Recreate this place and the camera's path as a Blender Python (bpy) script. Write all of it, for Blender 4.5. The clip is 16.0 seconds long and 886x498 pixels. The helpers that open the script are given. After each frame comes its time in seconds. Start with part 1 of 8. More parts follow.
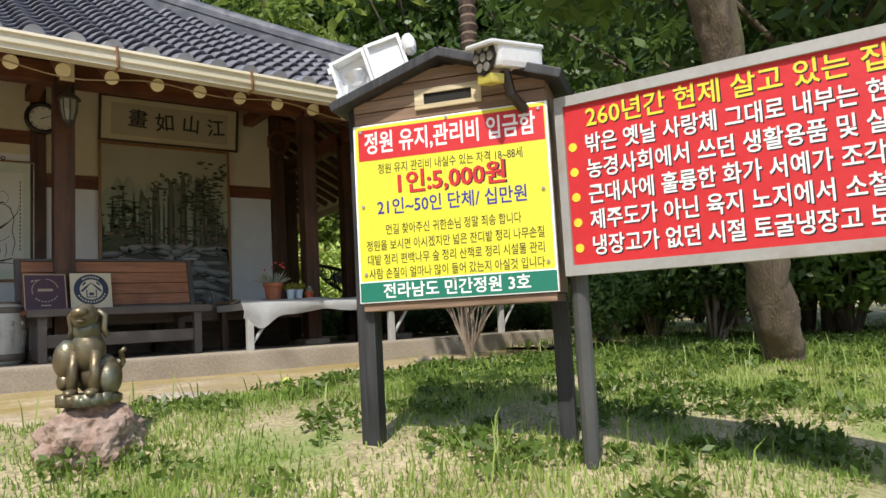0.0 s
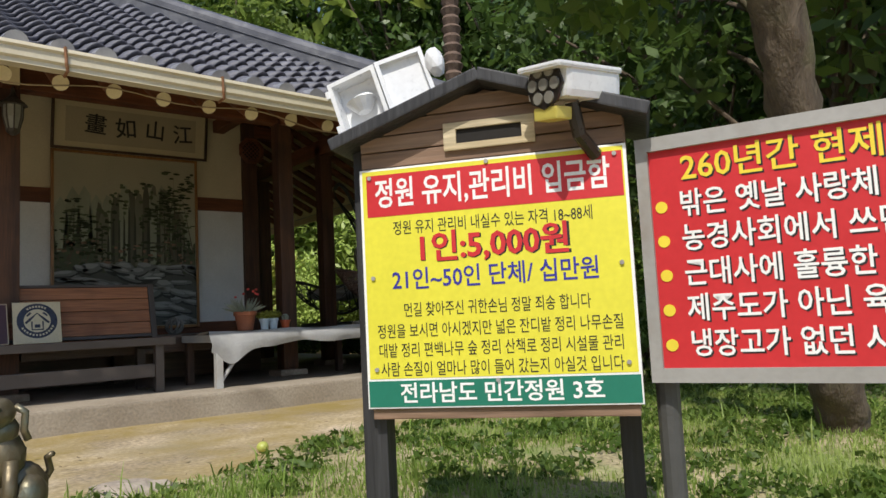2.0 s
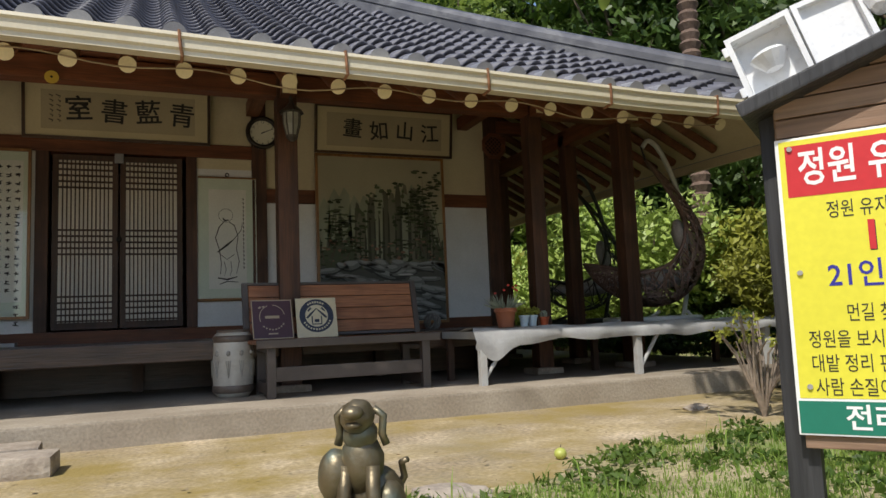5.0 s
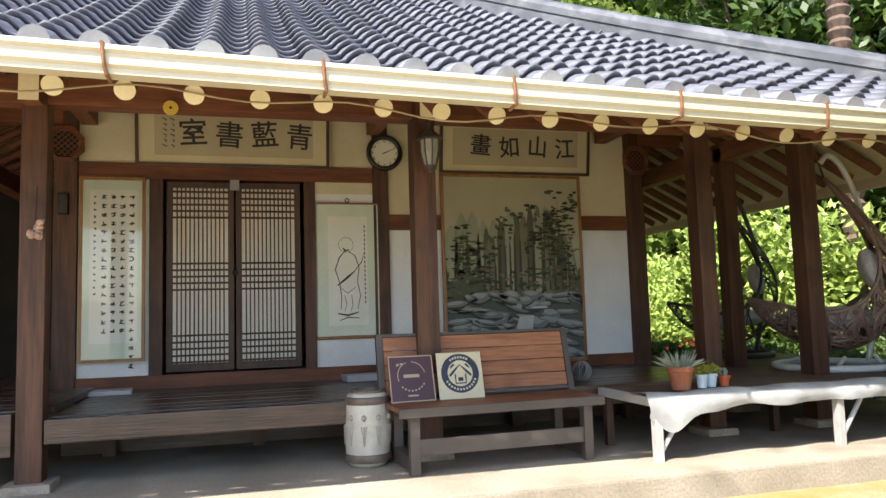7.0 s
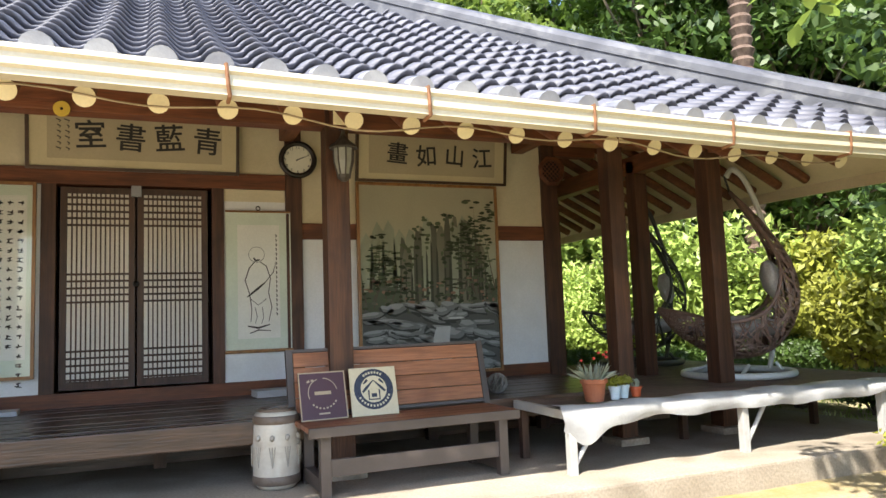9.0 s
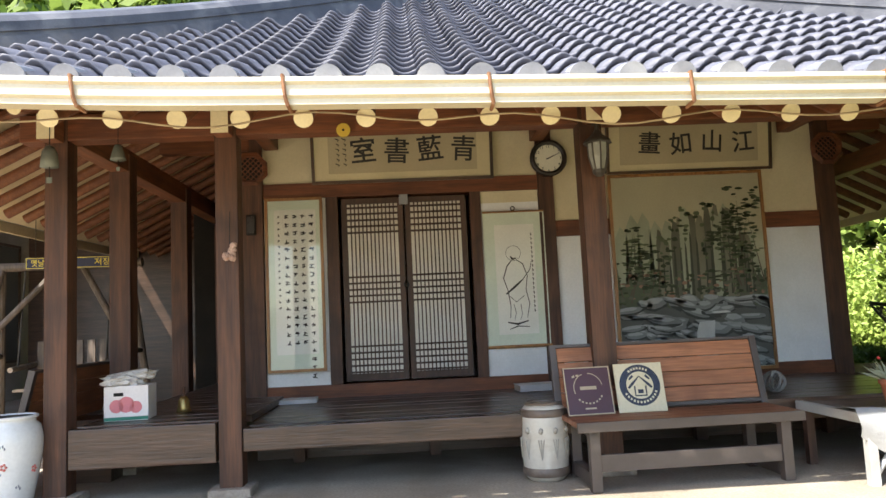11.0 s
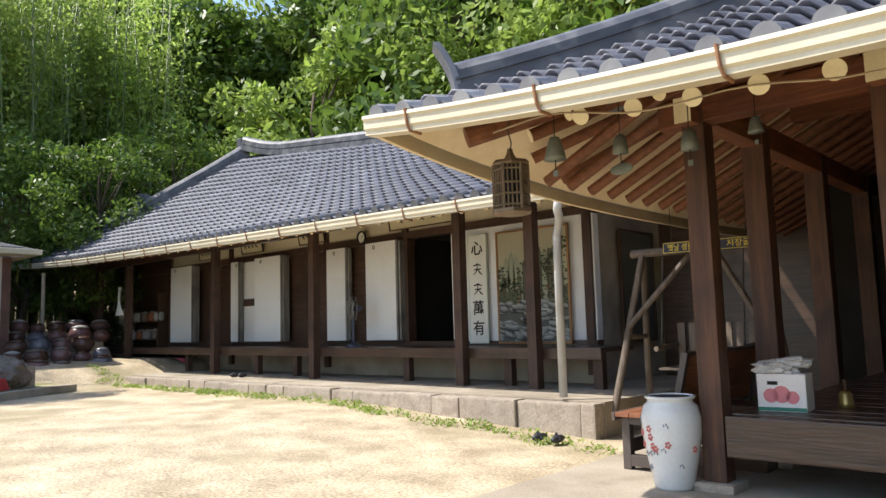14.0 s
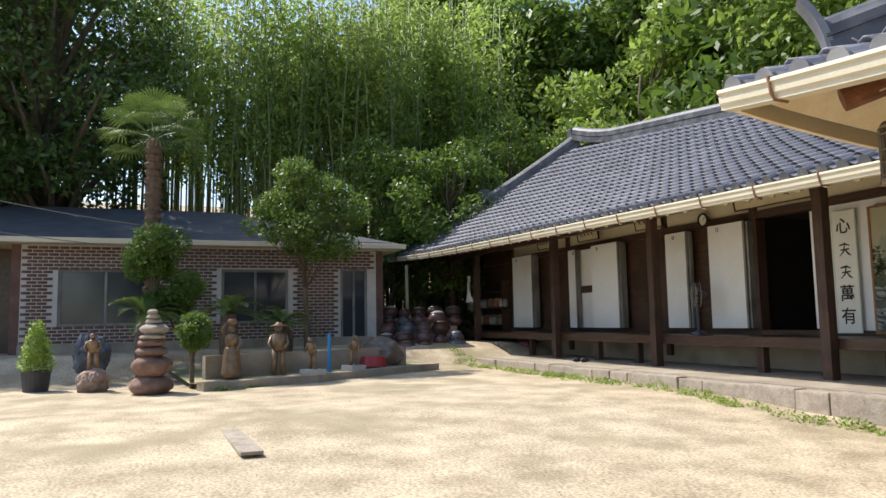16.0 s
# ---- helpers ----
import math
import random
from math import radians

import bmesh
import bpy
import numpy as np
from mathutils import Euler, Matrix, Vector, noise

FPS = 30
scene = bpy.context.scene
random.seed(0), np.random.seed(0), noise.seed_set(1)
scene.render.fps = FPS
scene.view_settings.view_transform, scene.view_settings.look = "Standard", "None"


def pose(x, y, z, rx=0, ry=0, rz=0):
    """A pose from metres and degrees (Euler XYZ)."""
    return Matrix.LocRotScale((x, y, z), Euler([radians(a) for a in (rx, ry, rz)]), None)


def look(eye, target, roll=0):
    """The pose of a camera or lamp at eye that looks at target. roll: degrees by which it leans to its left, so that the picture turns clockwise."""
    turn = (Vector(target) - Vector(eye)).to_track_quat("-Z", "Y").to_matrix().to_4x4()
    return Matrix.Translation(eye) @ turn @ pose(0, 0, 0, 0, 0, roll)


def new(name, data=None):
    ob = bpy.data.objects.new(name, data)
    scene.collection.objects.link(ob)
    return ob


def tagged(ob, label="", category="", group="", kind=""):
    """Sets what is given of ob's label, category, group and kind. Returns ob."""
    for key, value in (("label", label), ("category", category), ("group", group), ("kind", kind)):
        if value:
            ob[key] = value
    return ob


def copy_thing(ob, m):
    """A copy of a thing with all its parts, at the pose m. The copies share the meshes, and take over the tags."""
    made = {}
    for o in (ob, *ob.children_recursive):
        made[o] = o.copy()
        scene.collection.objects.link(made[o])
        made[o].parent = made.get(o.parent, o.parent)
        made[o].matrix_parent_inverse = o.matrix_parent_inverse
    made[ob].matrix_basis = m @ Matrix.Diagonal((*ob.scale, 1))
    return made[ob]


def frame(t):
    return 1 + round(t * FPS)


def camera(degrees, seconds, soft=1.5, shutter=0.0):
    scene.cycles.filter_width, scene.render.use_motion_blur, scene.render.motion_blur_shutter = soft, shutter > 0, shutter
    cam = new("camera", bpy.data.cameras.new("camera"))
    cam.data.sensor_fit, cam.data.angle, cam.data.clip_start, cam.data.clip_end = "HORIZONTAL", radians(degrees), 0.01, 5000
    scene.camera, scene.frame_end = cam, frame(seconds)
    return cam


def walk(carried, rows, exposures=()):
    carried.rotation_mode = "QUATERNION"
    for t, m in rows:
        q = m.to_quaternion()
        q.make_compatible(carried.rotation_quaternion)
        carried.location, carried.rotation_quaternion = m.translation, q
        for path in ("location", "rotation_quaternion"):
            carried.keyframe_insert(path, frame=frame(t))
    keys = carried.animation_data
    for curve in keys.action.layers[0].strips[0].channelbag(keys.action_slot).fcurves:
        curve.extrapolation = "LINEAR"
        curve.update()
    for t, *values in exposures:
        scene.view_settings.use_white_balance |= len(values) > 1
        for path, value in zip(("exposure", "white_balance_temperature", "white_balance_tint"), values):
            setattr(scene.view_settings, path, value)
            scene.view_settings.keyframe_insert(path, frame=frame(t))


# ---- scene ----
cam = camera(62.7, 16.0)
PATH = [
    (0, (1.152, 2.056, 0.192), (2.32, 3.668, 0.385), -3.1),
    (0.5, (1.315, 2.324, 0.181), (2.5, 3.924, 0.364), -3.1),
    (1, (1.448, 2.528, 0.408), (2.654, 4.113, 0.593), -3.1),
    (1.5, (1.402, 2.642, 0.488), (2.623, 4.215, 0.673), -3.1),
    (2, (1.392, 2.672, 0.503), (2.623, 4.238, 0.691), -2.9),
    (2.5, (1.411, 2.662, 0.492), (2.647, 4.223, 0.679), -3.0),
    (3, (1.397, 2.707, 0.479), (2.637, 4.265, 0.668), -3.0),
    (3.5, (1.364, 2.709, 0.484), (2.568, 4.294, 0.678), -3.0),
    (4, (1.311, 2.699, 0.485), (2.394, 4.369, 0.683), -2.8),
    (4.5, (1.272, 2.785, 0.478), (2.19, 4.55, 0.681), -2.6),
    (5, (1.141, 3.162, 0.542), (1.88, 5.009, 0.743), -2.3),
    (5.2, (1.066, 3.257, 0.631), (1.738, 5.129, 0.835), -2.1),
    (7.3, (0.876, 4.166, 1.148), (1.406, 6.087, 1.322), -1.7),
    (7.5, (0.885, 4.179, 1.173), (1.474, 6.083, 1.343), -1.9),
    (8, (0.974, 4.237, 1.143), (1.685, 6.097, 1.327), -2.0),
    (8.2, (0.97, 4.246, 1.143), (1.724, 6.089, 1.329), -2.0),
    (10.3, (0.868, 4.143, 1.2), (1.354, 6.075, 1.379), -2.7),
    (10.5, (0.819, 4.142, 1.202), (1.206, 6.096, 1.386), -2.5),
    (11, (0.824, 4.19, 1.162), (0.921, 6.178, 1.361), -2.7),
    (11.5, (0.759, 4.354, 1.172), (0.603, 6.338, 1.374), -2.6),
    (12, (0.668, 4.493, 1.192), (0.242, 6.436, 1.398), -2.4),
    (12.5, (0.607, 4.56, 1.194), (-0.115, 6.413, 1.4), -2.2),
    (13, (0.537, 4.533, 1.203), (-0.437, 6.267, 1.411), -2.0),
    (13.5, (0.48, 4.508, 1.202), (-0.704, 6.107, 1.412), -1.8),
    (14, (0.452, 4.48, 1.198), (-0.899, 5.94, 1.407), -1.6),
    (14.5, (0.426, 4.441, 1.192), (-1.074, 5.748, 1.398), -1.5),
    (15, (0.404, 4.387, 1.173), (-1.23, 5.522, 1.378), -1.2),
    (15.5, (0.371, 4.353, 1.168), (-1.378, 5.301, 1.37), -1.1),
    (16, (0.367, 4.307, 1.189), (-1.482, 5.043, 1.384), -1.1),
]
walk(cam, [(t, look(eye, target, roll)) for t, eye, target, roll in PATH],
     exposures=[(0, 0.1), (1, 0.0), (1.5, -0.25), (4.0, -0.3), (5.2, -0.1), (7.3, 1.35), (11, 1.4), (12, 1.4), (13, 1.1), (14.5, 0.5), (16, 0.4)])

# ---- light ----
SUN = Vector((0.46, 0.39, -0.85)).normalized()
world = bpy.data.worlds.new("world")
scene.world = world
world.use_nodes = True
wn = world.node_tree.nodes
sky = wn.new("ShaderNodeTexSky")
sky.sky_type = "NISHITA"
sky.sun_disc = False
sky.sun_elevation = math.asin(-SUN.z)
sky.sun_rotation = math.atan2(-SUN.x, -SUN.y)
wn["Background"].inputs["Strength"].default_value = 0.19
world.node_tree.links.new(sky.outputs[0], wn["Background"].inputs["Color"])
sun = new("sun", bpy.data.lights.new("sun", "SUN"))
sun.data.energy = 4.8
sun.data.angle = radians(0.6)
sun.data.color = (1.0, 0.95, 0.87)
sun.matrix_world = look((0, 0, 30), Vector((0, 0, 30)) + SUN)


# ---- materials ----
def material(name, c1, c2, scale=6.0, fine=60.0, rough=0.7, bump=0.25, metal=0.0, stretch=(1, 1, 1), stain=None, stain_scale=1.2, stain_amount=0.5, per=0.0, gloss_var=0.1, trans=0.0, grit=None):
    """Two-scale mottled surface: broad tone c1 to c2, fine grain with bump, optional stains, optional tone per object."""
    m = bpy.data.materials.new(name)
    m.use_nodes = True
    n, l = m.node_tree.nodes, m.node_tree.links
    b = n["Principled BSDF"]
    tc = n.new("ShaderNodeTexCoord")
    mp = n.new("ShaderNodeMapping")
    mp.inputs["Scale"].default_value = stretch
    l.new(tc.outputs["Object"], mp.inputs["Vector"])
    big = n.new("ShaderNodeTexNoise")
    big.inputs["Scale"].default_value = scale
    big.inputs["Detail"].default_value = 5
    l.new(mp.outputs[0], big.inputs["Vector"])
    small = n.new("ShaderNodeTexNoise")
    small.inputs["Scale"].default_value = fine
    small.inputs["Detail"].default_value = 4
    l.new(mp.outputs[0], small.inputs["Vector"])
    ramp = n.new("ShaderNodeMapRange")
    ramp.inputs["From Min"].default_value, ramp.inputs["From Max"].default_value = 0.32, 0.68
    l.new(big.outputs["Fac"], ramp.inputs["Value"])
    mix = n.new("ShaderNodeMix")
    mix.data_type = "RGBA"
    mix.inputs["A"].default_value, mix.inputs["B"].default_value = (*c1, 1), (*c2, 1)
    l.new(ramp.outputs[0], mix.inputs["Factor"])
    grain = n.new("ShaderNodeMix")
    grain.data_type, grain.blend_type = "RGBA", "MULTIPLY"
    grain.inputs["Factor"].default_value = 1.0
    gr = n.new("ShaderNodeMapRange")
    gr.inputs["From Min"].default_value, gr.inputs["From Max"].default_value = 0.3, 0.7
    grit = (0.2 if rough > 0.6 and bump > 0.25 else 0.05) if grit is None else grit
    gr.inputs["To Min"].default_value, gr.inputs["To Max"].default_value = 1 - grit, 1 + grit * 0.7
    l.new(small.outputs["Fac"], gr.inputs["Value"])
    comb = n.new("ShaderNodeCombineColor")
    for k in range(3):
        l.new(gr.outputs[0], comb.inputs[k])
    l.new(mix.outputs["Result"], grain.inputs["A"])
    l.new(comb.outputs[0], grain.inputs["B"])
    out = grain.outputs["Result"]
    if stain:
        st = n.new("ShaderNodeTexNoise")
        st.inputs["Scale"].default_value = stain_scale
        st.inputs["Detail"].default_value = 7
        st.inputs["Distortion"].default_value = 0.6
        l.new(tc.outputs["Object"], st.inputs["Vector"])
        sr = n.new("ShaderNodeMapRange")
        sr.inputs["From Min"].default_value, sr.inputs["From Max"].default_value = 0.5, 0.66
        sr.inputs["To Max"].default_value = stain_amount
        l.new(st.outputs["Fac"], sr.inputs["Value"])
        sm = n.new("ShaderNodeMix")
        sm.data_type = "RGBA"
        sm.inputs["B"].default_value = (*stain, 1)
        l.new(sr.outputs[0], sm.inputs["Factor"])
        l.new(out, sm.inputs["A"])
        out = sm.outputs["Result"]
    if per:
        info = n.new("ShaderNodeObjectInfo")
        geo = n.new("ShaderNodeNewGeometry")
        add = n.new("ShaderNodeMath")
        add.operation = "ADD"
        l.new(info.outputs["Random"], add.inputs[0])
        l.new(geo.outputs["Random Per Island"], add.inputs[1])
        pr = n.new("ShaderNodeMapRange")
        pr.inputs["From Max"].default_value = 2.0
        pr.inputs["To Min"].default_value, pr.inputs["To Max"].default_value = 1 - per, 1 + per
        l.new(add.outputs[0], pr.inputs["Value"])
        pm = n.new("ShaderNodeMix")
        pm.data_type, pm.blend_type = "RGBA", "MULTIPLY"
        pm.inputs["Factor"].default_value = 1.0
        pc = n.new("ShaderNodeCombineColor")
        for k in range(3):
            l.new(pr.outputs[0], pc.inputs[k])
        l.new(out, pm.inputs["A"])
        l.new(pc.outputs[0], pm.inputs["B"])
        out = pm.outputs["Result"]
    l.new(out, b.inputs["Base Color"])
    rr = n.new("ShaderNodeMapRange")
    rr.inputs["To Min"].default_value, rr.inputs["To Max"].default_value = max(0.03, rough - gloss_var), min(1, rough + gloss_var)
    l.new(small.outputs["Fac"], rr.inputs["Value"])
    l.new(rr.outputs[0], b.inputs["Roughness"])
    b.inputs["Metallic"].default_value = metal
    if bump:
        bp = n.new("ShaderNodeBump")
        bp.inputs["Strength"].default_value = bump
        bp.inputs["Distance"].default_value = 0.01
        l.new(small.outputs["Fac"], bp.inputs["Height"])
        l.new(bp.outputs[0], b.inputs["Normal"])
    if trans:
        tr = n.new("ShaderNodeBsdfTranslucent")
        l.new(out, tr.inputs["Color"])
        ms = n.new("ShaderNodeMixShader")
        ms.inputs[0].default_value = trans
        l.new(b.outputs[0], ms.inputs[1])
        l.new(tr.outputs[0], ms.inputs[2])
        l.new(ms.outputs[0], n["Material Output"].inputs["Surface"])
    return m


def wood(name, c1, c2, axis=2, rough=0.6, bump=0.35, per=0.0):
    s = [14, 14, 14]
    s[axis] = 1.0
    return material(name, c1, c2, scale=1.2, fine=5.0, rough=rough, bump=bump, stretch=s, per=per, grit=0.3, stain=[v * 0.45 for v in c1], stain_scale=1.7, stain_amount=0.55)


SAND = material("sandy_yard", (0.34, 0.27, 0.175), (0.60, 0.49, 0.34), 1.7, 38, 0.9, 0.8, stain=(0.27, 0.225, 0.13), stain_scale=0.55, stain_amount=0.75, grit=0.45)
SOIL = material("lawn_soil", (0.26, 0.23, 0.11), (0.48, 0.40, 0.25), 3.0, 50, 0.95, 0.8, stain=(0.15, 0.23, 0.04), stain_scale=1.6, stain_amount=0.75, grit=0.4)


def add_moss(m, moss, x0, x1):
    """Patchy moss that thickens on the damp side of the yard, from x0 to x1."""
    n, l = m.node_tree.nodes, m.node_tree.links
    b = n["Principled BSDF"]
    old = b.inputs["Base Color"].links[0].from_socket
    tc = n.new("ShaderNodeTexCoord")
    sep = n.new("ShaderNodeSeparateXYZ")
    l.new(tc.outputs["Object"], sep.inputs[0])
    side = n.new("ShaderNodeMapRange")
    side.inputs["From Min"].default_value, side.inputs["From Max"].default_value = x0, x1
    l.new(sep.outputs["X"], side.inputs["Value"])
    patch = n.new("ShaderNodeTexNoise")
    patch.inputs["Scale"].default_value, patch.inputs["Detail"].default_value = 1.5, 8
    patch.inputs["Roughness"].default_value = 0.65
    l.new(tc.outputs["Object"], patch.inputs["Vector"])
    pr = n.new("ShaderNodeMapRange")
    pr.inputs["From Min"].default_value, pr.inputs["From Max"].default_value = 0.36, 0.64
    l.new(patch.outputs["Fac"], pr.inputs["Value"])
    mul = n.new("ShaderNodeMath")
    mul.operation = "MULTIPLY"
    l.new(side.outputs[0], mul.inputs[0])
    l.new(pr.outputs[0], mul.inputs[1])
    mix = n.new("ShaderNodeMix")
    mix.data_type = "RGBA"
    mix.inputs["B"].default_value = (*moss, 1)
    l.new(mul.outputs[0], mix.inputs["Factor"])
    l.new(old, mix.inputs["A"])
    l.new(mix.outputs["Result"], b.inputs["Base Color"])


add_moss(SAND, (0.29, 0.215, 0.065), -2.0, 0.8)
HILL = material("forest_floor", (0.05, 0.07, 0.02), (0.09, 0.11, 0.03), 0.6, 20, 0.95, 0.6)
CONCRETE = material("concrete", (0.30, 0.25, 0.19), (0.41, 0.355, 0.28), 1.6, 50, 0.9, 0.4, stain=(0.17, 0.14, 0.10), stain_scale=1.1, stain_amount=0.6)
STONE = material("edge_stone", (0.30, 0.25, 0.20), (0.42, 0.36, 0.29), 4, 40, 0.9, 0.6, stain=(0.16, 0.12, 0.09), stain_scale=4, per=0.15)
PLASTER_Y = material("cream_plaster", (0.62, 0.54, 0.36), (0.70, 0.63, 0.45), 1.5, 60, 0.85, 0.15, stain=(0.50, 0.42, 0.27), stain_scale=1.3, stain_amount=0.3)
PLASTER_W = material("white_plaster", (0.72, 0.73, 0.74), (0.80, 0.80, 0.79), 1.5, 60, 0.85, 0.12, stain=(0.58, 0.56, 0.52), stain_scale=1.4, stain_amount=0.3)
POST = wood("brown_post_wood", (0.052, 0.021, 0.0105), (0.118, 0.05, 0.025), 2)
BEAM = wood("brown_beam_wood", (0.12, 0.036, 0.0125), (0.2060, 0.068, 0.025), 0)
BEAM_Y = wood("brown_rafter_wood", (0.1442, 0.0484, 0.0189), (0.2266, 0.0862, 0.0369), 1)
DARKWOOD = wood("dark_floor_wood", (0.055, 0.032, 0.022), (0.10, 0.058, 0.038), 0, rough=0.32)
DARKPOST = wood("dark_post_wood", (0.055, 0.03, 0.02), (0.095, 0.05, 0.032), 2)
SOFFIT = material("cream_soffit", (0.66, 0.54, 0.34), (0.74, 0.62, 0.42), 1.2, 40, 0.7, 0.1, stain=(0.5, 0.37, 0.2), stain_scale=2, stain_amount=0.4)
GUTTER = material("cream_gutter", (0.60, 0.54, 0.40), (0.67, 0.61, 0.47), 1.5, 50, 0.4, 0.05, stain=(0.55, 0.47, 0.33), stain_scale=2.5, stain_amount=0.35)
RUST = material("rusty_strap", (0.22, 0.10, 0.05), (0.32, 0.16, 0.08), 12, 60, 0.8, 0.3)
TILE = material("grey_roof_tile", (0.075, 0.077, 0.1), (0.125, 0.127, 0.16), 3, 50, 0.55, 0.2, stain=(0.18, 0.18, 0.2), stain_scale=3, stain_amount=0.35, per=0.25)
RIDGE = material("grey_ridge_tile", (0.16, 0.165, 0.19), (0.26, 0.265, 0.29), 3, 50, 0.5, 0.2, stain=(0.4, 0.4, 0.4), stain_scale=3, stain_amount=0.4)
RIDGE_D = material("dark_ridge_tile", (0.055, 0.057, 0.07), (0.11, 0.113, 0.13), 3, 50, 0.5, 0.25, stain=(0.3, 0.3, 0.3), stain_scale=4, stain_amount=0.3)
RAFTER_END = material("cream_rafter_end", (0.76, 0.66, 0.42), (0.82, 0.73, 0.50), 6, 60, 0.7, 0.1)
PAPER = material("window_paper", (0.84, 0.80, 0.71), (0.89, 0.85, 0.77), 3, 60, 0.9, 0.1)
# near-black for small dark parts, and for shade painted into rooms and hollows
DARK = material("near_black_and_room_shade", (0.012, 0.01, 0.009), (0.02, 0.018, 0.015), 3, 30, 0.9, 0.0)
BARK = material("tree_bark", (0.09, 0.065, 0.045), (0.17, 0.13, 0.09), 5, 30, 0.95, 1.0, stretch=(3, 3, 0.7), stain=(0.10, 0.11, 0.04), stain_scale=3)
LEAF = material("green_leaves", (0.085, 0.155, 0.022), (0.155, 0.235, 0.042), 0.6, 8, 0.45, 0.0, per=0.4, trans=0.5)
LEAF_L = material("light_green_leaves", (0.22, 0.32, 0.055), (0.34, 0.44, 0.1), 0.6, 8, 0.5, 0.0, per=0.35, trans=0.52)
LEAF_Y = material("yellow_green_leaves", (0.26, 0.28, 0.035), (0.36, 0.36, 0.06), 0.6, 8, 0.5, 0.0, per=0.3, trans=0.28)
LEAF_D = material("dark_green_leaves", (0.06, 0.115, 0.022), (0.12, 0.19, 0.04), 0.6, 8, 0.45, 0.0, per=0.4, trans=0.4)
# paler copy of LEAF_L for front-lit shrubs, sun brightness put into the colour
LEAF_S = material("sun_brightened_shrub_leaves", (0.27, 0.37, 0.06), (0.40, 0.50, 0.13), 0.6, 8, 0.5, 0.0, per=0.35, trans=0.22)
LEAF_B = material("bamboo_leaves", (0.25, 0.36, 0.07), (0.40, 0.50, 0.13), 0.6, 8, 0.5, 0.0, per=0.35, trans=0.62)
BAMBOO = material("bamboo_stalk", (0.12, 0.16, 0.05), (0.22, 0.25, 0.09), 2, 20, 0.45, 0.1, per=0.3)
GRASS = material("grass_blades", (0.19, 0.31, 0.045), (0.38, 0.46, 0.13), 1.2, 10, 0.5, 0.0, per=0.35, trans=0.5)


# ---- mesh helpers ----
def mesh_from(name, verts, faces, smooth=False):
    me = bpy.data.meshes.new(name)
    me.from_pydata(verts, [], faces)
    if smooth:
        for p in me.polygons:
            p.use_smooth = True
    me.update()
    return me


def thing(name, label, category, group="", kind="", at=(0, 0, 0)):
    ob = new(name)
    ob.location = at
    ob.empty_display_size = 0.1
    return tagged(ob, label, category, group, kind)


def part(name, bm, mat, parent=None, label="", smooth=False):
    """Link a bmesh or mesh as one mesh object under a thing or part; coordinates are the parent's own."""
    if isinstance(bm, bmesh.types.BMesh):
        bmesh.ops.recalc_face_normals(bm, faces=bm.faces)
        me = bpy.data.meshes.new(name)
        bm.to_mesh(me)
        bm.free()
        if smooth:
            for p in me.polygons:
                p.use_smooth = True
    else:
        me = bm
    if mat is not None and not me.materials:
        me.materials.append(mat)
    ob = new(name, me)
    ob.parent = parent
    if label:
        ob["label"] = label
    return ob


def box(x0, x1, y0, y1, z0, z1, bm=None, bevel=0.0, m=None):
    bm = bm or bmesh.new()
    r = bmesh.ops.create_cube(bm, size=1)
    vs = r["verts"]
    mat = Matrix.Translation(((x0 + x1) / 2, (y0 + y1) / 2, (z0 + z1) / 2)) @ Matrix.Diagonal((abs(x1 - x0), abs(y1 - y0), abs(z1 - z0), 1))
    bmesh.ops.transform(bm, matrix=(m or Matrix.Identity(4)) @ mat, verts=vs)
    if bevel:
        es = {e for v in vs for e in v.link_edges}
        bmesh.ops.bevel(bm, geom=list(es), offset=bevel, segments=2, affect="EDGES", profile=0.7)
    return bm


def rod(p0, p1, r0, r1=None, seg=12, bm=None, cap=True):
    """A tapered round bar from p0 to p1."""
    bm = bm or bmesh.new()
    p0, p1 = Vector(p0), Vector(p1)
    r1 = r0 if r1 is None else r1
    d = p1 - p0
    m = Matrix.Translation((p0 + p1) / 2) @ d.to_track_quat("Z", "Y").to_matrix().to_4x4()
    bmesh.ops.create_cone(bm, cap_ends=cap, segments=seg, radius1=r0, radius2=r1, depth=d.length, matrix=m)
    return bm


def lathe(profile, seg=24, bm=None, at=(0, 0, 0)):
    """A turned body from (radius, height) pairs."""
    bm = bm or bmesh.new()
    rings = []
    for r, z in profile:
        rings.append([bm.verts.new((at[0] + r * math.cos(2 * math.pi * k / seg), at[1] + r * math.sin(2 * math.pi * k / seg), at[2] + z)) for k in range(seg)])
    for a, b in zip(rings, rings[1:]):
        for k in range(seg):
            bm.faces.new((a[k], a[(k + 1) % seg], b[(k + 1) % seg], b[k]))
    bm.faces.new(list(reversed(rings[0])))
    bm.faces.new(rings[-1])
    return bm


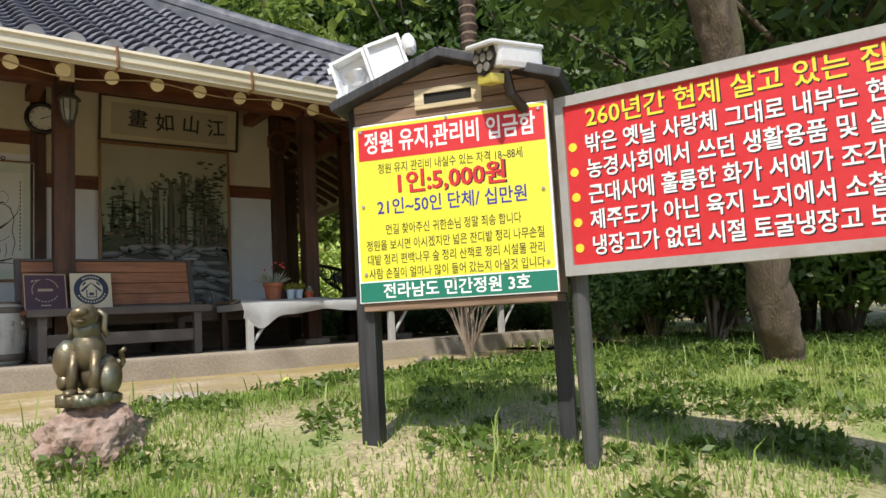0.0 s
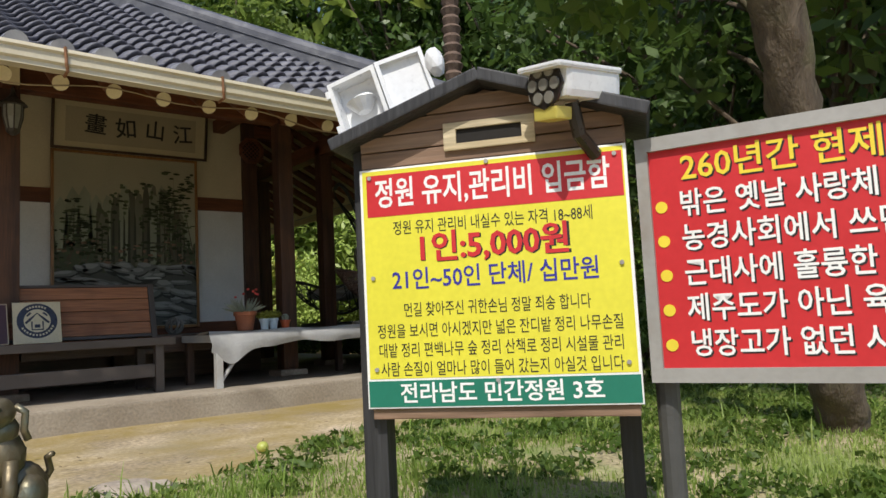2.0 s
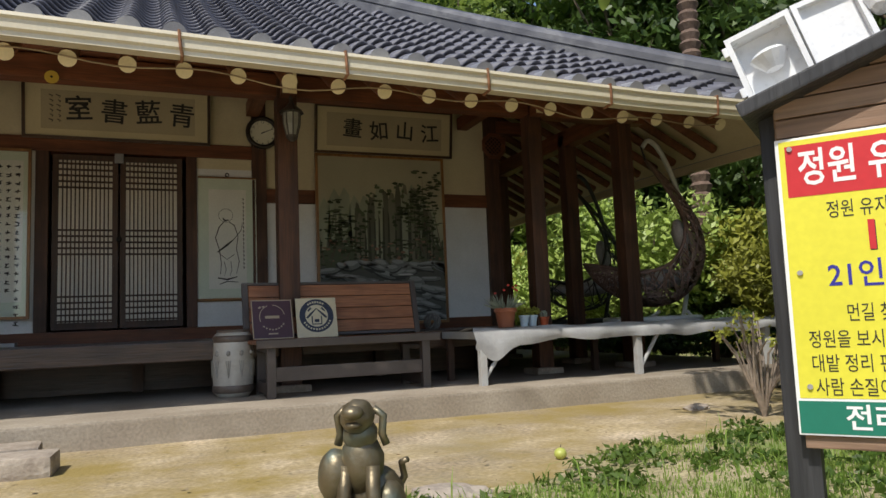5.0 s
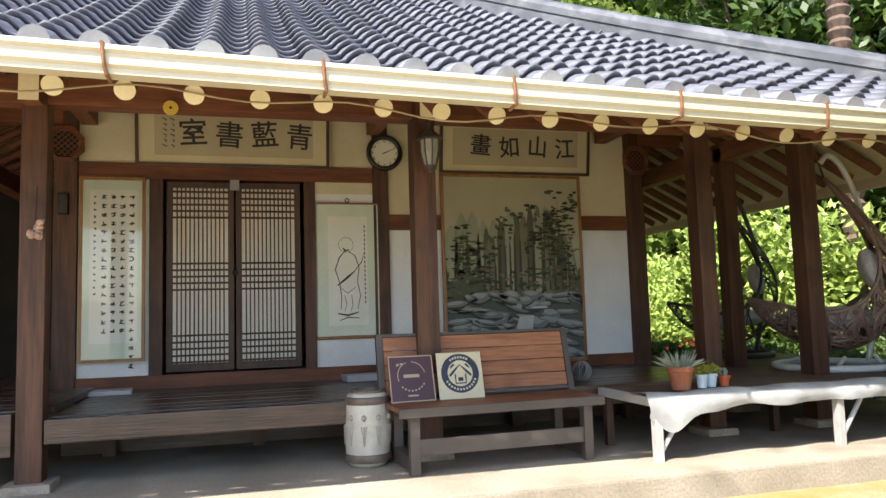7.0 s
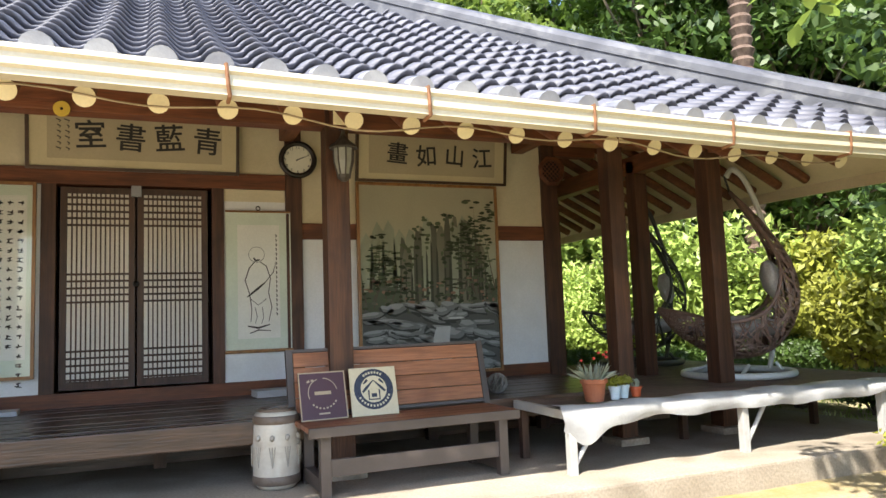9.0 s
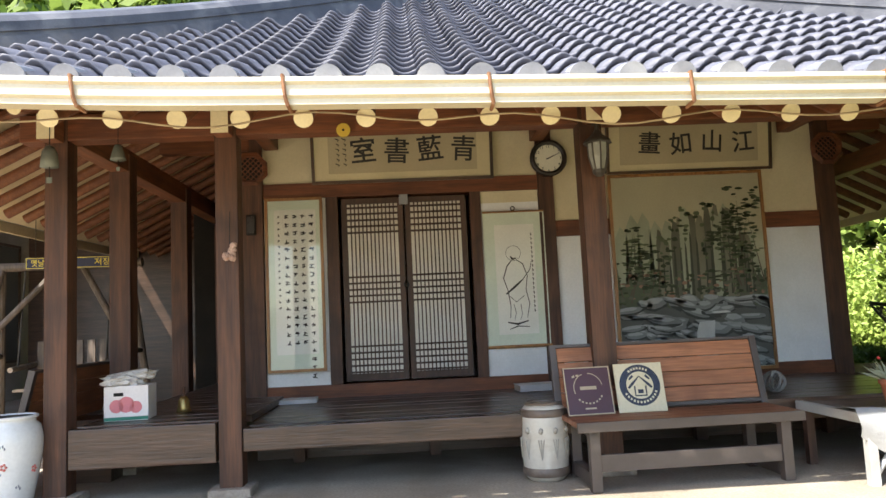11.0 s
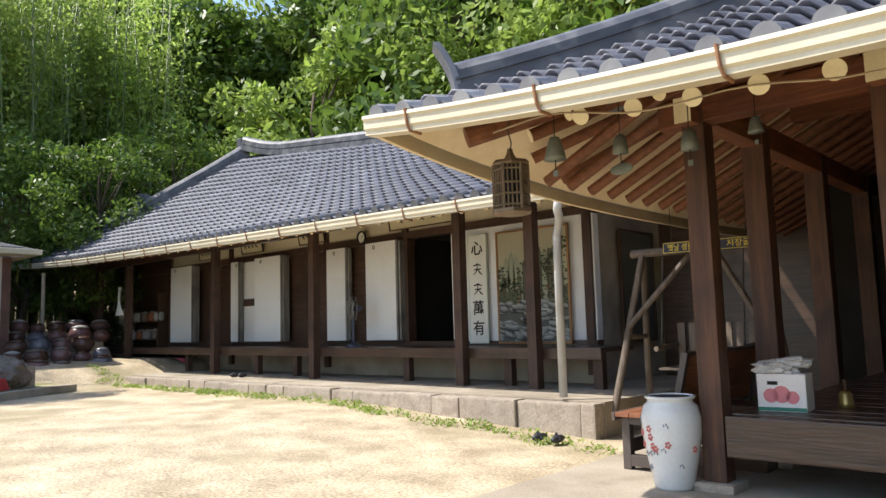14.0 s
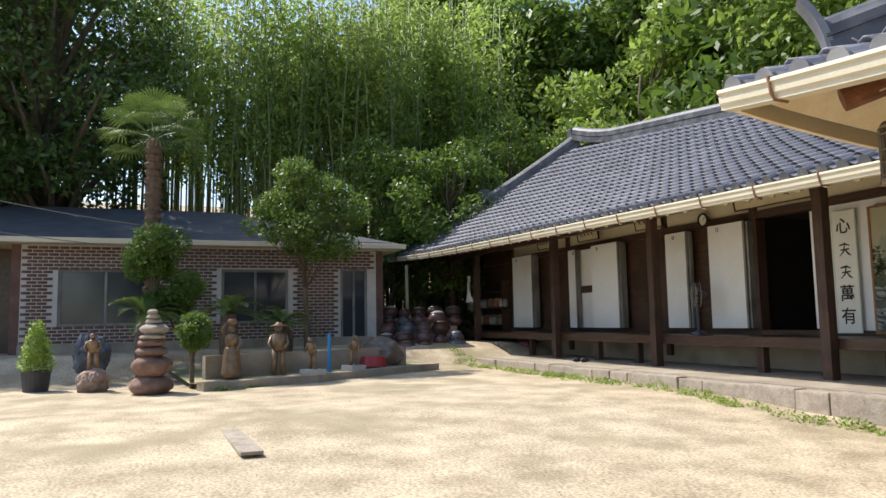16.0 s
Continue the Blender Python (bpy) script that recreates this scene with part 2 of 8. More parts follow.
def tube(points, r, seg=8, bm=None, closed=False, taper=1.0):
    """A bent round bar through points."""
    bm = bm or bmesh.new()
    pts = [Vector(p) for p in points]
    n = len(pts)
    rings = []
    side = None
    for i, p in enumerate(pts):
        a = pts[i - 1] if (i or closed) else p
        b = pts[(i + 1) % n] if (i < n - 1 or closed) else p
        t = (b - a).normalized()
        if side is None:
            side = t.orthogonal().normalized()
        side = (side - t * side.dot(t)).normalized()
        up = t.cross(side)
        rr = r * (1 + (taper - 1) * i / max(1, n - 1))
        rings.append([bm.verts.new(p + rr * (math.cos(2 * math.pi * k / seg) * side + math.sin(2 * math.pi * k / seg) * up)) for k in range(seg)])
    pairs = list(zip(rings, rings[1:])) + ([(rings[-1], rings[0])] if closed else [])
    for a, b in pairs:
        for k in range(seg):
            bm.faces.new((a[k], a[(k + 1) % seg], b[(k + 1) % seg], b[k]))
    if not closed:
        bm.faces.new(list(reversed(rings[0])))
        bm.faces.new(rings[-1])
    return bm


def blob(c, r, bm=None, rough=0.15, sub=3, freq=2.0, seed=0.0):
    """A lumpy stone-like body."""
    bm = bm or bmesh.new()
    res = bmesh.ops.create_icosphere(bm, subdivisions=sub, radius=1)
    for v in res["verts"]:
        k = 1 + rough * noise.noise(v.co * freq + Vector((seed, seed * 2, 0))) + 0.4 * rough * noise.noise(v.co * freq * 3.1 + Vector((seed, 0, 5)))
        v.co = Vector((c[0] + v.co.x * r[0] * k, c[1] + v.co.y * r[1] * k, c[2] + v.co.z * r[2] * k))
    return bm


def smooth_step(a, b, v):
    t = min(1.0, max(0.0, (v - a) / (b - a)))
    return t * t * (3 - 2 * t)


def ground_z(x, y):
    """Height of the open ground: level yard, a bank falling to the south, a rise towards the far house and a wooded hill."""
    z = -0.18 + 0.26 * smooth_step(-2, -9, x)
    s = y + 0.3 * min(4.0, max(-1.0, x - 1.0))
    drop = 0.0
    if s < 5.9:
        d = 5.9 - s
        drop = 0.05 * d + 0.045 * d * d if d < 2.5 else 0.406 + 0.275 * (d - 2.5)
        drop = min(drop, 0.86)
    z -= drop * smooth_step(-6, -1.5, x)
    z -= 0.13 * math.exp(-((x - 1.6) / 0.55) ** 2 - ((y - 4.95) / 0.4) ** 2)
    z += 0.5 * smooth_step(-15.5, -17.5, x)
    z += 9.0 * smooth_step(-22, -55, x) + 9.0 * smooth_step(22, 55, y)
    z += 2.0 * smooth_step(14, 40, x)
    return z

# ---- ground ----
def grid_mesh(name, xs, ys, zf):
    verts = [(x, y, zf(x, y)) for y in ys for x in xs]
    nx = len(xs)
    faces = [(j * nx + i, j * nx + i + 1, (j + 1) * nx + i + 1, (j + 1) * nx + i) for j in range(len(ys) - 1) for i in range(nx - 1)]
    return mesh_from(name, verts, faces, True)


def steps(a, b, d):
    n = max(1, round((b - a) / d))
    return [a + (b - a) * k / n for k in range(n + 1)]


gx = [-900, -400, -150, -90] + steps(-60, -20, 2.5) + steps(-19.5, 9.5, 0.3)[0:] + steps(11, 60, 3.5) + [90, 150, 400, 900]
gy = [-900, -400, -150, -60, -30] + steps(-15, -1, 2) + steps(0, 12.5, 0.3) + steps(14, 60, 3) + [90, 150, 400, 900]
ground = part("ground", grid_mesh("ground", gx, gy, lambda x, y: ground_z(x, y) + (0.012 * noise.noise(Vector((x * 1.3, y * 1.3, 0))) if abs(x) < 25 and abs(y) < 25 else 0)), SAND)
tagged(ground, "sandy beaten-earth yard with mossy patches", "ground", kind="structure")


def lawn_edge(x):
    return 5.2 + 0.32 * min(x, 4.2) + 0.12 * max(0, x - 4.2) + 0.22 * noise.noise(Vector((x * 1.7, 0.3, 0))) if x < 7 else 6.9 + 0.5 * (x - 7)


def in_lawn(x, y):
    return x > 1.15 + 0.25 * noise.noise(Vector((0, y * 1.5, 7))) + 0.25 * max(0, y - 5.2) and -6 < y < lawn_edge(x) + 0.15 * noise.noise(Vector((x * 4, y * 4, 3))) and x < 22


lx, ly = steps(0.8, 22, 0.1), steps(-1, 14, 0.1)
lv, lf, index = [], [], {}
for i in range(len(lx) - 1):
    for j in range(len(ly) - 1):
        if in_lawn(lx[i], ly[j]) or (lx[i] > 6.4 and ly[j] < 14 and lx[i] > 6.4 + 0.3 * noise.noise(Vector((0, ly[j], 1))) and ly[j] > 4):
            q = []
            for a, b in ((i, j), (i + 1, j), (i + 1, j + 1), (i, j + 1)):
                if (a, b) not in index:
                    index[(a, b)] = len(lv)
                    x, y = lx[a], ly[b]
                    lv.append((x, y, ground_z(x, y) + 0.025 + 0.02 * noise.noise(Vector((x * 3, y * 3, 1)))))
                q.append(index[(a, b)])
            lf.append(q)
lawn = part("lawn_ground", mesh_from("lawn_ground", lv, lf, True), SOIL)
tagged(lawn, "green and brown weedy earth bank", "ground", kind="structure")

# ---- plinths ----
plinth = thing("plinth", "low concrete plinth under the front house", "plinth", kind="structure")
part("slab", box(-3.0, 7.4, 8.42, 19, -0.35, 0.0, bevel=0.02), CONCRETE, plinth)
plinth_far = thing("plinth", "low stone-edged concrete plinth under the long house", "plinth", kind="structure")
part("slab", box(-22.5, -4.0, 11.95, 21, -0.3, 0.27), CONCRETE, plinth_far)
x = -22.5
rs = random.Random(5)
while x < -4.1:
    w = rs.uniform(0.5, 0.95)
    w = min(w, -4.0 - x)
    b = box(x + 0.008, x + w - 0.008, 11.72 + rs.uniform(0, 0.05), 11.95, -0.25, 0.26 + rs.uniform(-0.02, 0.01), bevel=0.025)
    part("edge_stone", b, STONE, plinth_far)
    x += w


# ---- roof tiles ----
TW, TL = 0.277, 0.235


def tile_profile(n=9):
    pts = []
    for k in range(n):
        u = k / (n - 1)
        pts.append((u * TW, 0.062 * math.sin(math.pi * u / 0.56) if u < 0.56 else -0.022 * math.sin(math.pi * (u - 0.56) / 0.44)))
    return pts


def tile_geometry():
    """One pantile in its own frame: x across, y up the slope, z out of the roof."""
    pr = tile_profile()
    n = len(pr)
    verts = [(x, 0, z + 0.052) for x, z in pr] + [(x, TL + 0.05, z) for x, z in pr] + [(x, 0.0, z + 0.034) for x, z in pr] + [(x, 0.045, z - 0.012) for x, z in pr]
    faces = []
    for a, b in ((0, 1), (2, 0), (3, 2)):
        faces += [(a * n + k, a * n + k + 1, b * n + k + 1, b * n + k) for k in range(n - 1)]
    return verts, faces


TV, TF = tile_geometry()
TILE_MESH = mesh_from("roof_tile", TV, TF, True)
TILE_MESH.materials.append(TILE)


def tile_roof(roof, x0, x1, d_max, surface, keep, near):
    """Rows of tiles over surface(x, d) -> point; keep(x, d) trims at the hips; the near ones are parts of their own."""
    parts_, far_v, far_f = 0, [], []
    cols = int((x1 - x0) / TW)
    for i in range(cols):
        x = x0 + i * TW
        for j in range(int(d_max / TL)):
            d = j * TL
            if not keep(x + TW / 2, d + TL / 2):
                continue
            p = surface(x, d)
            u = (surface(x + TW, d) - p).normalized()
            v = surface(x, d + TL) - p
            v = (v - u * v.dot(u)).normalized()
            w = u.cross(v)
            m = Matrix(((u.x, v.x, w.x, p.x), (u.y, v.y, w.y, p.y), (u.z, v.z, w.z, p.z), (0, 0, 0, 1)))
            if near(x, d) and parts_ < 300:
                t = new("roof_tile", TILE_MESH)
                t.parent = roof
                t.matrix_local = m
                parts_ += 1
            else:
                o = len(far_v)
                far_v += [tuple(m @ Vector(q)) for q in TV]
                far_f += [tuple(o + k for k in f) for f in TF]
    rest = part("roof_tile_field", mesh_from("roof_tile_field", far_v, far_f, True), TILE, roof)
    rest["kind"] = "stuff"


def ridge_run(points, parent, w=0.2, h=0.17, name="ridge"):
    """A ridge of stacked flat tiles with a half-round cap, along points on the roof."""
    bm = bmesh.new()
    pts = [Vector(p) for p in points]
    prof = [(-w * 0.62, -0.12), (-w * 0.62, 0.02), (-w * 0.5, 0.02), (-w * 0.5, 0.06), (-w * 0.56, 0.06), (-w * 0.56, 0.08), (-w * 0.46, 0.08), (-w * 0.46, h * 0.8), (-w * 0.3, h + 0.02), (0, h + 0.06), (w * 0.3, h + 0.02), (w * 0.46, h * 0.8), (w * 0.46, 0.08), (w * 0.56, 0.08), (w * 0.56, 0.06), (w * 0.5, 0.06), (w * 0.5, 0.02), (w * 0.62, 0.02), (w * 0.62, -0.12)]
    rings = []
    for i, p in enumerate(pts):
        t = (pts[min(i + 1, len(pts) - 1)] - pts[max(i - 1, 0)]).normalized()
        s = t.cross(Vector((0, 0, 1))).normalized()
        up = s.cross(t)
        rings.append([bm.verts.new(p + s * a + up * b) for a, b in prof])
    for a, b in zip(rings, rings[1:]):
        for k in range(len(prof) - 1):
            bm.faces.new((a[k], a[k + 1], b[k + 1], b[k]))
    bm.faces.new(rings[0])
    bm.faces.new(list(reversed(rings[-1])))
    return part(name, bm, RIDGE_D, parent)


def along(a, b, n, sag=0.0):
    a, b = Vector(a), Vector(b)
    return [a.lerp(b, k / n) - Vector((0, 0, sag * math.sin(math.pi * k / n))) for k in range(n + 1)]


def gutter_run(parent, x0, x1, y, zf, n, strap=1.08):
    """A box gutter with a rolled lip and rusty straps."""
    bm = bmesh.new()
    prof = [(0.13, 0.165), (0.0, 0.165), (-0.006, 0.14), (0.012, 0.125), (0.012, 0.07), (0.03, 0.055), (0.03, 0.025), (0.13, 0.025)]
    rings = []
    for k in range(n + 1):
        x = x0 + (x1 - x0) * k / n
        rings.append([bm.verts.new((x, y + a, zf(x) + b)) for a, b in prof])
    for a, b in zip(rings, rings[1:]):
        for k in range(len(prof)):
            bm.faces.new((a[k], a[(k + 1) % len(prof)], b[(k + 1) % len(prof)], b[k]))
    bm.faces.new(rings[0])
    bm.faces.new(list(reversed(rings[-1])))
    g = part("gutter", bm, GUTTER, parent, "cream painted metal gutter")
    x = x0 + 0.45
    while x < x1:
        z = zf(x)
        part("strap", tube([(x, y + 0.12, z + 0.175), (x, y - 0.008, z + 0.17), (x + 0.01, y + 0.004, z + 0.065), (x + 0.02, y + 0.02, z + 0.019), (x + 0.02, y + 0.13, z + 0.015)], 0.011, 6), RUST, g)
        x += strap


# ---- front house ----
front = thing("hanok_house", "tile-roofed timber house with cream and white plaster walls", "house", kind="structure")
EX0, EX1, EY = -3.5, 7.6, 8.0
WALL_Y, ROW_Y = 11.475, 9.65


def gutter_z(x):
    return 2.31 - 0.022 * min(x, 5.0) + 0.015 * min(x, 0.0) ** 2


def slope_z(d):
    return 2.46 + 0.46 * d + 0.012 * d * d


def front_roof(x, d):
    lift = (gutter_z(x) - 2.29) * math.exp(-d / 2.5)
    return Vector((x, EY + 0.05 + d * 0.93, slope_z(d) + lift))


def on_front(x, d):
    return x - EX0 > d * 0.93 - 0.05 and EX1 - x > d * 0.93 - 0.05


RD = 5.2
roof = new("roof")
roof.parent = front
# deck under the tiles, four slopes
ridge_y = EY + 0.05 + RD * 0.93
xs = steps(EX0, EX1, 0.37)
for nm, back in (("roof_deck", False), ("roof_deck", True)):
    v, f = [], []
    ds = steps(0, RD, 0.4)
    for d in ds:
        a, b = EX0 + d * 0.93, EX1 - d * 0.93
        for k in range(31):
            p = front_roof(a + (b - a) * k / 30, d)
            v.append((p.x, p.y if not back else 2 * ridge_y - p.y, p.z - 0.02))
    f = [(j * 31 + i, j * 31 + i + 1, (j + 1) * 31 + i + 1, (j + 1) * 31 + i) for j in range(len(ds) - 1) for i in range(30)]
    part(nm, mesh_from(nm, v, f, True), RIDGE_D, roof)
for sx in (0, 1):
    v = []
    ds = steps(0, RD, 0.4)
    for d in ds:
        x = EX0 + d * 0.93 if not sx else EX1 - d * 0.93
        a, b = EY + 0.05 + d * 0.93, 2 * ridge_y - EY - 0.05 - d * 0.93
        for k in range(31):
            u = k / 30
            edge = front_roof(x, d).z
            mid = slope_z(d)
            lift = abs(2 * u - 1) ** 3
            v.append((x, a + (b - a) * u, mid + (edge - mid) * lift - 0.02))
    f = [(j * 31 + i, j * 31 + i + 1, (j + 1) * 31 + i + 1, (j + 1) * 31 + i) for j in range(len(ds) - 1) for i in range(30)]
    part("roof_deck", mesh_from("roof_deck", v, f, True), RIDGE, roof)
tile_roof(roof, EX0 - 0.02, EX1 - 0.1, RD, front_roof, on_front, lambda x, d: -1.6 < x < 5.2 and d < 2.9)
for sx in (0, 1):
    pts = [front_roof(EX0 + 0.45 + d * 0.93 if not sx else EX1 - 0.45 - d * 0.93, d + 0.45) + Vector((0, 0, 0.07)) for d in steps(0, RD - 0.5, 0.3)]
    ridge_run(pts, roof, 0.24, 0.17, "hip_ridge")
    p, q = pts[0], pts[1]
    out = (p - q).normalized()
    out.z = 0
    s = out.cross(Vector((0, 0, 1)))
    bm = bmesh.new()
    ring = []
    for k in range(7):
        u = k / 6
        c = p + out * (0.02 + 0.16 * u * u) + Vector((0, 0, -0.06 + 0.42 * u))
        wdt = 0.13 - 0.02 * u
        ring.append([bm.verts.new(c + s * a + out * b) for a, b in ((-wdt, 0.0), (wdt, 0.0), (wdt, -0.05), (-wdt, -0.05))])
    for a, b in zip(ring, ring[1:]):
        for k in range(4):
            bm.faces.new((a[k], a[(k + 1) % 4], b[(k + 1) % 4], b[k]))
    bm.faces.new(ring[0])
    bm.faces.new(list(reversed(ring[-1])))
    part("hip_end_tile", bm, RIDGE, roof, "upturned grey end tile")
ridge_run(along(front_roof(EX0 + RD * 0.93 - 0.3, RD), front_roof(EX1 - RD * 0.93 + 0.3, RD), 8), roof, 0.3, 0.3, "main_ridge")
# round end tiles along the eave
n = int((EX1 - 0.1 - EX0) / TW)
for i in range(n):
    x = EX0 - 0.02 + i * TW + TW * 0.28
    p = front_roof(x, 0)
    bm = rod((x, p.y - 0.045, p.z + 0.02), (x, p.y + 0.1, p.z + 0.055), 0.078, seg=16)
    part("end_tile", bm, RIDGE, roof, "round grey end tile", smooth=False)
gutter_run(front, EX0 + 0.02, EX1 - 0.02, EY - 0.1, gutter_z, 34)
# soffit and rafters on the four sides
v, f = [], []
for k, x in enumerate(xs):
    for d in (0.1, 3.9):
        p = front_roof(min(max(x, EX0 + d * 0.93), EX1 - d * 0.93), d)
        v.append((p.x, p.y, p.z - 0.07))
f = [(2 * k, 2 * k + 1, 2 * k + 3, 2 * k + 2) for k in range(len(xs) - 1)]
part("soffit", mesh_from("soffit", v, f), SOFFIT, front)
for sx in (0, 1):
    v = []
    ys = steps(EY, 2 * ridge_y - EY, 0.4)
    for y in ys:
        for d in (0.1, 3.9):
            x = EX0 + d * 0.93 if not sx else EX1 - d * 0.93
            yy = min(max(y, EY + d * 0.93), 2 * ridge_y - EY - d * 0.93)
            mid = slope_z(d)
            edge = front_roof(x, d).z
            u = abs(2 * (y - EY) / (2 * ridge_y - 2 * EY) - 1) ** 3
            v.append((x, yy, mid + (edge - mid) * u - 0.07))
    f = [(2 * k, 2 * k + 1, 2 * k + 3, 2 * k + 2) for k in range(len(ys) - 1)]
    part("soffit", mesh_from("soffit", v, f), SOFFIT, front)
    # fascia board along the side eave
    bm = bmesh.new()
    rings = []
    for y in ys:
        u = abs(2 * (y - EY) / (2 * ridge_y - 2 * EY) - 1) ** 3
        x = EX0 if not sx else EX1
        z = 2.46 + (front_roof(x, 0).z - 2.46) * u
        rings.append([bm.verts.new((x + a, y, z + b)) for a, b in ((-0.02, -0.12), (0.02, -0.12), (0.02, 0.0), (-0.02, 0.0))])
    for a, b in zip(rings, rings[1:]):
        for k in range(4):
            bm.faces.new((a[k], a[(k + 1) % 4], b[(k + 1) % 4], b[k]))
    part("fascia", bm, SOFFIT, front)


def rafter(p0, p1, r=0.055, cream=True):
    ob = part("rafter", rod(p0, p1, r, seg=12), BEAM_Y, front)
    d = (Vector(p0) - Vector(p1)).normalized()
    if cream:
        part("painted_end", rod(Vector(p0), Vector(p0) + d * 0.006, r + 0.002, seg=16), RAFTER_END, ob, "cream painted rafter end")
    return ob


RS = 0.362
x = -1.92
while x < 6.3:
    reach = min(3.7, (min(x - EX0, EX1 - x) - 0.35) / 0.93)
    p0, p1 = front_roof(x, 0.32), front_roof(x, reach)
    rafter((x, p0.y, gutter_z(x) + 0.072), (x, p1.y, p1.z - 0.15))
    x += RS
for sx in (0, 1):
    y = 9.75
    while y < 16:
        xa = EX0 + 0.35 if not sx else EX1 - 0.35
        run = min(2.85, y - EY - 0.75)
        xb = EX0 + 0.35 + run if not sx else EX1 - 0.35 - run
        rafter((xa, y, 2.43), (xb, y, 2.43 + 0.5 * run), 0.05, cream=False)
        y += 0.36
    # fanned corner rafters
    for k in range(1, 6):
        a = k / 6 * math.pi / 2
        hub = Vector((-0.6, 10.9, 3.72)) if not sx else Vector((4.9, 10.9, 3.72))
        reach = (3.05 - 0.35 * math.sin(2 * a)) if not sx else 2.9
        far_x = hub.x + (-1 if not sx else 1) * (2.6 * math.sin(a) + 0.25 * math.sin(2 * a))
        far_y = hub.y - (2.5 * math.cos(a) + 0.25 * math.sin(2 * a))
        lift = 0.18 * math.sin(2 * a)
        rafter((far_x, far_y, 2.42 + lift), hub, 0.05)
    # hip beam
    hub = Vector((-0.3, 11.2, 3.82)) if not sx else Vector((4.4, 11.2, 3.82))
    tip = Vector((EX0 + 0.5, EY + 0.5, 2.58)) if not sx else Vector((EX1 - 0.5, EY + 0.5, 2.5))
    part("hip_beam", rod(tip, hub, 0.08, 0.11, 10), BEAM_Y, front)

# posts
POSTS = [(-1.73, ROW_Y, 0.165), (-0.5, ROW_Y, 0.165), (2.25, ROW_Y, 0.18), (4.77, ROW_Y, 0.16), (5.87, ROW_Y, 0.17), (-1.7, 10.75, 0.18), (-1.7, 12.4, 0.18), (5.87, 10.75, 0.16), (5.87, 12.6, 0.16), (-1.7, 14.2, 0.18)]
for px, py, w in POSTS:
    h = w / 2
    foot = 0.04
    part("post", box(px - h, px + h, py - h, py + h, foot, 2.78, bevel=0.012), POST, front)
    part("post_base", box(px - h - 0.07, px + h + 0.07, py - h - 0.07, py + h + 0.07, -0.02, foot + 0.02, bevel=0.03), STONE, front)
    if py == ROW_Y:
        part("beam_end", box(px - 0.06, px + 0.06, py - 0.24, py - 0.09, 2.6, 2.78, bevel=0.008), BEAM_Y, front)
        part("beam_end_face", box(px - 0.062, px + 0.062, py - 0.247, py - 0.241, 2.598, 2.782), RAFTER_END, front, "cream painted beam end")
# eave beams
part("eave_beam", box(-2.0, 6.15, ROW_Y - 0.08, ROW_Y + 0.08, 2.62, 2.82, bevel=0.012), BEAM, front)
part("eave_purlin", rod((-2.1, ROW_Y, 2.93), (6.3, ROW_Y, 2.93), 0.1, seg=14), BEAM, front)
for x in (-1.7, 5.87):
    part("eave_beam", box(x - 0.08, x + 0.08, 9.75, 15.9, 2.62, 2.82, bevel=0.012), BEAM_Y, front)
for x in (-0.5, 2.18, 4.77):
    part("tie_beam", box(x - 0.07, x + 0.07, ROW_Y + 0.08, WALL_Y - 0.05, 2.95, 3.1, bevel=0.012), BEAM_Y, front)
part("tie_beam", box(-1.6, -0.72, WALL_Y - 0.07, WALL_Y + 0.07, 2.95, 3.1, bevel=0.012), BEAM, front)
part("tie_beam", box(5.24, 5.8, WALL_Y - 0.07, WALL_Y + 0.07, 2.95, 3.1, bevel=0.012), BEAM, front)

# front wall: plaster fields between dark timbers
WY0, WY1 = WALL_Y, WALL_Y + 0.16


def field(parent, x0, x1, z0, z1, mat, y0=WY0, y1=WY1):
    return part("plaster_field", box(x0, x1, y0, y1, z0, z1), mat, parent)


def timber(parent, x0, x1, z0, z1, y=WALL_Y, proud=0.035, mat=None, name="wall_timber"):
    return part(name, box(x0, x1, y - proud, y + 0.17, z0, z1, bevel=0.006), mat or (POST if z1 - z0 > x1 - x0 else BEAM), parent)


wall_front = new("wall_front")
wall_front.parent = front
timber(wall_front, -0.8, -0.6, 0.4, 3.4, proud=0.06)
timber(wall_front, 5.08, 5.27, 0.4, 3.4, proud=0.06)
timber(wall_front, 2.17, 2.33, 0.4, 3.4, proud=0.05)
timber(wall_front, -0.6, 2.17, 2.46, 2.61)
timber(wall_front, -0.6, 5.08, 3.2, 3.4)
timber(wall_front, -0.6, 5.08, 0.42, 0.6)
timber(wall_front, 2.33, 5.08, 1.97, 2.13)
timber(wall_front, 0.02, 0.14, 0.6, 2.46)
timber(wall_front, 1.47, 1.58, 0.6, 2.46)
timber(wall_front, 0.68, 0.76, 2.61, 2.64, proud=0.03)
field(wall_front, -0.8, 5.27, 3.4, 4.1, PLASTER_Y)
field(wall_front, -0.6, 2.17, 2.61, 3.2, PLASTER_Y)
field(wall_front, 2.33, 5.08, 2.13, 3.2, PLASTER_Y)
field(wall_front, -0.6, 0.02, 0.6, 2.46, PLASTER_W)
field(wall_front, 1.58, 2.17, 0.6, 2.34, PLASTER_W)
field(wall_front, 1.58, 2.17, 2.34, 2.46, PLASTER_Y)
field(wall_front, 2.33, 5.08, 0.6, 1.97, PLASTER_W)
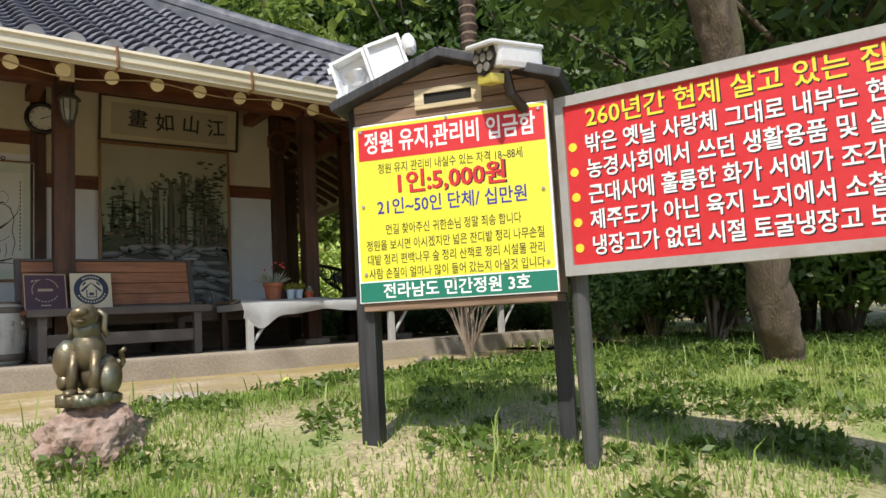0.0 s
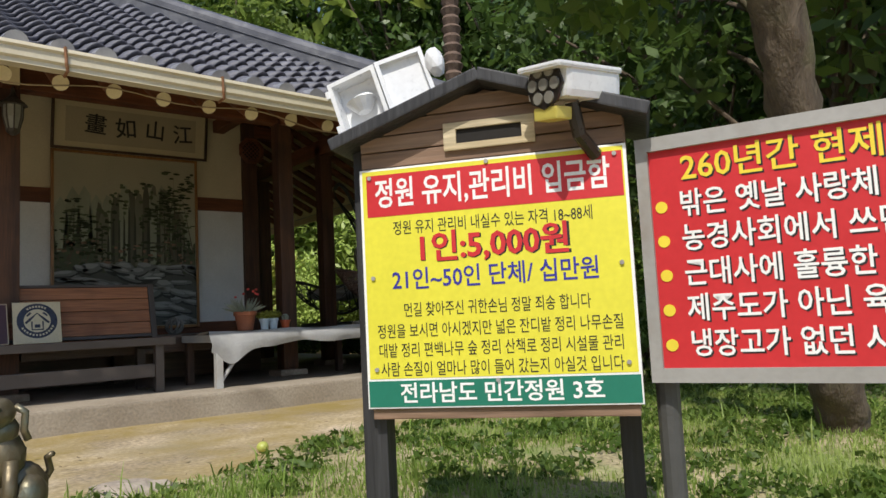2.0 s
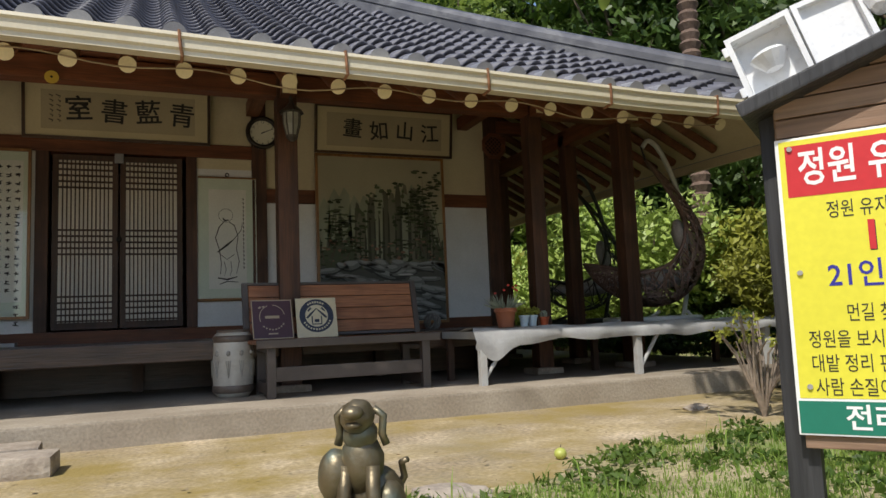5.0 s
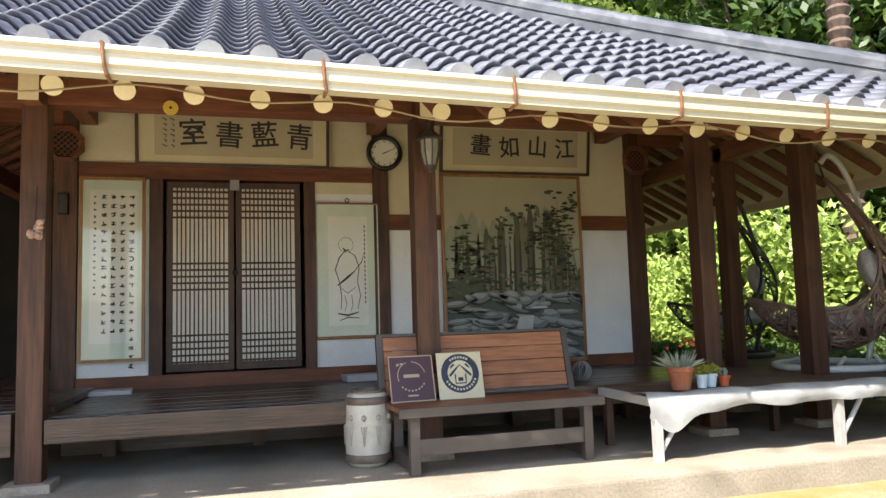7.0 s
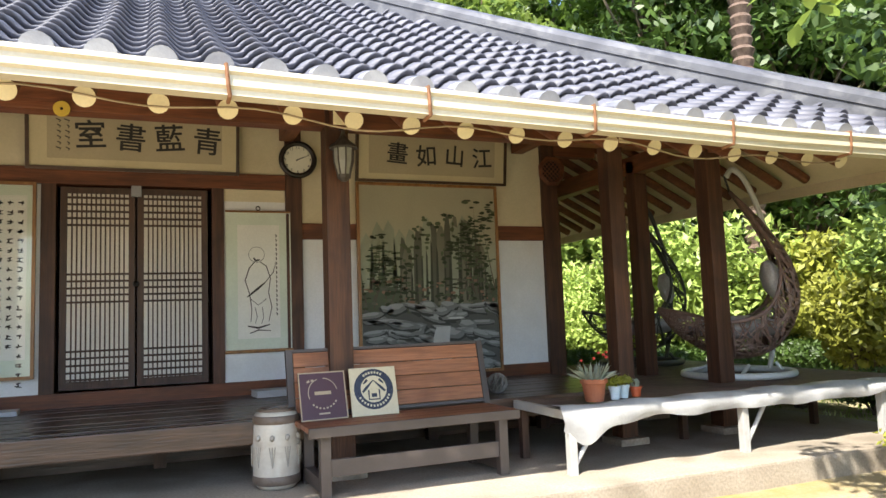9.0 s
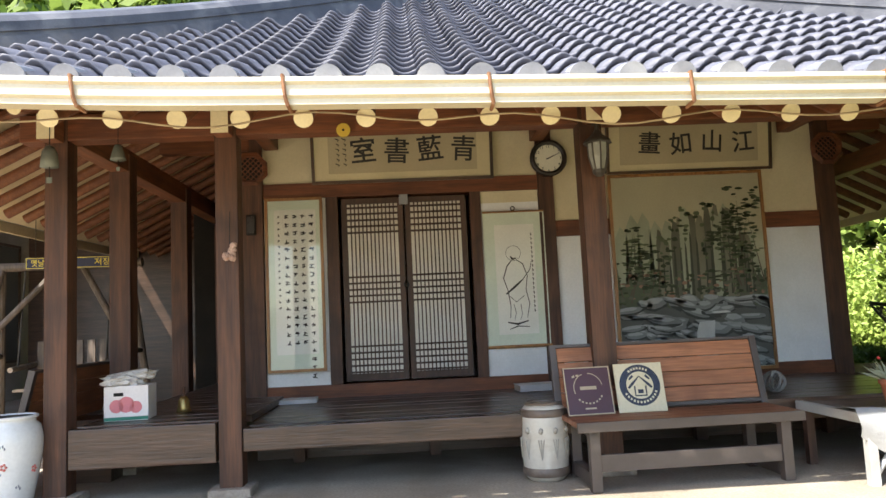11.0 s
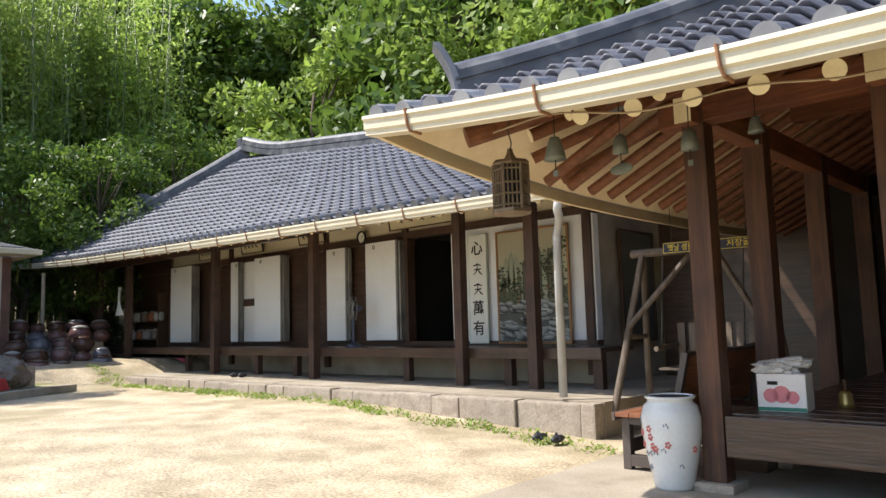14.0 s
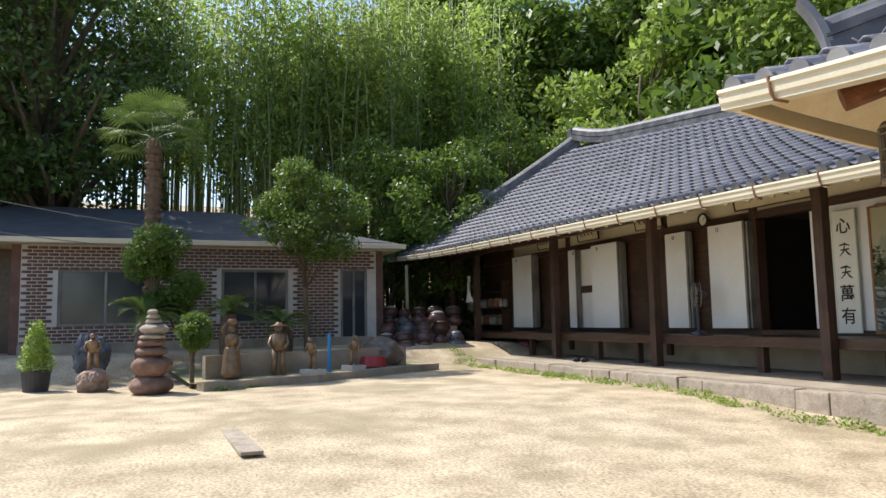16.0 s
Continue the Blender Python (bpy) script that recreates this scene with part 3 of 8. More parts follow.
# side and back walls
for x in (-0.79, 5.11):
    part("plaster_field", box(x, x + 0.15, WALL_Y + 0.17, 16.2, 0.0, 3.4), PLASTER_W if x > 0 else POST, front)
part("plaster_field", box(-0.79, 5.26, 16.2, 16.35, 0.0, 3.4), PLASTER_W, front)
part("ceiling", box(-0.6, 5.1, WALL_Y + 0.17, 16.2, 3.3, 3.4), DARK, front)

# lattice door
door = new("door_1")
door.parent = front
tagged(door, "closed double lattice door backed with white paper", kind="")
for a, b in ((0.17, 0.79), (0.81, 1.43)):
    leaf = new("door_leaf")
    leaf.parent = door
    y = WALL_Y + 0.01
    bm = bmesh.new()
    for x0, x1, z0, z1 in ((a, a + 0.055, 0.62, 2.44), (b - 0.055, b, 0.62, 2.44), (a + 0.055, b - 0.055, 2.385, 2.44), (a + 0.055, b - 0.055, 0.62, 0.69)):
        box(x0, x1, y, y + 0.045, z0, z1, bm)
    part("leaf_frame", bm, DARKPOST, leaf)
    part("paper", box(a + 0.05, b - 0.05, y + 0.03, y + 0.036, 0.66, 2.4), PAPER, leaf, "white paper backing")
    n = 12
    for k in range(1, n + 1):
        x = a + 0.055 + (b - a - 0.11) * k / (n + 1)
        part("lattice_bar", box(x - 0.0062, x + 0.0062, y + 0.008, y + 0.024, 0.69, 2.385), DARKPOST, leaf)
    for zc, c in ((2.22, 5), (1.52, 5), (0.83, 5)):
        for k in range(c):
            z = zc + (k - 2) * 0.063
            part("lattice_bar", box(a + 0.055, b - 0.055, y + 0.006, y + 0.026, z - 0.009, z + 0.009), DARKPOST, leaf)
part("door_latch", box(0.755, 0.845, WALL_Y - 0.03, WALL_Y + 0.008, 2.36, 2.48, bevel=0.005), RIDGE, door, "grey metal latch")
bm = lathe([(0.03, 0), (0.03, 0.012), (0.02, 0.02)], 16)
bmesh.ops.rotate(bm, matrix=Matrix.Rotation(radians(90), 3, "X"), verts=bm.verts)
bmesh.ops.translate(bm, vec=(0.8, WALL_Y + 0.005, 1.55), verts=bm.verts)
part("ring_pull", bm, DARK, door)

# raised wooden floor
maru = thing("raised_floor", "dark timber veranda floor along the house front", "floor", kind="structure")
y = ROW_Y - 0.1
part("edge_beam", box(-0.4, 2.14, ROW_Y - 0.12, ROW_Y - 0.02, 0.31, 0.47, bevel=0.01), DARKWOOD, maru)
part("edge_beam", box(2.36, 4.66, ROW_Y - 0.02, ROW_Y + 0.08, 0.31, 0.47, bevel=0.01), DARKWOOD, maru)
part("edge_beam", box(-1.63, -0.6, ROW_Y - 0.1, ROW_Y, 0.24, 0.52, bevel=0.01), DARKWOOD, maru)
for k in range(9):
    y0 = ROW_Y - 0.01 + k * 0.2
    part("floor_board", box(-0.4, 5.05, y0 + 0.09, y0 + 0.285, 0.43, 0.47 + 0.002 * (k % 3), bevel=0.004), DARKWOOD, maru)
for k in range(24):
    y0 = ROW_Y + k * 0.2
    part("floor_board", box(-1.61, -0.6 if y0 < 9.8 else (-0.41 if y0 < 11.2 else -0.82), y0 + 0.003, y0 + 0.197, 0.48, 0.53 + 0.002 * (k % 3), bevel=0.004), DARKWOOD, maru)
for x in (-0.2, 1.0, 2.2, 3.4, 4.6):
    part("stub_post", box(x - 0.05, x + 0.05, ROW_Y + 1.1, ROW_Y + 1.2, 0, 0.43), DARKPOST, maru)
# dark board added at the back to stand in for the shade under the floor
part("skirting", box(-0.6, 5.05, ROW_Y + 1.3, ROW_Y + 1.36, 0, 0.42), DARKWOOD, maru)

# ---- long house ----
long_house = thing("hanok_house", "long tile-roofed timber house with white sliding panels", "house", kind="structure")
LX0, LX1, LEY, LRY = -25.3, -3.9, 11.6, 16.5
LW, LROW = 14.05, 13.0


def long_gutter_z(x):
    return 2.62 + 0.021 * (-4 - x) + 0.2 * max(0, (-17 - x) / 7.5) ** 2


def long_roof(x, d):
    e = long_gutter_z(x) + 0.19
    r = 5.72 + 0.12 * min(6.8, max(-3, -12 - x))
    u = d / 4.9
    return Vector((x, LEY + 0.05 + d, e + (r - e) * (0.86 * u + 0.14 * u * u)))


def on_long(x, d):
    left = LX0 + 0.1 + 5.1 * d / 2.4 if d < 2.4 else -20.1 + 1.3 * (d - 2.4) / 2.5
    return x > left and x < LX1 - d * 0.35


lroof = new("roof")
lroof.parent = long_house
v = []
for d in steps(0, 4.9, 0.35):
    left = LX0 + 5.2 * d / 2.4 if d < 2.4 else -20.1 + 1.3 * (d - 2.4) / 2.5
    right = LX1 - d * 0.35
    for k in range(41):
        p = long_roof(left + (right - left) * k / 40, d)
        v.append((p.x, p.y, p.z - 0.02))
f = [(j * 41 + i, j * 41 + i + 1, (j + 1) * 41 + i + 1, (j + 1) * 41 + i) for j in range(14) for i in range(40)]
part("roof_deck", mesh_from("roof_deck", v, f, True), RIDGE_D, lroof)
pr = long_roof(-18.8, 4.9)
pc = long_roof(LX0, 0)
pm = long_roof(-20.1, 2.4)
back = [(p[0], 2 * LRY - p[1], p[2]) for p in (pr, pc)]
pq = long_roof(LX1 - 1.7, 4.9)
pe = long_roof(LX1, 0)
part("roof_deck", mesh_from("roof_deck", [pr, pq, (pe.x, 2 * LRY - pe.y, pe.z), (pc.x, 2 * LRY - pc.y, pc.z)], [(0, 1, 2, 3)]), RIDGE_D, lroof)
part("roof_deck", mesh_from("roof_deck", [pc, pm, pr, (pm.x, 2 * LRY - pm.y, pm.z), (pc.x, 2 * LRY - pc.y, pc.z)], [(0, 1, 3, 4), (1, 2, 3)]), RIDGE_D, lroof)
part("roof_deck", mesh_from("roof_deck", [pe, pq, (pe.x, 2 * LRY - pe.y, pe.z)], [(0, 1, 2)]), RIDGE_D, lroof)
tile_roof(lroof, LX0, LX1, 4.8, long_roof, on_long, lambda x, d: x > -9.6 and d < 3.6)
up = Vector((0, 0, 0.07))
ridge_run([long_roof(x, 4.85) + Vector((0, 0, 0.05 + 0.3 * max(0, (-16.5 - x) / 2.3) ** 2)) for x in steps(-18.9, LX1 - 1.5, 0.5)], lroof, 0.28, 0.24, "main_ridge")
ridge_run([long_roof(-18.8 - 1.3 * k / 8, 4.9 - 2.5 * k / 8) + up for k in range(9)], lroof, 0.3, 0.26, "gable_ridge")
ridge_run([long_roof(-20.1 - 5.0 * k / 10, 2.4 - 2.25 * k / 10) + up for k in range(11)], lroof, 0.26, 0.2, "hip_ridge")
for p in (long_roof(-18.95, 4.85), long_roof(-20.2, 2.3), long_roof(-25.1, 0.15)):
    part("ridge_end_tile", box(p.x - 0.14, p.x + 0.1, p.y - 0.16, p.y + 0.16, p.z, p.z + 0.62, bevel=0.05), RIDGE_D, lroof, "upturned grey end tile")
for i in range(int((LX1 - LX0) / TW)):
    x = LX0 + i * TW + TW * 0.28
    p = long_roof(x, 0)
    part("end_tile", rod((x, p.y - 0.045, p.z + 0.02), (x, p.y + 0.1, p.z + 0.07), 0.078, seg=12), RIDGE_D, lroof)
gutter_run(long_house, LX0 + 0.05, LX1, LEY - 0.1, long_gutter_z, 30, 1.0)
v = []
for x in steps(LX0, LX1, 0.5):
    for d in (0.1, 2.7):
        p = long_roof(x, d)
        v.append((x, p.y, long_gutter_z(x) + 0.1 + 0.42 * d))
part("soffit", mesh_from("soffit", v, [(2 * k, 2 * k + 1, 2 * k + 3, 2 * k + 2) for k in range(len(v) // 2 - 1)]), SOFFIT, long_house)
x = LX0 + 0.4
while x < LX1:
    z = long_gutter_z(x)
    ob = part("rafter", rod((x, LEY + 0.25, z + 0.09), (x, 14.2, z + 0.09 + 0.42 * 2.35), 0.05, seg=10), BEAM_Y, long_house)
    part("painted_end", rod((x, LEY + 0.25, z + 0.09), (x, LEY + 0.243, z + 0.088), 0.052, seg=12), RAFTER_END, ob)
    x += 0.42
for px in (-5.7, -7.09, -10.83, -14.45, -18.88, -20.76):
    z = long_gutter_z(px) + 0.55
    part("post", box(px - 0.08, px + 0.08, LROW - 0.08, LROW + 0.08, 0.27, z, bevel=0.015), DARKPOST, long_house)
part("eave_beam", box(-21.2, -5.4, LROW - 0.07, LROW + 0.07, 3.02, 3.2, bevel=0.01), DARKWOOD, long_house)
part("eave_beam", box(-21.2, -14.3, LROW - 0.075, LROW + 0.075, 3.16, 3.36, bevel=0.01), DARKWOOD, long_house)
for x in (-5.4, -8.0, -9.35, -11.75, -15.5, -18.6):
    part("wall_timber", box(x - 0.07, x + 0.07, LW - 0.05, LW + 0.16, 0.4, 3.6, bevel=0.008), DARKPOST, long_house)
part("wall_timber", box(-21.2, -5.3, LW - 0.04, LW + 0.16, 2.84, 2.98, bevel=0.008), DARKWOOD, long_house)
part("wall_timber", box(-21.2, -5.3, LW - 0.045, LW + 0.16, 3.5, 3.8, bevel=0.008), DARKWOOD, long_house)
part("wall_timber", box(-21.2, -5.3, LW - 0.04, LW + 0.16, 0.72, 0.92, bevel=0.008), DARKWOOD, long_house)
part("plaster_field", box(-18.6, -5.3, LW + 0.01, LW + 0.15, 2.98, 3.5), PLASTER_Y, long_house)
part("plaster_field", box(-21.2, -5.3, LW + 0.03, LW + 0.15, 0.2, 0.72), CONCRETE, long_house)
part("plaster_field", box(-8.05, -5.3, LW + 0.005, LW + 0.15, 0.92, 2.84), PLASTER_W, long_house)
part("plaster_field", box(-18.6, -9.4, LW + 0.06, LW + 0.15, 0.92, 2.84), DARKWOOD, long_house)
part("plaster_field", box(-21.3, -18.6, LW + 0.06, LW + 0.15, 0.92, 3.5), DARKWOOD, long_house)
# east side wall: deep shade is put into its colour by the greyer concrete
part("plaster_field", box(-5.5, -5.34, LW + 0.16, 19.2, 0.2, 3.6), CONCRETE, long_house)
part("plaster_field", box(-21.3, -21.15, LW, 19.2, 0.2, 3.6), PLASTER_W, long_house)
part("plaster_field", box(-21.3, -5.34, 19.2, 19.35, 0.2, 3.6), PLASTER_W, long_house)
# room behind the open doors: its unlit shade is put into near-black faces
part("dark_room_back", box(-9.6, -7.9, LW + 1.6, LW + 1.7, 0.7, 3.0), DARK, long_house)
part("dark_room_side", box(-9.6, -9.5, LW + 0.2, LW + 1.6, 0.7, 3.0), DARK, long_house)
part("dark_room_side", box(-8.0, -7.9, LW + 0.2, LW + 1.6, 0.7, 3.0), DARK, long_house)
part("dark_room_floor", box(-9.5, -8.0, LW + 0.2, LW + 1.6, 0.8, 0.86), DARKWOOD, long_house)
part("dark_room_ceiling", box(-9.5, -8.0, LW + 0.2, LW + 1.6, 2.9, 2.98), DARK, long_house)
lmaru = thing("raised_floor", "dark timber bench-like veranda along the long house", "floor", kind="structure")
part("edge_beam", box(-21.0, -4.7, LROW + 0.1, LROW + 0.2, 0.68, 0.84, bevel=0.01), DARKWOOD, lmaru)
for k in range(4):
    part("floor_board", box(-21.0, -4.7, LROW + 0.2 + k * 0.2, LROW + 0.395 + k * 0.2, 0.78, 0.84, bevel=0.004), DARKWOOD, lmaru)
for x in (-4.85, -6.4, -8.6, -11.8, -13.2, -16.2, -19.6):
    part("stub_post", box(x - 0.07, x + 0.07, LROW + 0.25, LROW + 0.37, 0.27, 0.78), DARKPOST, lmaru)
DOORPAPER = material("white_door_panel", (0.74, 0.74, 0.72), (0.80, 0.80, 0.78), 1.0, 50, 0.8, 0.1, stain=(0.62, 0.58, 0.5), stain_scale=1.0, stain_amount=0.3)
WEATHERED = wood("weathered_grey_wood", (0.16, 0.15, 0.14), (0.26, 0.25, 0.23), 2)
for a, b, top, yo in ((-18.25, -17.1, 2.93, -0.5), (-15.35, -15.0, 2.86, -0.12), (-14.2, -13.15, 2.86, -0.5), (-11.62, -11.0, 2.83, -0.1), (-10.32, -9.45, 2.83, -0.4)):
    pn = part("open_door_panel", box(a, b, LW - 0.1 + yo * 0.2, LW - 0.055 + yo * 0.2, 0.95, top, bevel=0.006), DOORPAPER, long_house, "white papered door folded open")
    part("panel_edge", box(b + 0.002, b + 0.05, LW - 0.12 + yo * 0.2, LW - 0.05, 0.95, top), WEATHERED, pn)
    part("panel_edge", box(b + 0.07, b + 0.11, LW - 0.1 + yo * 0.2, LW - 0.05, 0.95, top - 0.03), WEATHERED, pn)
    bm = tube([(a + 0.25 + 0.03 * math.cos(t), LW - 0.105 + yo * 0.2, top - 0.09 + 0.035 * math.sin(t)) for t in steps(0, 6.28, 0.7)], 0.006, 5)
    part("ring_pull", bm, DARK, pn)
part("window_panel", box(-14.95, -14.25, LW - 0.03, LW + 0.03, 1.95, 2.83), DOORPAPER, long_house, "white papered window above the sash rail")
part("window_panel", box(-14.95, -14.25, LW - 0.03, LW + 0.03, 0.95, 1.78), DOORPAPER, long_house, "white papered window below the sash rail")
part("sash_rail", box(-15.0, -14.2, LW - 0.06, LW + 0.05, 1.78, 1.95, bevel=0.006), DARKWOOD, long_house)
part("door_side_panel", box(-8.13, -7.95, LW - 0.08, LW - 0.052, 0.95, 2.8), DOORPAPER, long_house, "white papered door edge")
part("corner_post", rod((-21.4, LEY + 0.12, 0.25), (-21.4, LEY + 0.12, 2.95), 0.05, seg=12), GUTTER, long_house, "pale metal gutter post")
DRAIN = material("grey_drainpipe", (0.42, 0.42, 0.41), (0.5, 0.5, 0.48), 2, 40, 0.5, 0.1, stain=(0.3, 0.27, 0.22), stain_scale=2)
part("drainpipe", tube([(-4.25, LEY - 0.03, 2.64), (-4.28, LEY - 0.02, 2.52), (-4.35, LEY + 0.12, 2.44), (-4.5, LEY + 0.32, 2.38), (-4.56, LEY + 0.36, 2.25), (-4.56, LEY + 0.36, 0.3)], 0.05, 12), DRAIN, long_house, "grey plastic drainpipe", smooth=True)

# ---- brick house ----
BRICK = material("dark_brown_brick", (0.10, 0.055, 0.045), (0.17, 0.09, 0.07), 3, 60, 0.85, 0.4, per=0.4)
MORTAR = material("pale_mortar", (0.50, 0.47, 0.44), (0.58, 0.55, 0.52), 4, 60, 0.9, 0.3)
SLATE = material("dark_shingle", (0.05, 0.052, 0.06), (0.085, 0.088, 0.1), 2, 30, 0.7, 0.5, per=0.2)
GLASS = material("dark_window_glass", (0.03, 0.035, 0.045), (0.05, 0.055, 0.065), 1, 20, 0.08, 0.0, gloss_var=0.02)
brick_house = thing("brick_house", "single-storey dark brick house with a hipped dark roof", "house", kind="structure")
BX, BY0, BY1, BZ0, BZ1 = -19.0, 1.4, 10.0, 0.45, 3.15
OPEN = [(2.18, 4.25, 1.2, 2.58), (5.9, 7.6, 1.2, 2.6), (9.0, 9.75, 0.45, 2.65)]


def solid(y, z):
    return not any(a < y < b and c < z < d for a, b, c, d in OPEN)


ys = sorted({BY0, BY1, *[o[0] for o in OPEN], *[o[1] for o in OPEN]})
for a, b in zip(ys, ys[1:]):
    z0 = BZ0
    for o in [o for o in OPEN if o[0] <= a and b <= o[1]]:
        if o[2] > z0:
            part("mortar_bed", box(BX - 0.2, BX, a, b, z0, o[2]), MORTAR, brick_house)
        z0 = o[3]
    part("mortar_bed", box(BX - 0.2, BX, a, b, z0, BZ1), MORTAR, brick_house)
part("base_course", box(BX - 0.25, BX + 0.03, BY0 - 0.02, BY1 + 0.02, 0.2, 0.8), CONCRETE, brick_house)
for a, b, c, d in ((-29, BX, BY0 - 0.2, BY0), (-29, BX, BY1, BY1 + 0.2), (-29.2, -29, BY0, BY1)):
    part("side_wall", box(a, b, c, d, 0.2, BZ1), BRICK, brick_house)
part("entrance_wall", box(BX - 1.6, BX - 1.4, -4.0, BY0 - 0.21, 0.2, BZ1), DARKWOOD, brick_house, "dark recessed entrance wall")
for (a, b, c, d), nm in zip(OPEN, ("window_1", "window_2", "door_2")):
    w = new(nm)
    w.parent = brick_house
    bm = bmesh.new()
    for y0, y1, z0, z1 in ((a, a + 0.07, c, d), (b - 0.07, b, c, d), (a + 0.07, b - 0.07, d - 0.07, d), (a + 0.07, b - 0.07, c, c + 0.07), ((a + b) / 2 - 0.03, (a + b) / 2 + 0.03, c + 0.07, d - 0.07)):
        box(BX - 0.09, BX - 0.02, y0, y1, z0, z1, bm)
    part("window_frame", bm, WEATHERED, w, "grey metal frame")
    part("pane", box(BX - 0.07, BX - 0.055, a + 0.07, (a + b) / 2 - 0.03, c + 0.07, d - 0.07), GLASS, w, "dark window glass")
    part("pane", box(BX - 0.06, BX - 0.045, (a + b) / 2 + 0.03, b - 0.07, c + 0.07, d - 0.07), GLASS, w, "dark window glass")
part("gutter", box(BX + 0.45, BX + 0.57, -4.5, 10.7, BZ1, BZ1 + 0.13, bevel=0.02), GUTTER, brick_house)
part("eave_soffit", box(-29.5, BX + 0.45, -4.5, 10.7, BZ1 + 0.005, BZ1 + 0.06), SOFFIT, brick_house)
rv = [(BX + 0.55, -4.6, BZ1 + 0.1), (BX + 0.55, 10.8, BZ1 + 0.1), (-29.6, 10.8, BZ1 + 0.1), (-29.6, -4.6, BZ1 + 0.1), (-23.6, 0.6, 4.75), (-23.6, 6.4, 4.75)]
part("roof", mesh_from("roof", rv, [(0, 1, 5, 4), (1, 2, 5), (2, 3, 4, 5), (3, 0, 4)]), SLATE, brick_house)
bw, bh = 0.225, 0.083
bmesh_brick = mesh_from("brick", [(sx * 0.006, sy * (bw - 0.022) / 2, sz * (bh - 0.02) / 2) for sx in (-1, 1) for sy in (-1, 1) for sz in (-1, 1)], [(4, 6, 7, 5), (0, 4, 5, 1), (2, 3, 7, 6), (1, 5, 7, 3), (0, 2, 6, 4)])
bmesh_brick.materials.append(BRICK)
count, bv, bf = 0, [], []
for j in range(int((BZ1 - 0.8) / bh)):
    z = 0.8 + (j + 0.5) * bh
    for i in range(int((BY1 - BY0) / bw)):
        y = BY0 + 0.12 + i * bw + (bw / 2 if j % 2 else 0)
        if y > BY1 - 0.1 or not (solid(y - bw / 2, z) and solid(y + bw / 2, z) and solid(y, z)):
            continue
        if count < 300 and y < 4.6:
            t = new("brick", bmesh_brick)
            t.parent = brick_house
            t.location = (BX + 0.005, y, z)
            count += 1
        else:
            o = len(bv)
            bv += [(BX + 0.005 + q.co.x, y + q.co.y, z + q.co.z) for q in bmesh_brick.vertices]
            bf += [tuple(o + k for k in p.vertices) for p in bmesh_brick.polygons]
tagged(part("brick_field", mesh_from("brick_field", bv, bf), BRICK, brick_house), kind="stuff")

# ---- price board and red board ----
PENDING = []


def lettering(text, size, mat, parent, m, depth=0.0008, name="lettering", align="CENTER", bold=0.0, width=0.0):
    """Printed words as thin raised shapes; m is the middle of the line, x along it and z out of the board. Made all at once at the end."""
    PENDING.append((text, size, mat, parent, m, depth, name, align, bold, width))


def set_letters():
    made = {}
    for text, size, mat, parent, m, depth, name, align, bold, width in PENDING:
        if (text, size, align, bold) in made:
            continue
        cu = bpy.data.curves.new(name, "FONT")
        cu.body, cu.size = text, size
        cu.align_x, cu.align_y = align, "CENTER"
        cu.extrude, cu.offset, cu.resolution_u = depth, bold, 2
        tmp = bpy.data.objects.new(name, cu)
        scene.collection.objects.link(tmp)
        made[(text, size, align, bold)] = tmp
    dg = bpy.context.evaluated_depsgraph_get()
    dg.update()
    base = {key: bpy.data.meshes.new_from_object(tmp.evaluated_get(dg)) for key, tmp in made.items()}
    for tmp in made.values():
        cu = tmp.data
        bpy.data.objects.remove(tmp)
        bpy.data.curves.remove(cu)
    for text, size, mat, parent, m, depth, name, align, bold, width in PENDING:
        me = base[(text, size, align, bold)].copy()
        if width and len(me.vertices):
            xs_ = [v.co.x for v in me.vertices]
            me.transform(Matrix.Diagonal((width / (max(xs_) - min(xs_)), 1, 1, 1)))
        me.materials.clear()
        me.materials.append(mat)
        ob = new(name, me)
        ob.parent = parent
        ob.matrix_local = m


def paint(name, c, rough=0.45, var=0.08):
    return material(name, c, [min(1, v * (1 + var)) for v in c], 3, 60, rough, 0.03, stain=[v * 0.85 for v in c], stain_scale=2, stain_amount=0.3)


YELLOW, RED, GREEN = paint("yellow_print", (0.72, 0.66, 0.05)), paint("red_print", (0.55, 0.025, 0.03)), paint("green_print", (0.012, 0.17, 0.11))
WHITE_P, BLACK_P, NAVY = paint("white_print", (0.82, 0.82, 0.80)), paint("black_print", (0.02, 0.02, 0.02)), paint("navy_print", (0.03, 0.03, 0.28))
BLACKWOOD = wood("black_painted_wood", (0.02, 0.02, 0.022), (0.04, 0.04, 0.042), 2, rough=0.55)
BOXWOOD = wood("brown_board_wood", (0.20, 0.12, 0.075), (0.32, 0.21, 0.14), 0, rough=0.7)
METAL = material("grey_steel_frame", (0.30, 0.29, 0.27), (0.38, 0.37, 0.35), 3, 50, 0.5, 0.1, stain=(0.22, 0.17, 0.12), stain_scale=5)
DARKMETAL = material("dark_steel_post", (0.05, 0.05, 0.05), (0.09, 0.09, 0.085), 3, 40, 0.5, 0.2)
SL, SR = Vector((2.472, 4.404, 0.265)), Vector((2.908, 3.82, 0.265))
SW = (SR - SL).length
sdir = (SR - SL).normalized()
snrm = sdir.cross(Vector((0, 0, 1))).normalized()
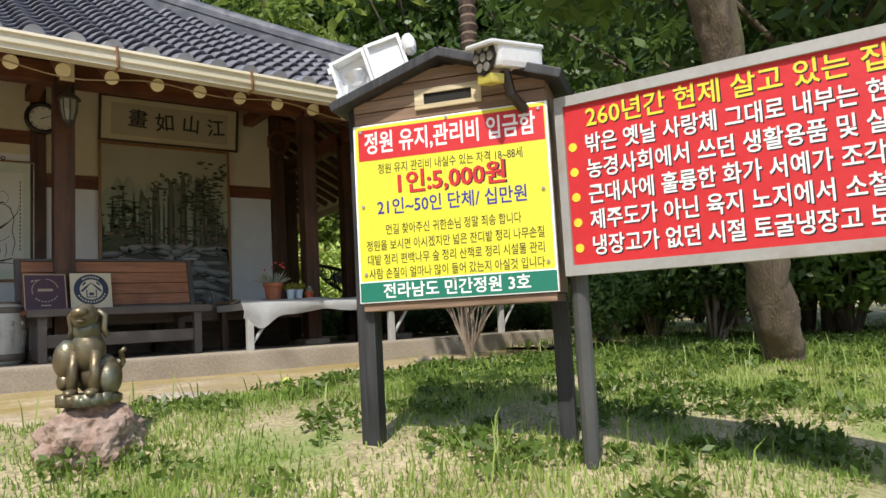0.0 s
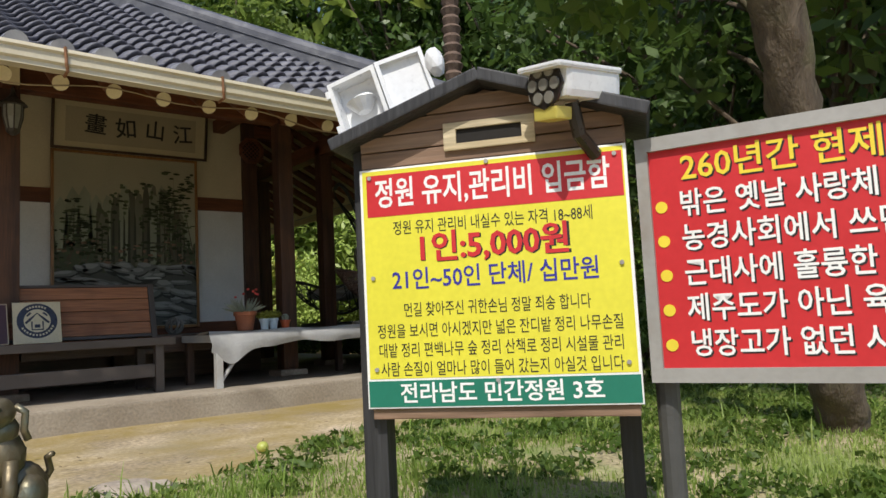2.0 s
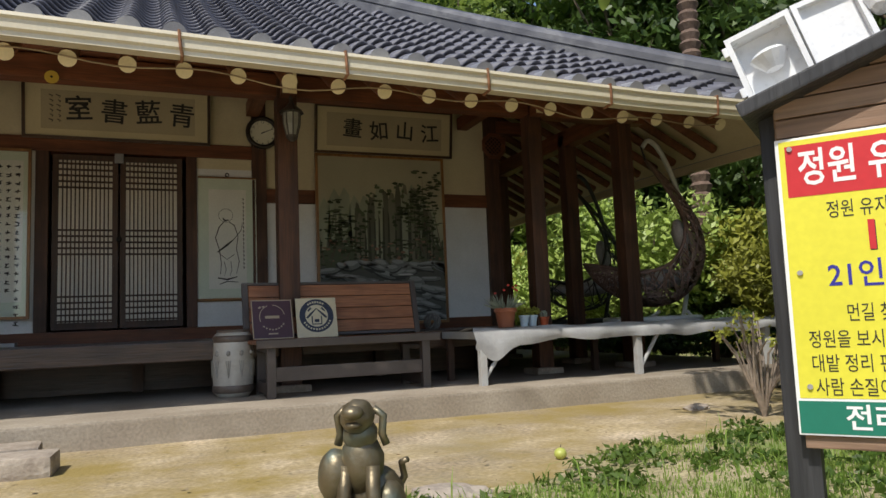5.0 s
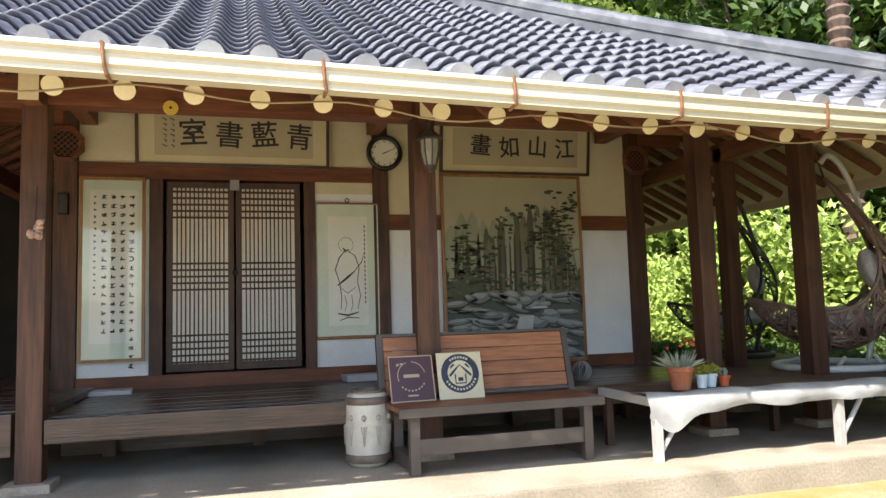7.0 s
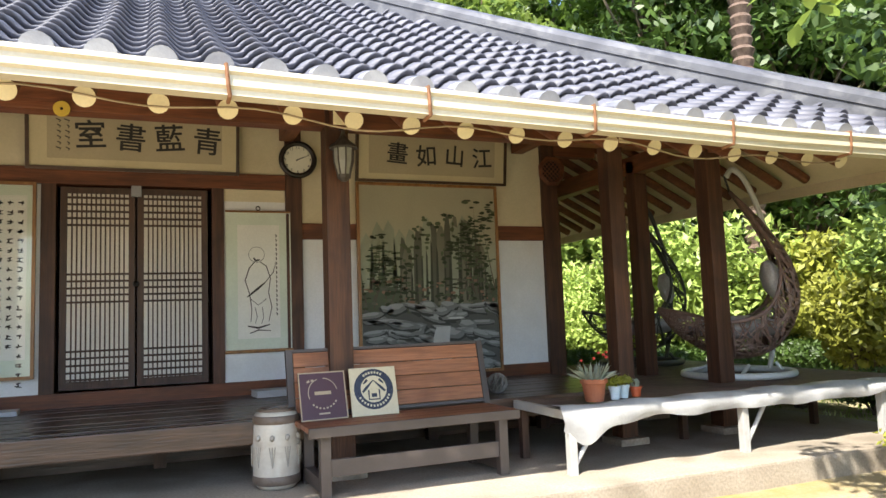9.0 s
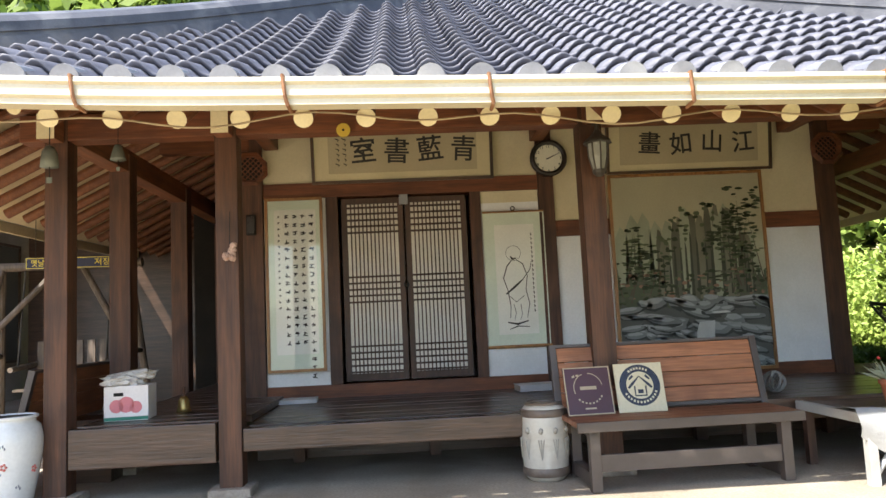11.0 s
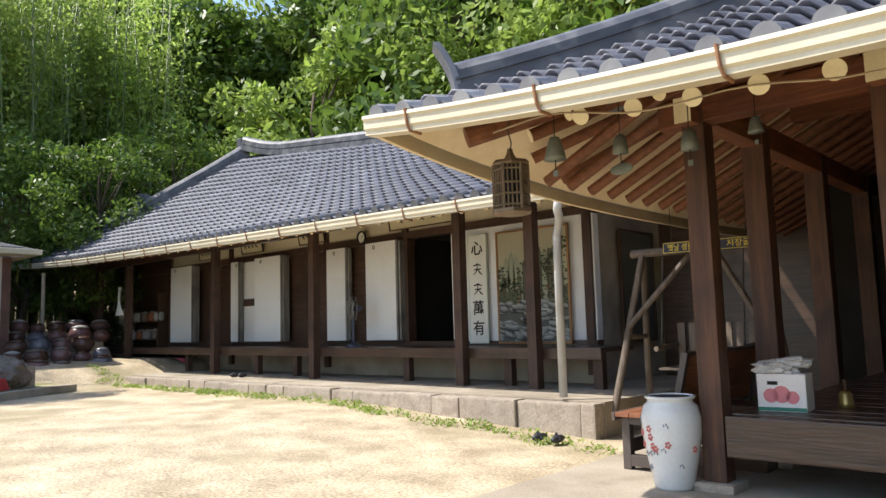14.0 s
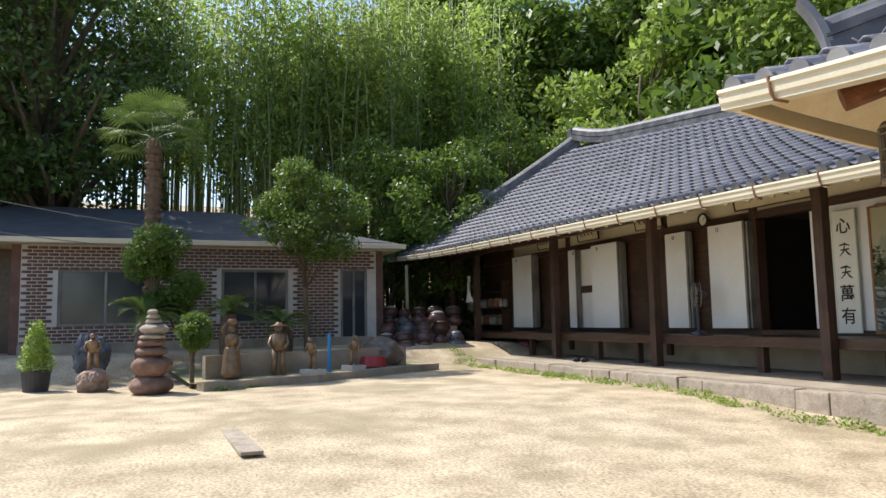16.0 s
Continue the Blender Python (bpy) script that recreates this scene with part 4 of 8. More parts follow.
# local frame: x along the board, y out of its face, z up
SF = Matrix(((sdir.x, snrm.x, 0, SL.x), (sdir.y, snrm.y, 0, SL.y), (sdir.z, snrm.z, 1, 0), (0, 0, 0, 1)))
FACE = Matrix(((1, 0, 0, 0), (0, 0, 1, 0), (0, 1, 0, 0), (0, 0, 0, 1)))
board = thing("donation_box", "wooden collection box on posts with a yellow price board", "sign board")
board.matrix_basis = SF
Z0, Z1 = 0.265, 0.925
part("box_body", box(0.0, SW, -0.2, -0.012, Z0 + 0.0, 1.0), BOXWOOD, board, "brown plank box")
bm = bmesh.new()
for a, b in ((0.0, SW), ):
    vs = [bm.verts.new(p) for p in ((0.0, -0.012, 1.0), (SW, -0.012, 1.0), (SW / 2, -0.012, 1.12), (0.0, -0.2, 1.0), (SW, -0.2, 1.0), (SW / 2, -0.2, 1.12))]
    bm.faces.new((vs[0], vs[1], vs[2]))
    bm.faces.new((vs[3], vs[5], vs[4]))
    bm.faces.new((vs[0], vs[2], vs[5], vs[3]))
    bm.faces.new((vs[1], vs[4], vs[5], vs[2]))
part("gable", bm, BOXWOOD, board)
for k in range(5):
    z = 0.93 + k * 0.045
    half = min(SW / 2, SW / 2 * (1.12 - z) / 0.12 if z > 1.0 else SW / 2)
    if half > 0.05:
        part("gable_board", box(SW / 2 - half + 0.004, SW / 2 + half - 0.004, -0.011, 0.004 + 0.003 * (k % 2), z, z + 0.041, bevel=0.003), BOXWOOD, board)
for s in (0, 1):
    m = Matrix.Translation((SW / 2, 0, 1.135)) @ Matrix.Rotation(radians(-19 if not s else 19), 4, "Y")
    a, b = (-0.45, 0.004) if not s else (-0.004, 0.45)
    part("roof_panel", box(a, b, -0.26, 0.075, -0.012, 0.022, bevel=0.005, m=m), BLACKWOOD, board, "black painted board roof")
bm = bmesh.new()
for a, b, c, d in ((0.25, 0.5, 0.955, 0.972), (0.25, 0.5, 1.012, 1.03), (0.25, 0.285, 0.972, 1.012), (0.465, 0.5, 0.972, 1.012)):
    box(a, b, 0.006, 0.016, c, d, bm)
part("slot_frame", bm, wood("pale_slot_wood", (0.5, 0.4, 0.24), (0.62, 0.52, 0.34), 0), board, "pale wooden coin slot frame")
# no opening is cut: the slot's inner shade is a near-black strip
part("slot", box(0.285, 0.465, 0.0045, 0.0075, 0.972, 1.012), DARK, board, "near-black strip for the shaded coin slot")
part("panel", box(0.0, SW, -0.011, 0.012, Z0, Z1, bevel=0.002), WHITE_P, board, "white backing panel")
part("yellow_sheet", box(0.008, SW - 0.008, 0.0121, 0.0128, Z0 + 0.08, Z1 - 0.006), YELLOW, board)
part("red_band", box(0.02, SW - 0.012, 0.0129, 0.0136, 0.79, Z1 - 0.018), RED, board)
part("green_band", box(0.004, SW - 0.004, 0.0121, 0.0128, Z0 + 0.004, Z0 + 0.074), GREEN, board)


def line(text, z, width, size, mat, x=None, bold=0.0, y=0.0138):
    return lettering(text, size, mat, board, Matrix.Translation((SW / 2 if x is None else x, y, z)) @ FACE @ Matrix.Diagonal((1, 1, 1, 1)), width=width, bold=bold)


line("정원 유지,관리비 입금함", 0.848, 0.64, 0.088, WHITE_P, bold=0.0016)
line("정원 유지 관리비 내실수 있는 자격 18~88세", 0.752, 0.54, 0.042, BLACK_P, y=0.013)
line("1인:5,000원", 0.688, 0.405, 0.088, BLACK_P, x=SW / 2 + 0.004, bold=0.002, y=0.0129)
line("1인:5,000원", 0.69, 0.40, 0.088, RED, bold=0.002, y=0.0135)
line("21인~50인 단체/ 십만원", 0.608, 0.555, 0.064, NAVY, bold=0.0008, y=0.013)
line("먼길 찾아주신 귀한손님 정말 죄송 합니다", 0.526, 0.50, 0.042, BLACK_P, y=0.013)
line("정원을 보시면 아시겠지만 넓은 잔디밭 정리 나무손질", 0.47, 0.655, 0.042, BLACK_P, y=0.013)
line("대밭 정리 편백나무 숲 정리 산책로 정리 시설물 관리", 0.418, 0.65, 0.042, BLACK_P, y=0.013)
line("사람 손질이 얼마나 많이 들어 갔는지 아실것 입니다", 0.367, 0.645, 0.042, BLACK_P, y=0.013)
line("전라남도 민간정원 3호", 0.302, 0.54, 0.058, WHITE_P, bold=0.001, y=0.013)
for x, z in ((0.03, 0.37), (SW - 0.03, 0.37), (0.03, 0.62), (SW - 0.03, 0.62), (0.03, 0.9), (SW - 0.03, 0.9), (SW / 2, 0.335), (SW / 2, 0.915)):
    part("nail", rod((x, 0.012, z), (x, 0.018, z), 0.006, seg=8), METAL, board)
part("sill_board", box(0.01, SW - 0.01, -0.2, 0.002, Z0 - 0.03, Z0 - 0.002, bevel=0.004), BOXWOOD, board)
part("post", box(-0.035, 0.035, -0.1, -0.03, -0.45, 1.0, bevel=0.005), BLACKWOOD, board, "black painted post")
part("post", box(SW - 0.075, SW - 0.015, -0.32, -0.26, -0.5, 0.9, bevel=0.005), BLACKWOOD, board, "black painted post")

red = thing("red_notice_board", "large red notice board in a grey steel frame", "sign board")
RL, RR = Vector((2.945, 3.815, 0.0)), Vector((3.465, 2.47, 0.0))
RWd = (RR - RL).length
rdir = (RR - RL).normalized()
rn = rdir.cross(Vector((0, 0, 1))).normalized()
red.matrix_basis = Matrix(((rdir.x, rn.x, 0, RL.x), (rdir.y, rn.y, 0, RL.y), (0, 0, 1, 0), (0, 0, 0, 1)))
R0, R1 = 0.315, 0.932
part("panel", box(0.03, RWd - 0.03, -0.01, 0.006, R0 + 0.035, R1 - 0.035), RED, red, "red printed sheet")
bm = bmesh.new()
for a, b, c, d in ((0, RWd, R1 - 0.035, R1), (0, RWd, R0, R0 + 0.035), (0, 0.03, R0 + 0.035, R1 - 0.035), (RWd - 0.03, RWd, R0 + 0.035, R1 - 0.035)):
    box(a, b, -0.03, 0.018, c, d, bm)
part("frame", bm, METAL, red, "grey steel frame")
YEL2 = paint("yellow_letters", (0.80, 0.62, 0.05))


def rline(text, z, x, width, size, mat, bold=0.001):
    for dx, dz, yy, mm in ((0.004, -0.004, 0.0062, BLACK_P), (0, 0, 0.0068, mat)):
        lettering(text, size, mm, red, Matrix.Translation((x + dx, yy, z + dz)) @ FACE, width=width, bold=bold, align="LEFT")


rline("260년간 현제 살고 있는 집", 0.842, 0.106, 0.875, 0.083, YEL2)
for k, (txt, w) in enumerate((("밖은 옛날 사랑체 그대로 내부는 현", 0.875), ("농경사회에서 쓰던 생활용품 및 실", 0.87), ("근대사에 훌륭한 화가 서예가 조각", 0.86), ("제주도가 아닌 육지 노지에서 소철", 0.86), ("냉장고가 없던 시절 토굴냉장고 보", 0.855))):
    z = 0.752 - k * 0.0865
    rline(txt, z, 0.097, w, 0.072, WHITE_P)
    part("bullet", rod((0.054, 0.006, z), (0.054, 0.008, z), 0.015, seg=16), YEL2, red, "yellow dot")
for x in (0.02, 1.36):
    part("post", rod((x, -0.05, -0.9), (x, -0.05, R1 - 0.02), 0.03, seg=12), DARKMETAL, red, "dark steel post")

# ---- park bench ----
SLAT = wood("orange_brown_slat", (0.30, 0.115, 0.05), (0.40, 0.17, 0.08), 0, rough=0.55)
SLAT2 = wood("red_brown_seat_slat", (0.22, 0.085, 0.04), (0.30, 0.12, 0.06), 0, rough=0.5)
BRONZE = material("brown_bench_metal", (0.07, 0.055, 0.048), (0.10, 0.08, 0.07), 3, 50, 0.45, 0.05)


def park_bench(name, label, length, group=""):
    b = thing(name, label, "bench", group)
    L = length
    for x in (0.12, L - 0.12):
        leg = new("end_frame")
        leg.parent = b
        part("leg", box(x - 0.035, x + 0.035, 0.0, 0.07, 0, 0.41, bevel=0.006), BRONZE, leg)
        part("leg", box(x - 0.035, x + 0.035, 0.5, 0.57, 0, 0.41, bevel=0.006), BRONZE, leg)
        part("foot_rail", box(x - 0.035, x + 0.035, 0.07, 0.5, 0.03, 0.12, bevel=0.006), BRONZE, leg)
        part("seat_arm", box(x - 0.03, x + 0.03, 0.0, 0.57, 0.36, 0.41, bevel=0.004), BRONZE, leg)
    part("stretcher", box(0.155, L - 0.155, 0.015, 0.055, 0.13, 0.24, bevel=0.006), BRONZE, b)
    part("seat_frame", box(0, L, -0.04, -0.012, 0.395, 0.46, bevel=0.006), BRONZE, b)
    for k in range(4):
        part("seat_slat", box(0.004, L - 0.004, -0.01 + k * 0.125, 0.108 + k * 0.125, 0.425, 0.46, bevel=0.006), SLAT2, b)
    m = Matrix.Translation((0, 0.5, 0.47)) @ Matrix.Rotation(radians(-14), 4, "X")
    back_ = new("backrest")
    back_.parent = b
    for x0, x1 in ((-0.02, 0.03), (L - 0.03, L + 0.02)):
        part("back_post", box(x0, x1, -0.02, 0.03, -0.06, 0.49, bevel=0.005, m=m), BRONZE, back_)
    part("back_rail", box(0.03, L - 0.03, -0.015, 0.02, 0.468, 0.49, m=m), BRONZE, back_)
    part("back_rail", box(0.03, L - 0.03, -0.015, 0.02, 0.0, 0.025, m=m), BRONZE, back_)
    for k in range(4):
        part("back_slat", box(0.032, L - 0.032, -0.012, 0.014, 0.03 + k * 0.11, 0.134 + k * 0.11, bevel=0.005, m=m), SLAT, back_)
    return b


bench = park_bench("park_bench", "brown slatted park bench on the plinth before the house", 1.55)
bench.matrix_basis = pose(1.88, 9.02, 0.0, 0, 0, 1.5)
bench_left = park_bench("park_bench", "weathered slatted park bench set sideways under the eave", 1.5)
bench_left.matrix_basis = pose(-2.62, 11.3, 0.0, 0, 0, -90)

# ---- slatted deck with tarpaulin ----
deck = thing("deck_platform", "slatted wooden deck on grey steel legs with a grey tarpaulin edge", "deck")
PALE = material("pale_steel", (0.38, 0.38, 0.37), (0.48, 0.48, 0.46), 3, 50, 0.45, 0.1, stain=(0.35, 0.3, 0.25), stain_scale=4)
DECKW = wood("grey_brown_deck_slat", (0.10, 0.06, 0.045), (0.16, 0.10, 0.075), 0, rough=0.6)
TARP = material("grey_tarpaulin", (0.31, 0.31, 0.31), (0.43, 0.43, 0.42), 4, 40, 0.55, 0.3, stain=(0.3, 0.29, 0.28), stain_scale=5)
DX0, DX1, DY0, DY1, DZ = 3.72, 7.55, 8.82, 12.6, 0.45
for k in range(51):
    y = DY0 + 0.03 + k * 0.073
    part("slat", box(DX0 if y < 9.55 else (4.9 if y < 11.3 else 5.35), DX1 if y > 9.0 else 6.95, y, y + 0.06, DZ - 0.025, DZ, bevel=0.004), DECKW, deck)
part("side_rail", box(DX0 - 0.05, DX0 - 0.004, DY0, 9.6, DZ - 0.06, DZ + 0.004, bevel=0.004), PALE, deck)
part("front_rail", box(DX0 - 0.05, 6.9, DY0 - 0.045, DY0 - 0.002, DZ - 0.06, DZ - 0.002, bevel=0.004), PALE, deck)
for x in (DX0, 5.3, 6.85):
    part("leg", box(x - 0.03, x + 0.03, DY0 - 0.04, DY0 + 0.02, -0.16, DZ - 0.06, bevel=0.004), PALE, deck)
    part("block", box(x - 0.12, x + 0.12, DY0 - 0.12, DY0 + 0.1, -0.28, -0.12, bevel=0.02), CONCRETE, deck, "concrete footing block")
    part("brace", rod((x + 0.02, DY0, 0.05), (x + 0.26, DY0, DZ - 0.06), 0.018, seg=8), PALE, deck)
    part("leg", box(x - 0.03, x + 0.03, 9.5, 9.56, 0.0, DZ - 0.03, bevel=0.004), DARKPOST, deck)
bm = bmesh.new()
rows = []
nt = 90
for k in range(nt + 1):
    u = k / nt
    x = DX0 - 0.09 + (6.95 - DX0 + 0.1) * u
    w = 0.02 * math.sin(x * 9) + 0.015 * noise.noise(Vector((x * 6, 0, 0)))
    drop = 0.10 + 0.04 * noise.noise(Vector((x * 3, 2, 0))) + (0.16 * math.exp(-((x - DX0 - 0.1) / 0.16) ** 2))
    rows.append([bm.verts.new(p) for p in ((x, DY0 + 0.24 + 2 * w, DZ + 0.006), (x, DY0 + 0.1, DZ + 0.022 + w * 0.4), (x, DY0 - 0.03, DZ + 0.03 + w * 0.3), (x, DY0 - 0.07 + w * 0.6, DZ - 0.01), (x + w, DY0 - 0.075 + w, DZ - drop * 0.6), (x + w, DY0 - 0.06 + w * 1.4, DZ - drop))])
for a, b in zip(rows, rows[1:]):
    for k in range(5):
        bm.faces.new((a[k], a[k + 1], b[k + 1], b[k]))
tarp = part("tarpaulin", bm, TARP, deck, "crumpled grey tarpaulin", smooth=True)

# ---- trees ----
def leaf_cloud(centres, radii, count, size, seed, flat=0.7):
    """Many small leaf blades in uneven clumps."""
    r = np.random.RandomState(seed)
    centres, radii = np.array(centres), np.array(radii)
    wgt = radii ** 2
    which = r.choice(len(centres), count, p=wgt / wgt.sum())
    d = r.normal(size=(count, 3))
    d /= np.linalg.norm(d, axis=1)[:, None]
    rad = radii[which][:, None] * (0.45 + 0.6 * r.rand(count, 1) ** 0.6)
    c = centres[which] + d * rad * np.array([1, 1, flat])
    a = r.normal(size=(count, 3))
    a /= np.linalg.norm(a, axis=1)[:, None]
    n = d * 0.6 + np.array([0, 0, 0.7]) + r.normal(size=(count, 3)) * 0.5
    b = np.cross(n, a)
    b /= np.linalg.norm(b, axis=1)[:, None] + 1e-6
    s = size * (0.6 + 0.8 * r.rand(count, 1))
    p0, p1, p2, p3 = c - a * s, c + b * s * 0.45, c + a * s, c - b * s * 0.45
    verts = np.stack([p0, p1, p2, p3], 1).reshape(-1, 3)
    me = bpy.data.meshes.new("crown")
    me.vertices.add(count * 4)
    me.vertices.foreach_set("co", verts.ravel())
    me.loops.add(count * 4)
    me.loops.foreach_set("vertex_index", np.arange(count * 4))
    me.polygons.add(count)
    me.polygons.foreach_set("loop_start", np.arange(0, count * 4, 4))
    me.update(calc_edges=True)
    return me


def tree(label, height, spread, trunk_r, leaf_mat, seed, leaves=5000, leaf=0.13, bare=0.35, lean=(0, 0), clumps=26, name="tree"):
    r = random.Random(seed)
    t = thing(name, label, "tree")
    pts = [Vector((lean[0] * u * height + 0.12 * noise.noise(Vector((u * 3, seed, 0))) * height * 0.3, lean[1] * u * height + 0.12 * noise.noise(Vector((u * 3, seed, 9))) * height * 0.3, u * height * 0.86)) for u in [k / 9 for k in range(10)]]
    pts[0].z = -0.3
    bm = tube(pts, trunk_r, 10, taper=0.25)
    cs, rs_ = [], []
    for k in range(clumps):
        u = bare + (1 - bare) * (k + r.random()) / clumps
        base = pts[min(9, int(u * 9))]
        a = r.random() * 6.283
        ww = spread * (0.35 + 0.75 * math.sin(math.pi * min(1, (u - bare) / (1 - bare) * 0.85 + 0.12))) * r.uniform(0.45, 1.0)
        c = Vector((base.x + ww * math.cos(a), base.y + ww * math.sin(a), u * height + r.uniform(-0.06, 0.08) * height))
        cs.append(tuple(c))
        rs_.append(spread * r.uniform(0.22, 0.48))
        start = pts[max(1, min(8, int((u - 0.12) * 9)))]
        mid = start.lerp(c, 0.55) + Vector((0, 0, 0.05 * height * r.random()))
        tube([start, mid, c], trunk_r * 0.3, 6, bm, taper=0.25)
    part("trunk", bm, BARK, t, smooth=True)
    part("crown", leaf_cloud(cs, rs_, leaves, leaf, seed), leaf_mat, t)
    return t


def plant(proto, x, y, s=1.0, turn=0.0, z=None):
    return copy_thing(proto, Matrix.LocRotScale((x, y, ground_z(x, y) if z is None else z), Euler((0, 0, turn)), None) @ Matrix.Diagonal((s, s, s, 1)))


rt = random.Random(11)
oak = tree("tall broadleaf tree with a dense dark crown", 12, 3.2, 0.24, LEAF_D, 1, 9000, 0.17, 0.25, clumps=40)
mid = tree("tall broadleaf tree with a green crown", 11, 3.0, 0.2, LEAF, 2, 9000, 0.17, 0.2, clumps=40)
light = tree("broadleaf tree with a light green crown", 9, 2.8, 0.17, LEAF_L, 3, 8000, 0.15, 0.12, clumps=38)
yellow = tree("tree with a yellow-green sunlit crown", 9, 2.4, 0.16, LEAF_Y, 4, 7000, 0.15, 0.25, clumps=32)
for ob, (x, y) in ((oak, (3.0, 24.5)), (mid, (-9.0, 26.0)), (light, (-16.5, 24.5)), (yellow, (-14.0, 27.0))):
    ob.location = (x, y, ground_z(x, y))
# behind the front house and to its east
for k in range(46):
    a = k / 45
    x = -4 + 34 * a + rt.uniform(-1.5, 1.5)
    y = 24 + rt.uniform(-1.5, 7) - 16 * max(0, a - 0.45) * 1.3
    plant(rt.choice([oak, mid, oak, mid, light]), x, y, rt.uniform(0.8, 1.3), rt.uniform(0, 6.28))
# behind the long house and along the western hill
for k in range(50):
    x = -3 - 30 * rt.random()
    y = 22.5 + rt.uniform(0, 12)
    plant(rt.choice([mid, light, light, light, yellow, mid]), x, y, rt.uniform(1.0, 1.6), rt.uniform(0, 6.28))
for k in range(16):
    x = -31 - 16 * rt.random()
    y = 2 + 26 * rt.random()
    if y < 14:
        continue
    plant(rt.choice([mid, mid, light, oak]), x, y, rt.uniform(0.9, 1.4), rt.uniform(0, 6.28))
for k in range(7):
    plant(oak, -29 - 9 * rt.random(), -12 + 12 * rt.random(), rt.uniform(1.1, 1.5), rt.uniform(0, 6.28))

# ---- things on the house front ----
CREAM = paint("aged_cream_paper", (0.60, 0.52, 0.33), 0.8)
CREAM2 = paint("brown_silk_ground", (0.45, 0.38, 0.25), 0.8)
INK = paint("black_ink", (0.025, 0.022, 0.02), 0.7)
FRAMEBROWN = wood("dark_brown_frame", (0.05, 0.025, 0.012), (0.09, 0.045, 0.02), 0, rough=0.4)
FRAMEORANGE = wood("orange_brown_frame", (0.26, 0.12, 0.04), (0.36, 0.18, 0.06), 2, rough=0.4)
PAPERW = paint("white_mounting_paper", (0.72, 0.72, 0.66), 0.7)
PAPERG = paint("pale_green_mounting", (0.60, 0.66, 0.55), 0.7)
PICGLASS = bpy.data.materials.new("picture_glass")
PICGLASS.use_nodes = True
_n, _l = PICGLASS.node_tree.nodes, PICGLASS.node_tree.links
_g = _n.new("ShaderNodeBsdfGlossy")
_g.inputs["Roughness"].default_value = 0.03
_t = _n.new("ShaderNodeBsdfTransparent")
_f = _n.new("ShaderNodeFresnel")
_f.inputs["IOR"].default_value = 1.45
_m = _n.new("ShaderNodeMixShader")
_l.new(_f.outputs[0], _m.inputs[0])
_l.new(_t.outputs[0], _m.inputs[1])
_l.new(_g.outputs[0], _m.inputs[2])
_l.new(_m.outputs[0], _n["Material Output"].inputs["Surface"])
WALLFACE = Matrix(((1, 0, 0, 0), (0, 0, -1, 0), (0, 1, 0, 0), (0, 0, 0, 1)))


def picture(name, label, w, h, frame_mat, paper_mat, fw=0.035, depth=0.03, glass=False):
    """A framed picture hanging in the x-z plane, its lower left corner at the origin, its face towards -y."""
    p = thing(name, label, "picture")
    bm = bmesh.new()
    for a, b, c, d in ((0, w, h - fw, h), (0, w, 0, fw), (0, fw, fw, h - fw), (w - fw, w, fw, h - fw)):
        box(a, b, -depth, 0, c, d, bm)
    part("frame", bm, frame_mat, p)
    part("paper", box(fw * 0.9, w - fw * 0.9, -depth * 0.5, -depth * 0.3, fw * 0.9, h - fw * 0.9), paper_mat, p)
    if glass:
        g = part("glass", box(fw, w - fw, -depth * 0.75, -depth * 0.7, fw, h - fw), PICGLASS, p, "clear picture glass")
        g.visible_shadow = False
    return p


def brush(parent, strokes, mat, y, name="ink_stroke"):
    """Ink strokes: lists of (x, z, half width) joined into flat tapering ribbons."""
    bm = bmesh.new()
    for s in strokes:
        left, right = [], []
        for i, (x, z, w) in enumerate(s):
            a, b = s[max(0, i - 1)], s[min(len(s) - 1, i + 1)]
            t = Vector((b[0] - a[0], b[1] - a[1]))
            t = t.normalized() if t.length > 0 else Vector((1, 0))
            left.append(bm.verts.new((x - t.y * w, y, z + t.x * w)))
            right.append(bm.verts.new((x + t.y * w, y, z - t.x * w)))
        for i in range(len(s) - 1):
            bm.faces.new((left[i], left[i + 1], right[i + 1], right[i]))
    o = part(name, bm, mat, parent)
    return o


b1 = picture("calligraphy_board", "long framed calligraphy board hung above the lattice door", 1.82, 0.6, FRAMEBROWN, CREAM, 0.03, 0.04)
b1.matrix_basis = pose(-0.1, WALL_Y - 0.05, 2.585, 8)
part("silk", box(0.17, 1.66, -0.022, -0.0205, 0.1, 0.5), CREAM2, b1, "brown silk ground")
for k, ch in enumerate("室書藍青"):
    lettering(ch, 0.27, INK, b1, Matrix.Translation((0.52 + k * 0.335, -0.024, 0.305 - 0.012 * (k % 2))) @ WALLFACE @ Matrix.Rotation(radians((4, -3, 5, -4)[k]), 4, "Z"), bold=0.003)
rs = random.Random(3)
brush(b1, [[(0.25 + 0.07 * c + rs.uniform(-0.012, 0.012), 0.45 - r * 0.05, 0.004), (0.28 + 0.07 * c, 0.435 - r * 0.05, 0.006), (0.27 + 0.07 * c, 0.42 - r * 0.05, 0.003)] for c in range(2) for r in range(6)], INK, -0.0236, "small_characters")
b2 = picture("calligraphy_board", "framed calligraphy board hung above the landscape painting", 1.72, 0.57, FRAMEBROWN, CREAM, 0.028, 0.04)
b2.matrix_basis = pose(2.88, WALL_Y - 0.05, 2.575, 8)
part("silk", box(0.14, 1.58, -0.022, -0.0205, 0.09, 0.48), CREAM2, b2, "brown silk ground")
